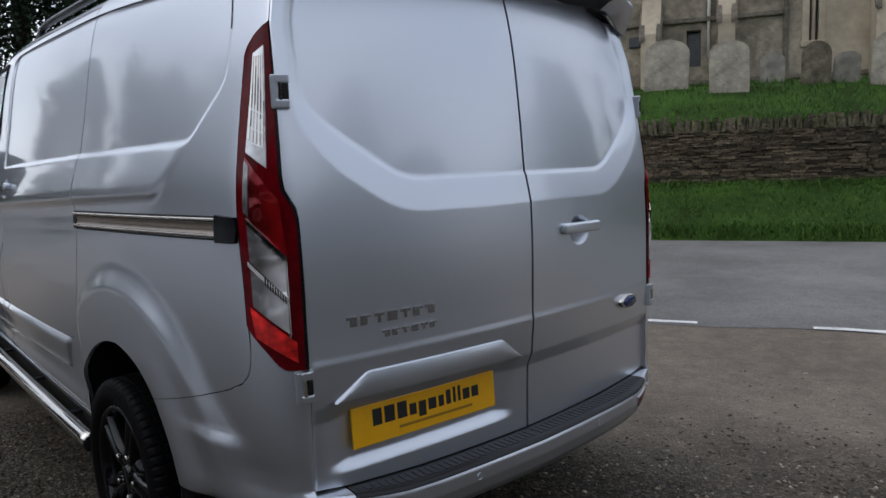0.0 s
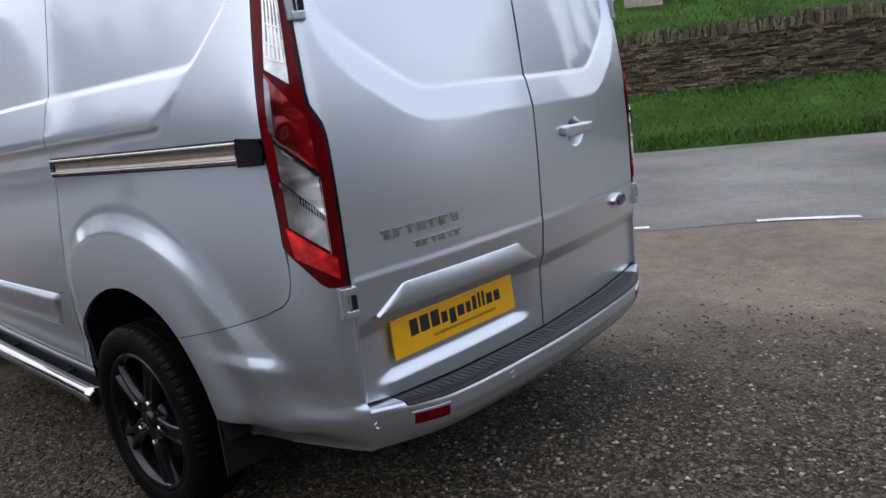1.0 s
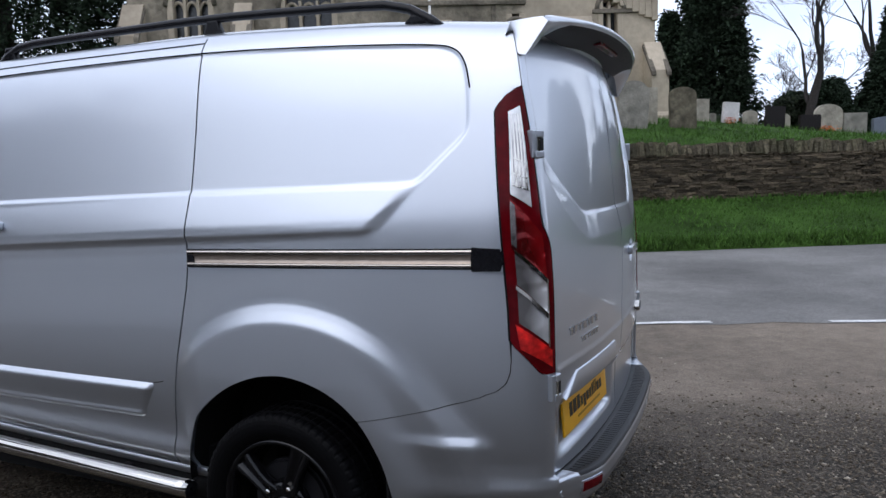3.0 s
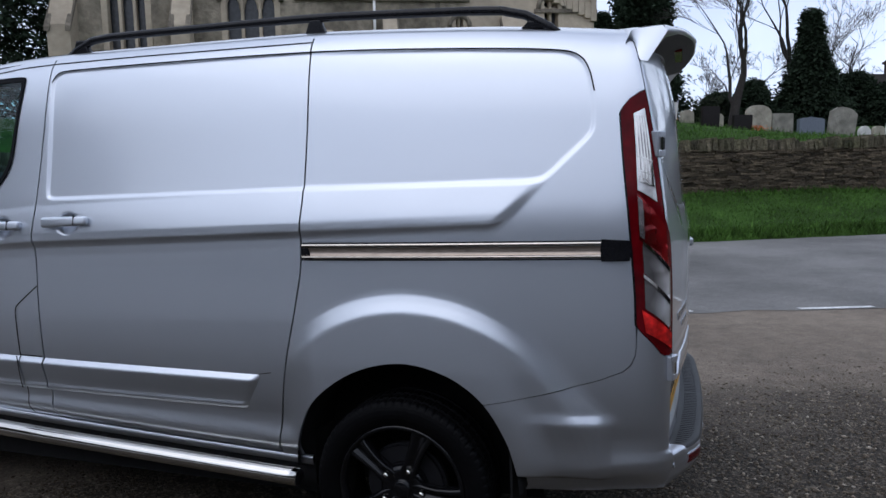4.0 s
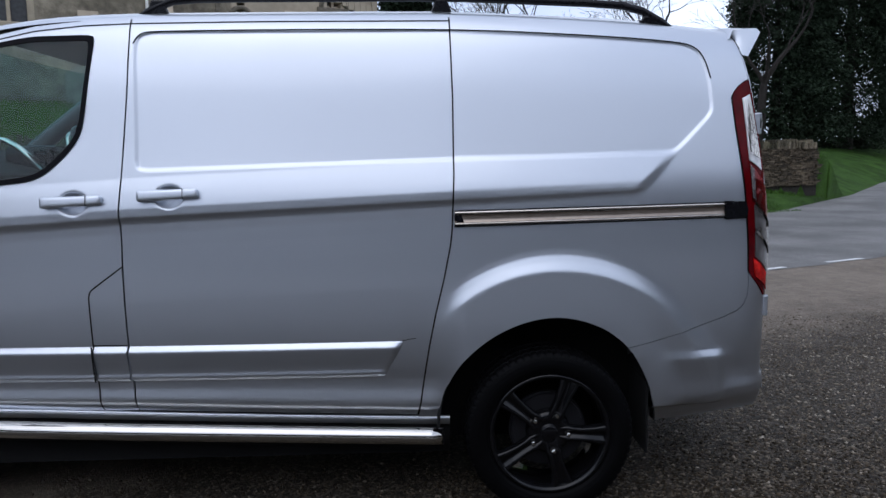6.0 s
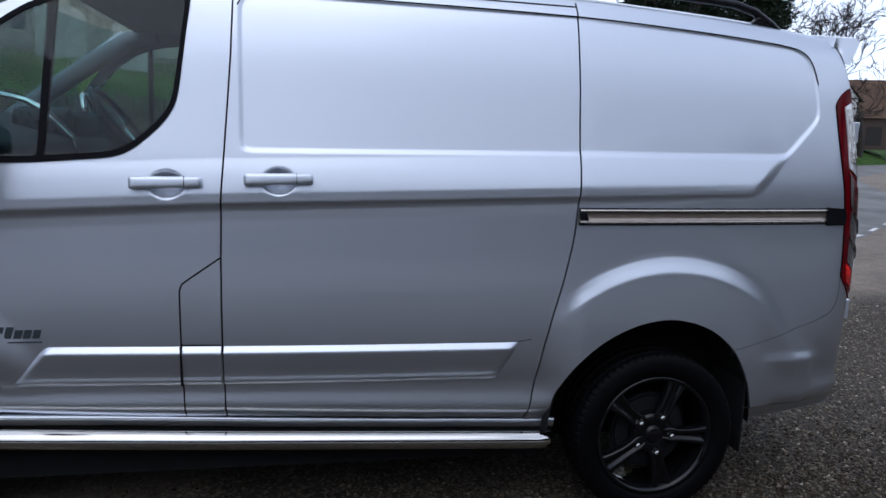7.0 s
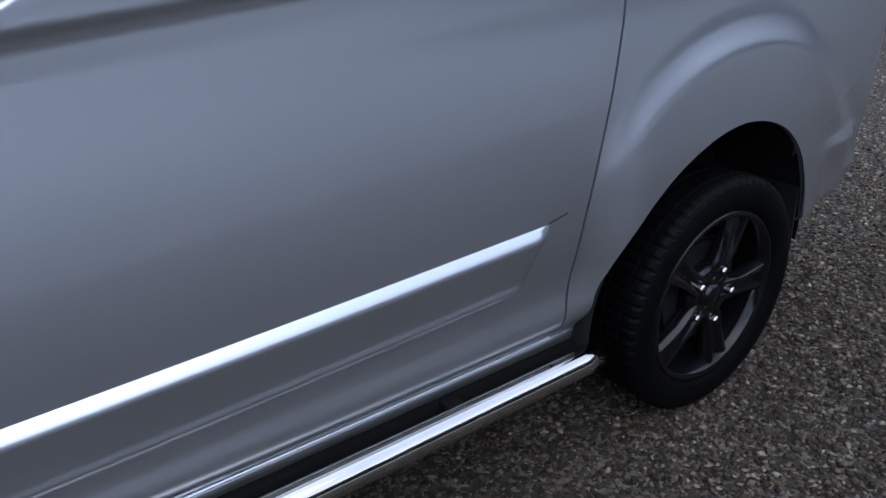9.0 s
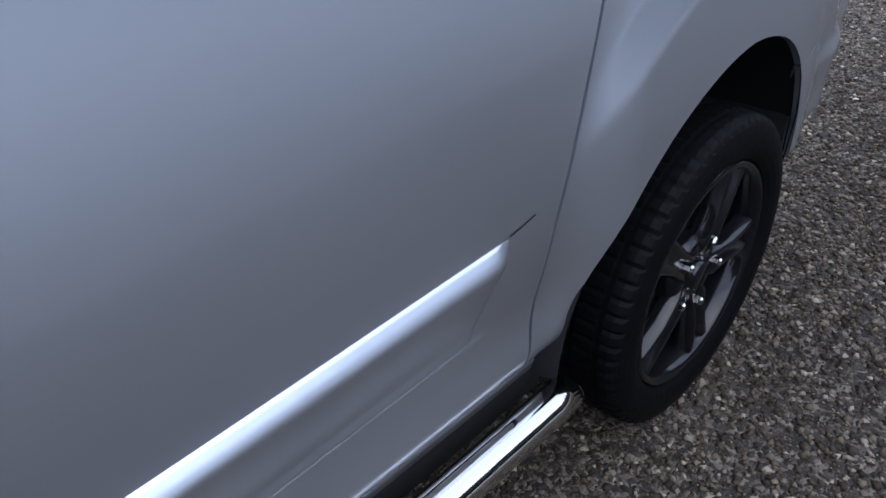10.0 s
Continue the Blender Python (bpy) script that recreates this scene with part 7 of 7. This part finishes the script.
for y in (0.40, -0.20, -0.58):
    seat = part("cab_seat", smoothed(box(-2.25, -1.75, y - 0.24, y + 0.24, 0.80, 0.98, 0.06, 4)), CLOTH, van, "dark cloth cab seat")
    part("seat_back", smoothed(box(-1.86, -1.72, y - 0.23, y + 0.23, 0.92, 1.50, 0.06, 4)), CLOTH, seat)
    part("head_restraint", smoothed(box(-1.83, -1.74, y - 0.13, y + 0.13, 1.52, 1.72, 0.04, 4)), CLOTH, seat)
    part("seat_base", box(-2.2, -1.8, y - 0.2, y + 0.2, 0.55, 0.82), CABIN, seat)

# ---- nose ----
for sg in (-1, 1):
    mirror = sg > 0
    arch = arch_line(-2.93, -3.34, -2.5)
    g = coons([(-3.62, 0.42), (-3.345, 0.40)] + arch + [(-2.566, 0.44)], [(-3.62, 1.02), (-3.2, 1.16), (-2.9, 1.25), (-2.637, 1.34)],
              [(-3.62, 0.42), (-3.62, 1.02)], [(-2.566, 0.44), (-2.606, 0.9), (-2.637, 1.2), (-2.637, 1.34)], 60, 40)
    panel("front_wing", g, PAINT, van, "", mirror=mirror)
    g = coons([(-2.637, 1.345), (-2.605, 1.345)], [(-2.38, 1.90), (-2.30, 1.945)], [(-2.637, 1.345), (-2.50, 1.72), (-2.38, 1.90)], [(-2.605, 1.345), (-2.43, 1.88), (-2.30, 1.945)], 4, 20)
    if not mirror:
        panel("windscreen_pillar", g, PAINT, van, "", mirror=mirror, rim=0.05)
    else:
        tv, tf = tube([(-3.15, 0.84, 1.36), (-2.80, 0.81, 1.645), (-2.55, 0.79, 1.83), (-2.34, 0.76, 1.955), (-2.2, 0.74, 1.995)], 0.045, 12)
        part("windscreen_pillar", mesh("windscreen_pillar", tv, tf, True), PAINT, van)
    tv, tf = tube([(-3.10, 0.79 * sg, 1.40), (-2.78, 0.76 * sg, 1.645), (-2.53, 0.74 * sg, 1.825), (-2.33, 0.71 * sg, 1.945), (-2.2, 0.69 * sg, 1.985)], 0.05, 12)
    if mirror:
        trim = part("pillar_trim", mesh("pillar_trim", tv, tf, True), CABIN_LIGHT, van, "grey pillar trim")
        tv, tf = tube([(-3.08, 0.76, 1.46), (-2.792, 0.76, 1.668), (-2.593, 0.745, 1.82), (-2.374, 0.72, 1.982)], 0.014, 8)
        part("trim_edge", mesh("trim_edge", tv, tf, True), CABIN_PALE, trim, "pale edge of the pillar trim")
    tri = [(-2.637, 0.875 * sg, 1.345), (-3.16, 0.80 * sg, 1.345), (-2.63, 0.80 * sg, 1.74)]
    tri = tri + [(x, y - 0.006 * sg, z) for x, y, z in tri]
    qg = part("quarter_glass", mesh("quarter_glass", tri, [(0, 1, 2), (5, 4, 3), (0, 3, 4, 1), (1, 4, 5, 2), (2, 5, 3, 0)]), GLASS, van, "small front quarter glass")
    qg.visible_shadow = False
    head = [(-3.80, 0.72 * sg, 0.86), (-3.62, 0.84 * sg, 0.92), (-3.30, 0.885 * sg, 1.05), (-3.35, 0.87 * sg, 1.10), (-3.62, 0.80 * sg, 1.03), (-3.80, 0.66 * sg, 0.94)]
    hv = [Vector(p) for p in head] + [Vector(p) + Vector((0.06, -0.05 * sg, 0)) for p in head]
    hf = [tuple(range(6)), tuple(range(6, 12))[::-1]] + [(i, (i + 1) % 6, 6 + (i + 1) % 6, 6 + i) for i in range(6)]
    part("headlamp", mesh("headlamp", hv, hf), CLEAR_LENS, van, "clear swept-back headlamp")
    mirror_m = smoothed(box(-0.06, 0.08, -0.11, 0.11, -0.17, 0.17, 0.05, 4))
    dm = part("door_mirror", mirror_m, BLACK, van, "black door mirror", pose(-2.58, 1.08 * sg, 1.42))
    part("mirror_arm", box(-0.03, 0.03, -0.14, 0.0, -0.12, -0.07, 0.01) if sg > 0 else box(-0.03, 0.03, 0.0, 0.14, -0.12, -0.07, 0.01), BLACK, dm)
secs = [(-3.12, 0.86, 1.32), (-3.16, 0.855, 1.25), (-3.2, 0.84, 1.18), (-3.45, 0.80, 1.09), (-3.65, 0.74, 1.00), (-3.80, 0.66, 0.90), (-3.88, 0.60, 0.80)]
verts, faces = [], []
for x, w, z in secs:
    for k in range(17):
        q = k / 8 - 1
        verts.append((x, w * q, z - 0.05 * abs(q) ** 3 + 0.02 * (1 - q * q)))
for i in range(len(secs) - 1):
    for k in range(16):
        a = i * 17 + k
        faces.append((a, a + 1, a + 18, a + 17))
part("bonnet", mesh("bonnet", verts, faces, True), PAINT, van, "silver bonnet")
verts, faces = [], []
rows = [(0.28, -3.86, 0.78), (0.42, -3.93, 0.82), (0.62, -3.95, 0.80), (0.80, -3.92, 0.70)]
for z, x, w in rows:
    for k in range(17):
        q = k / 8 - 1
        verts.append((x + 0.32 * abs(q) ** 3, (w + 0.06) * q, z))
for i in range(len(rows) - 1):
    for k in range(16):
        a = i * 17 + k
        faces.append((a, a + 17, a + 18, a + 1))
part("front_bumper", mesh("front_bumper", verts, faces, True), PAINT, van, "silver front bumper")
part("grille", box(-3.93, -3.86, -0.52, 0.52, 0.66, 0.84, 0.02), BLACK, van, "black grille")
part("engine_bay", box(-3.75, -3.0, -0.60, 0.60, 0.3, 0.9), SHADE, van)
verts = []
for z, x, w in ((1.32, -3.46, 0.80), (1.62, -3.06, 0.785), (1.82, -2.78, 0.76), (1.985, -2.48, 0.70)):
    for k in range(13):
        q = k / 6 - 1
        verts.append((x + 0.24 * abs(q) ** 2.2 * (1 if z < 1.9 else 0.3), w * q, z))
faces = [(i * 13 + k, i * 13 + k + 1, (i + 1) * 13 + k + 1, (i + 1) * 13 + k) for i in range(3) for k in range(12)]
ws = part("windscreen", mesh("windscreen", verts, faces, True), GLASS, van, "clear windscreen")
ws.visible_shadow = False
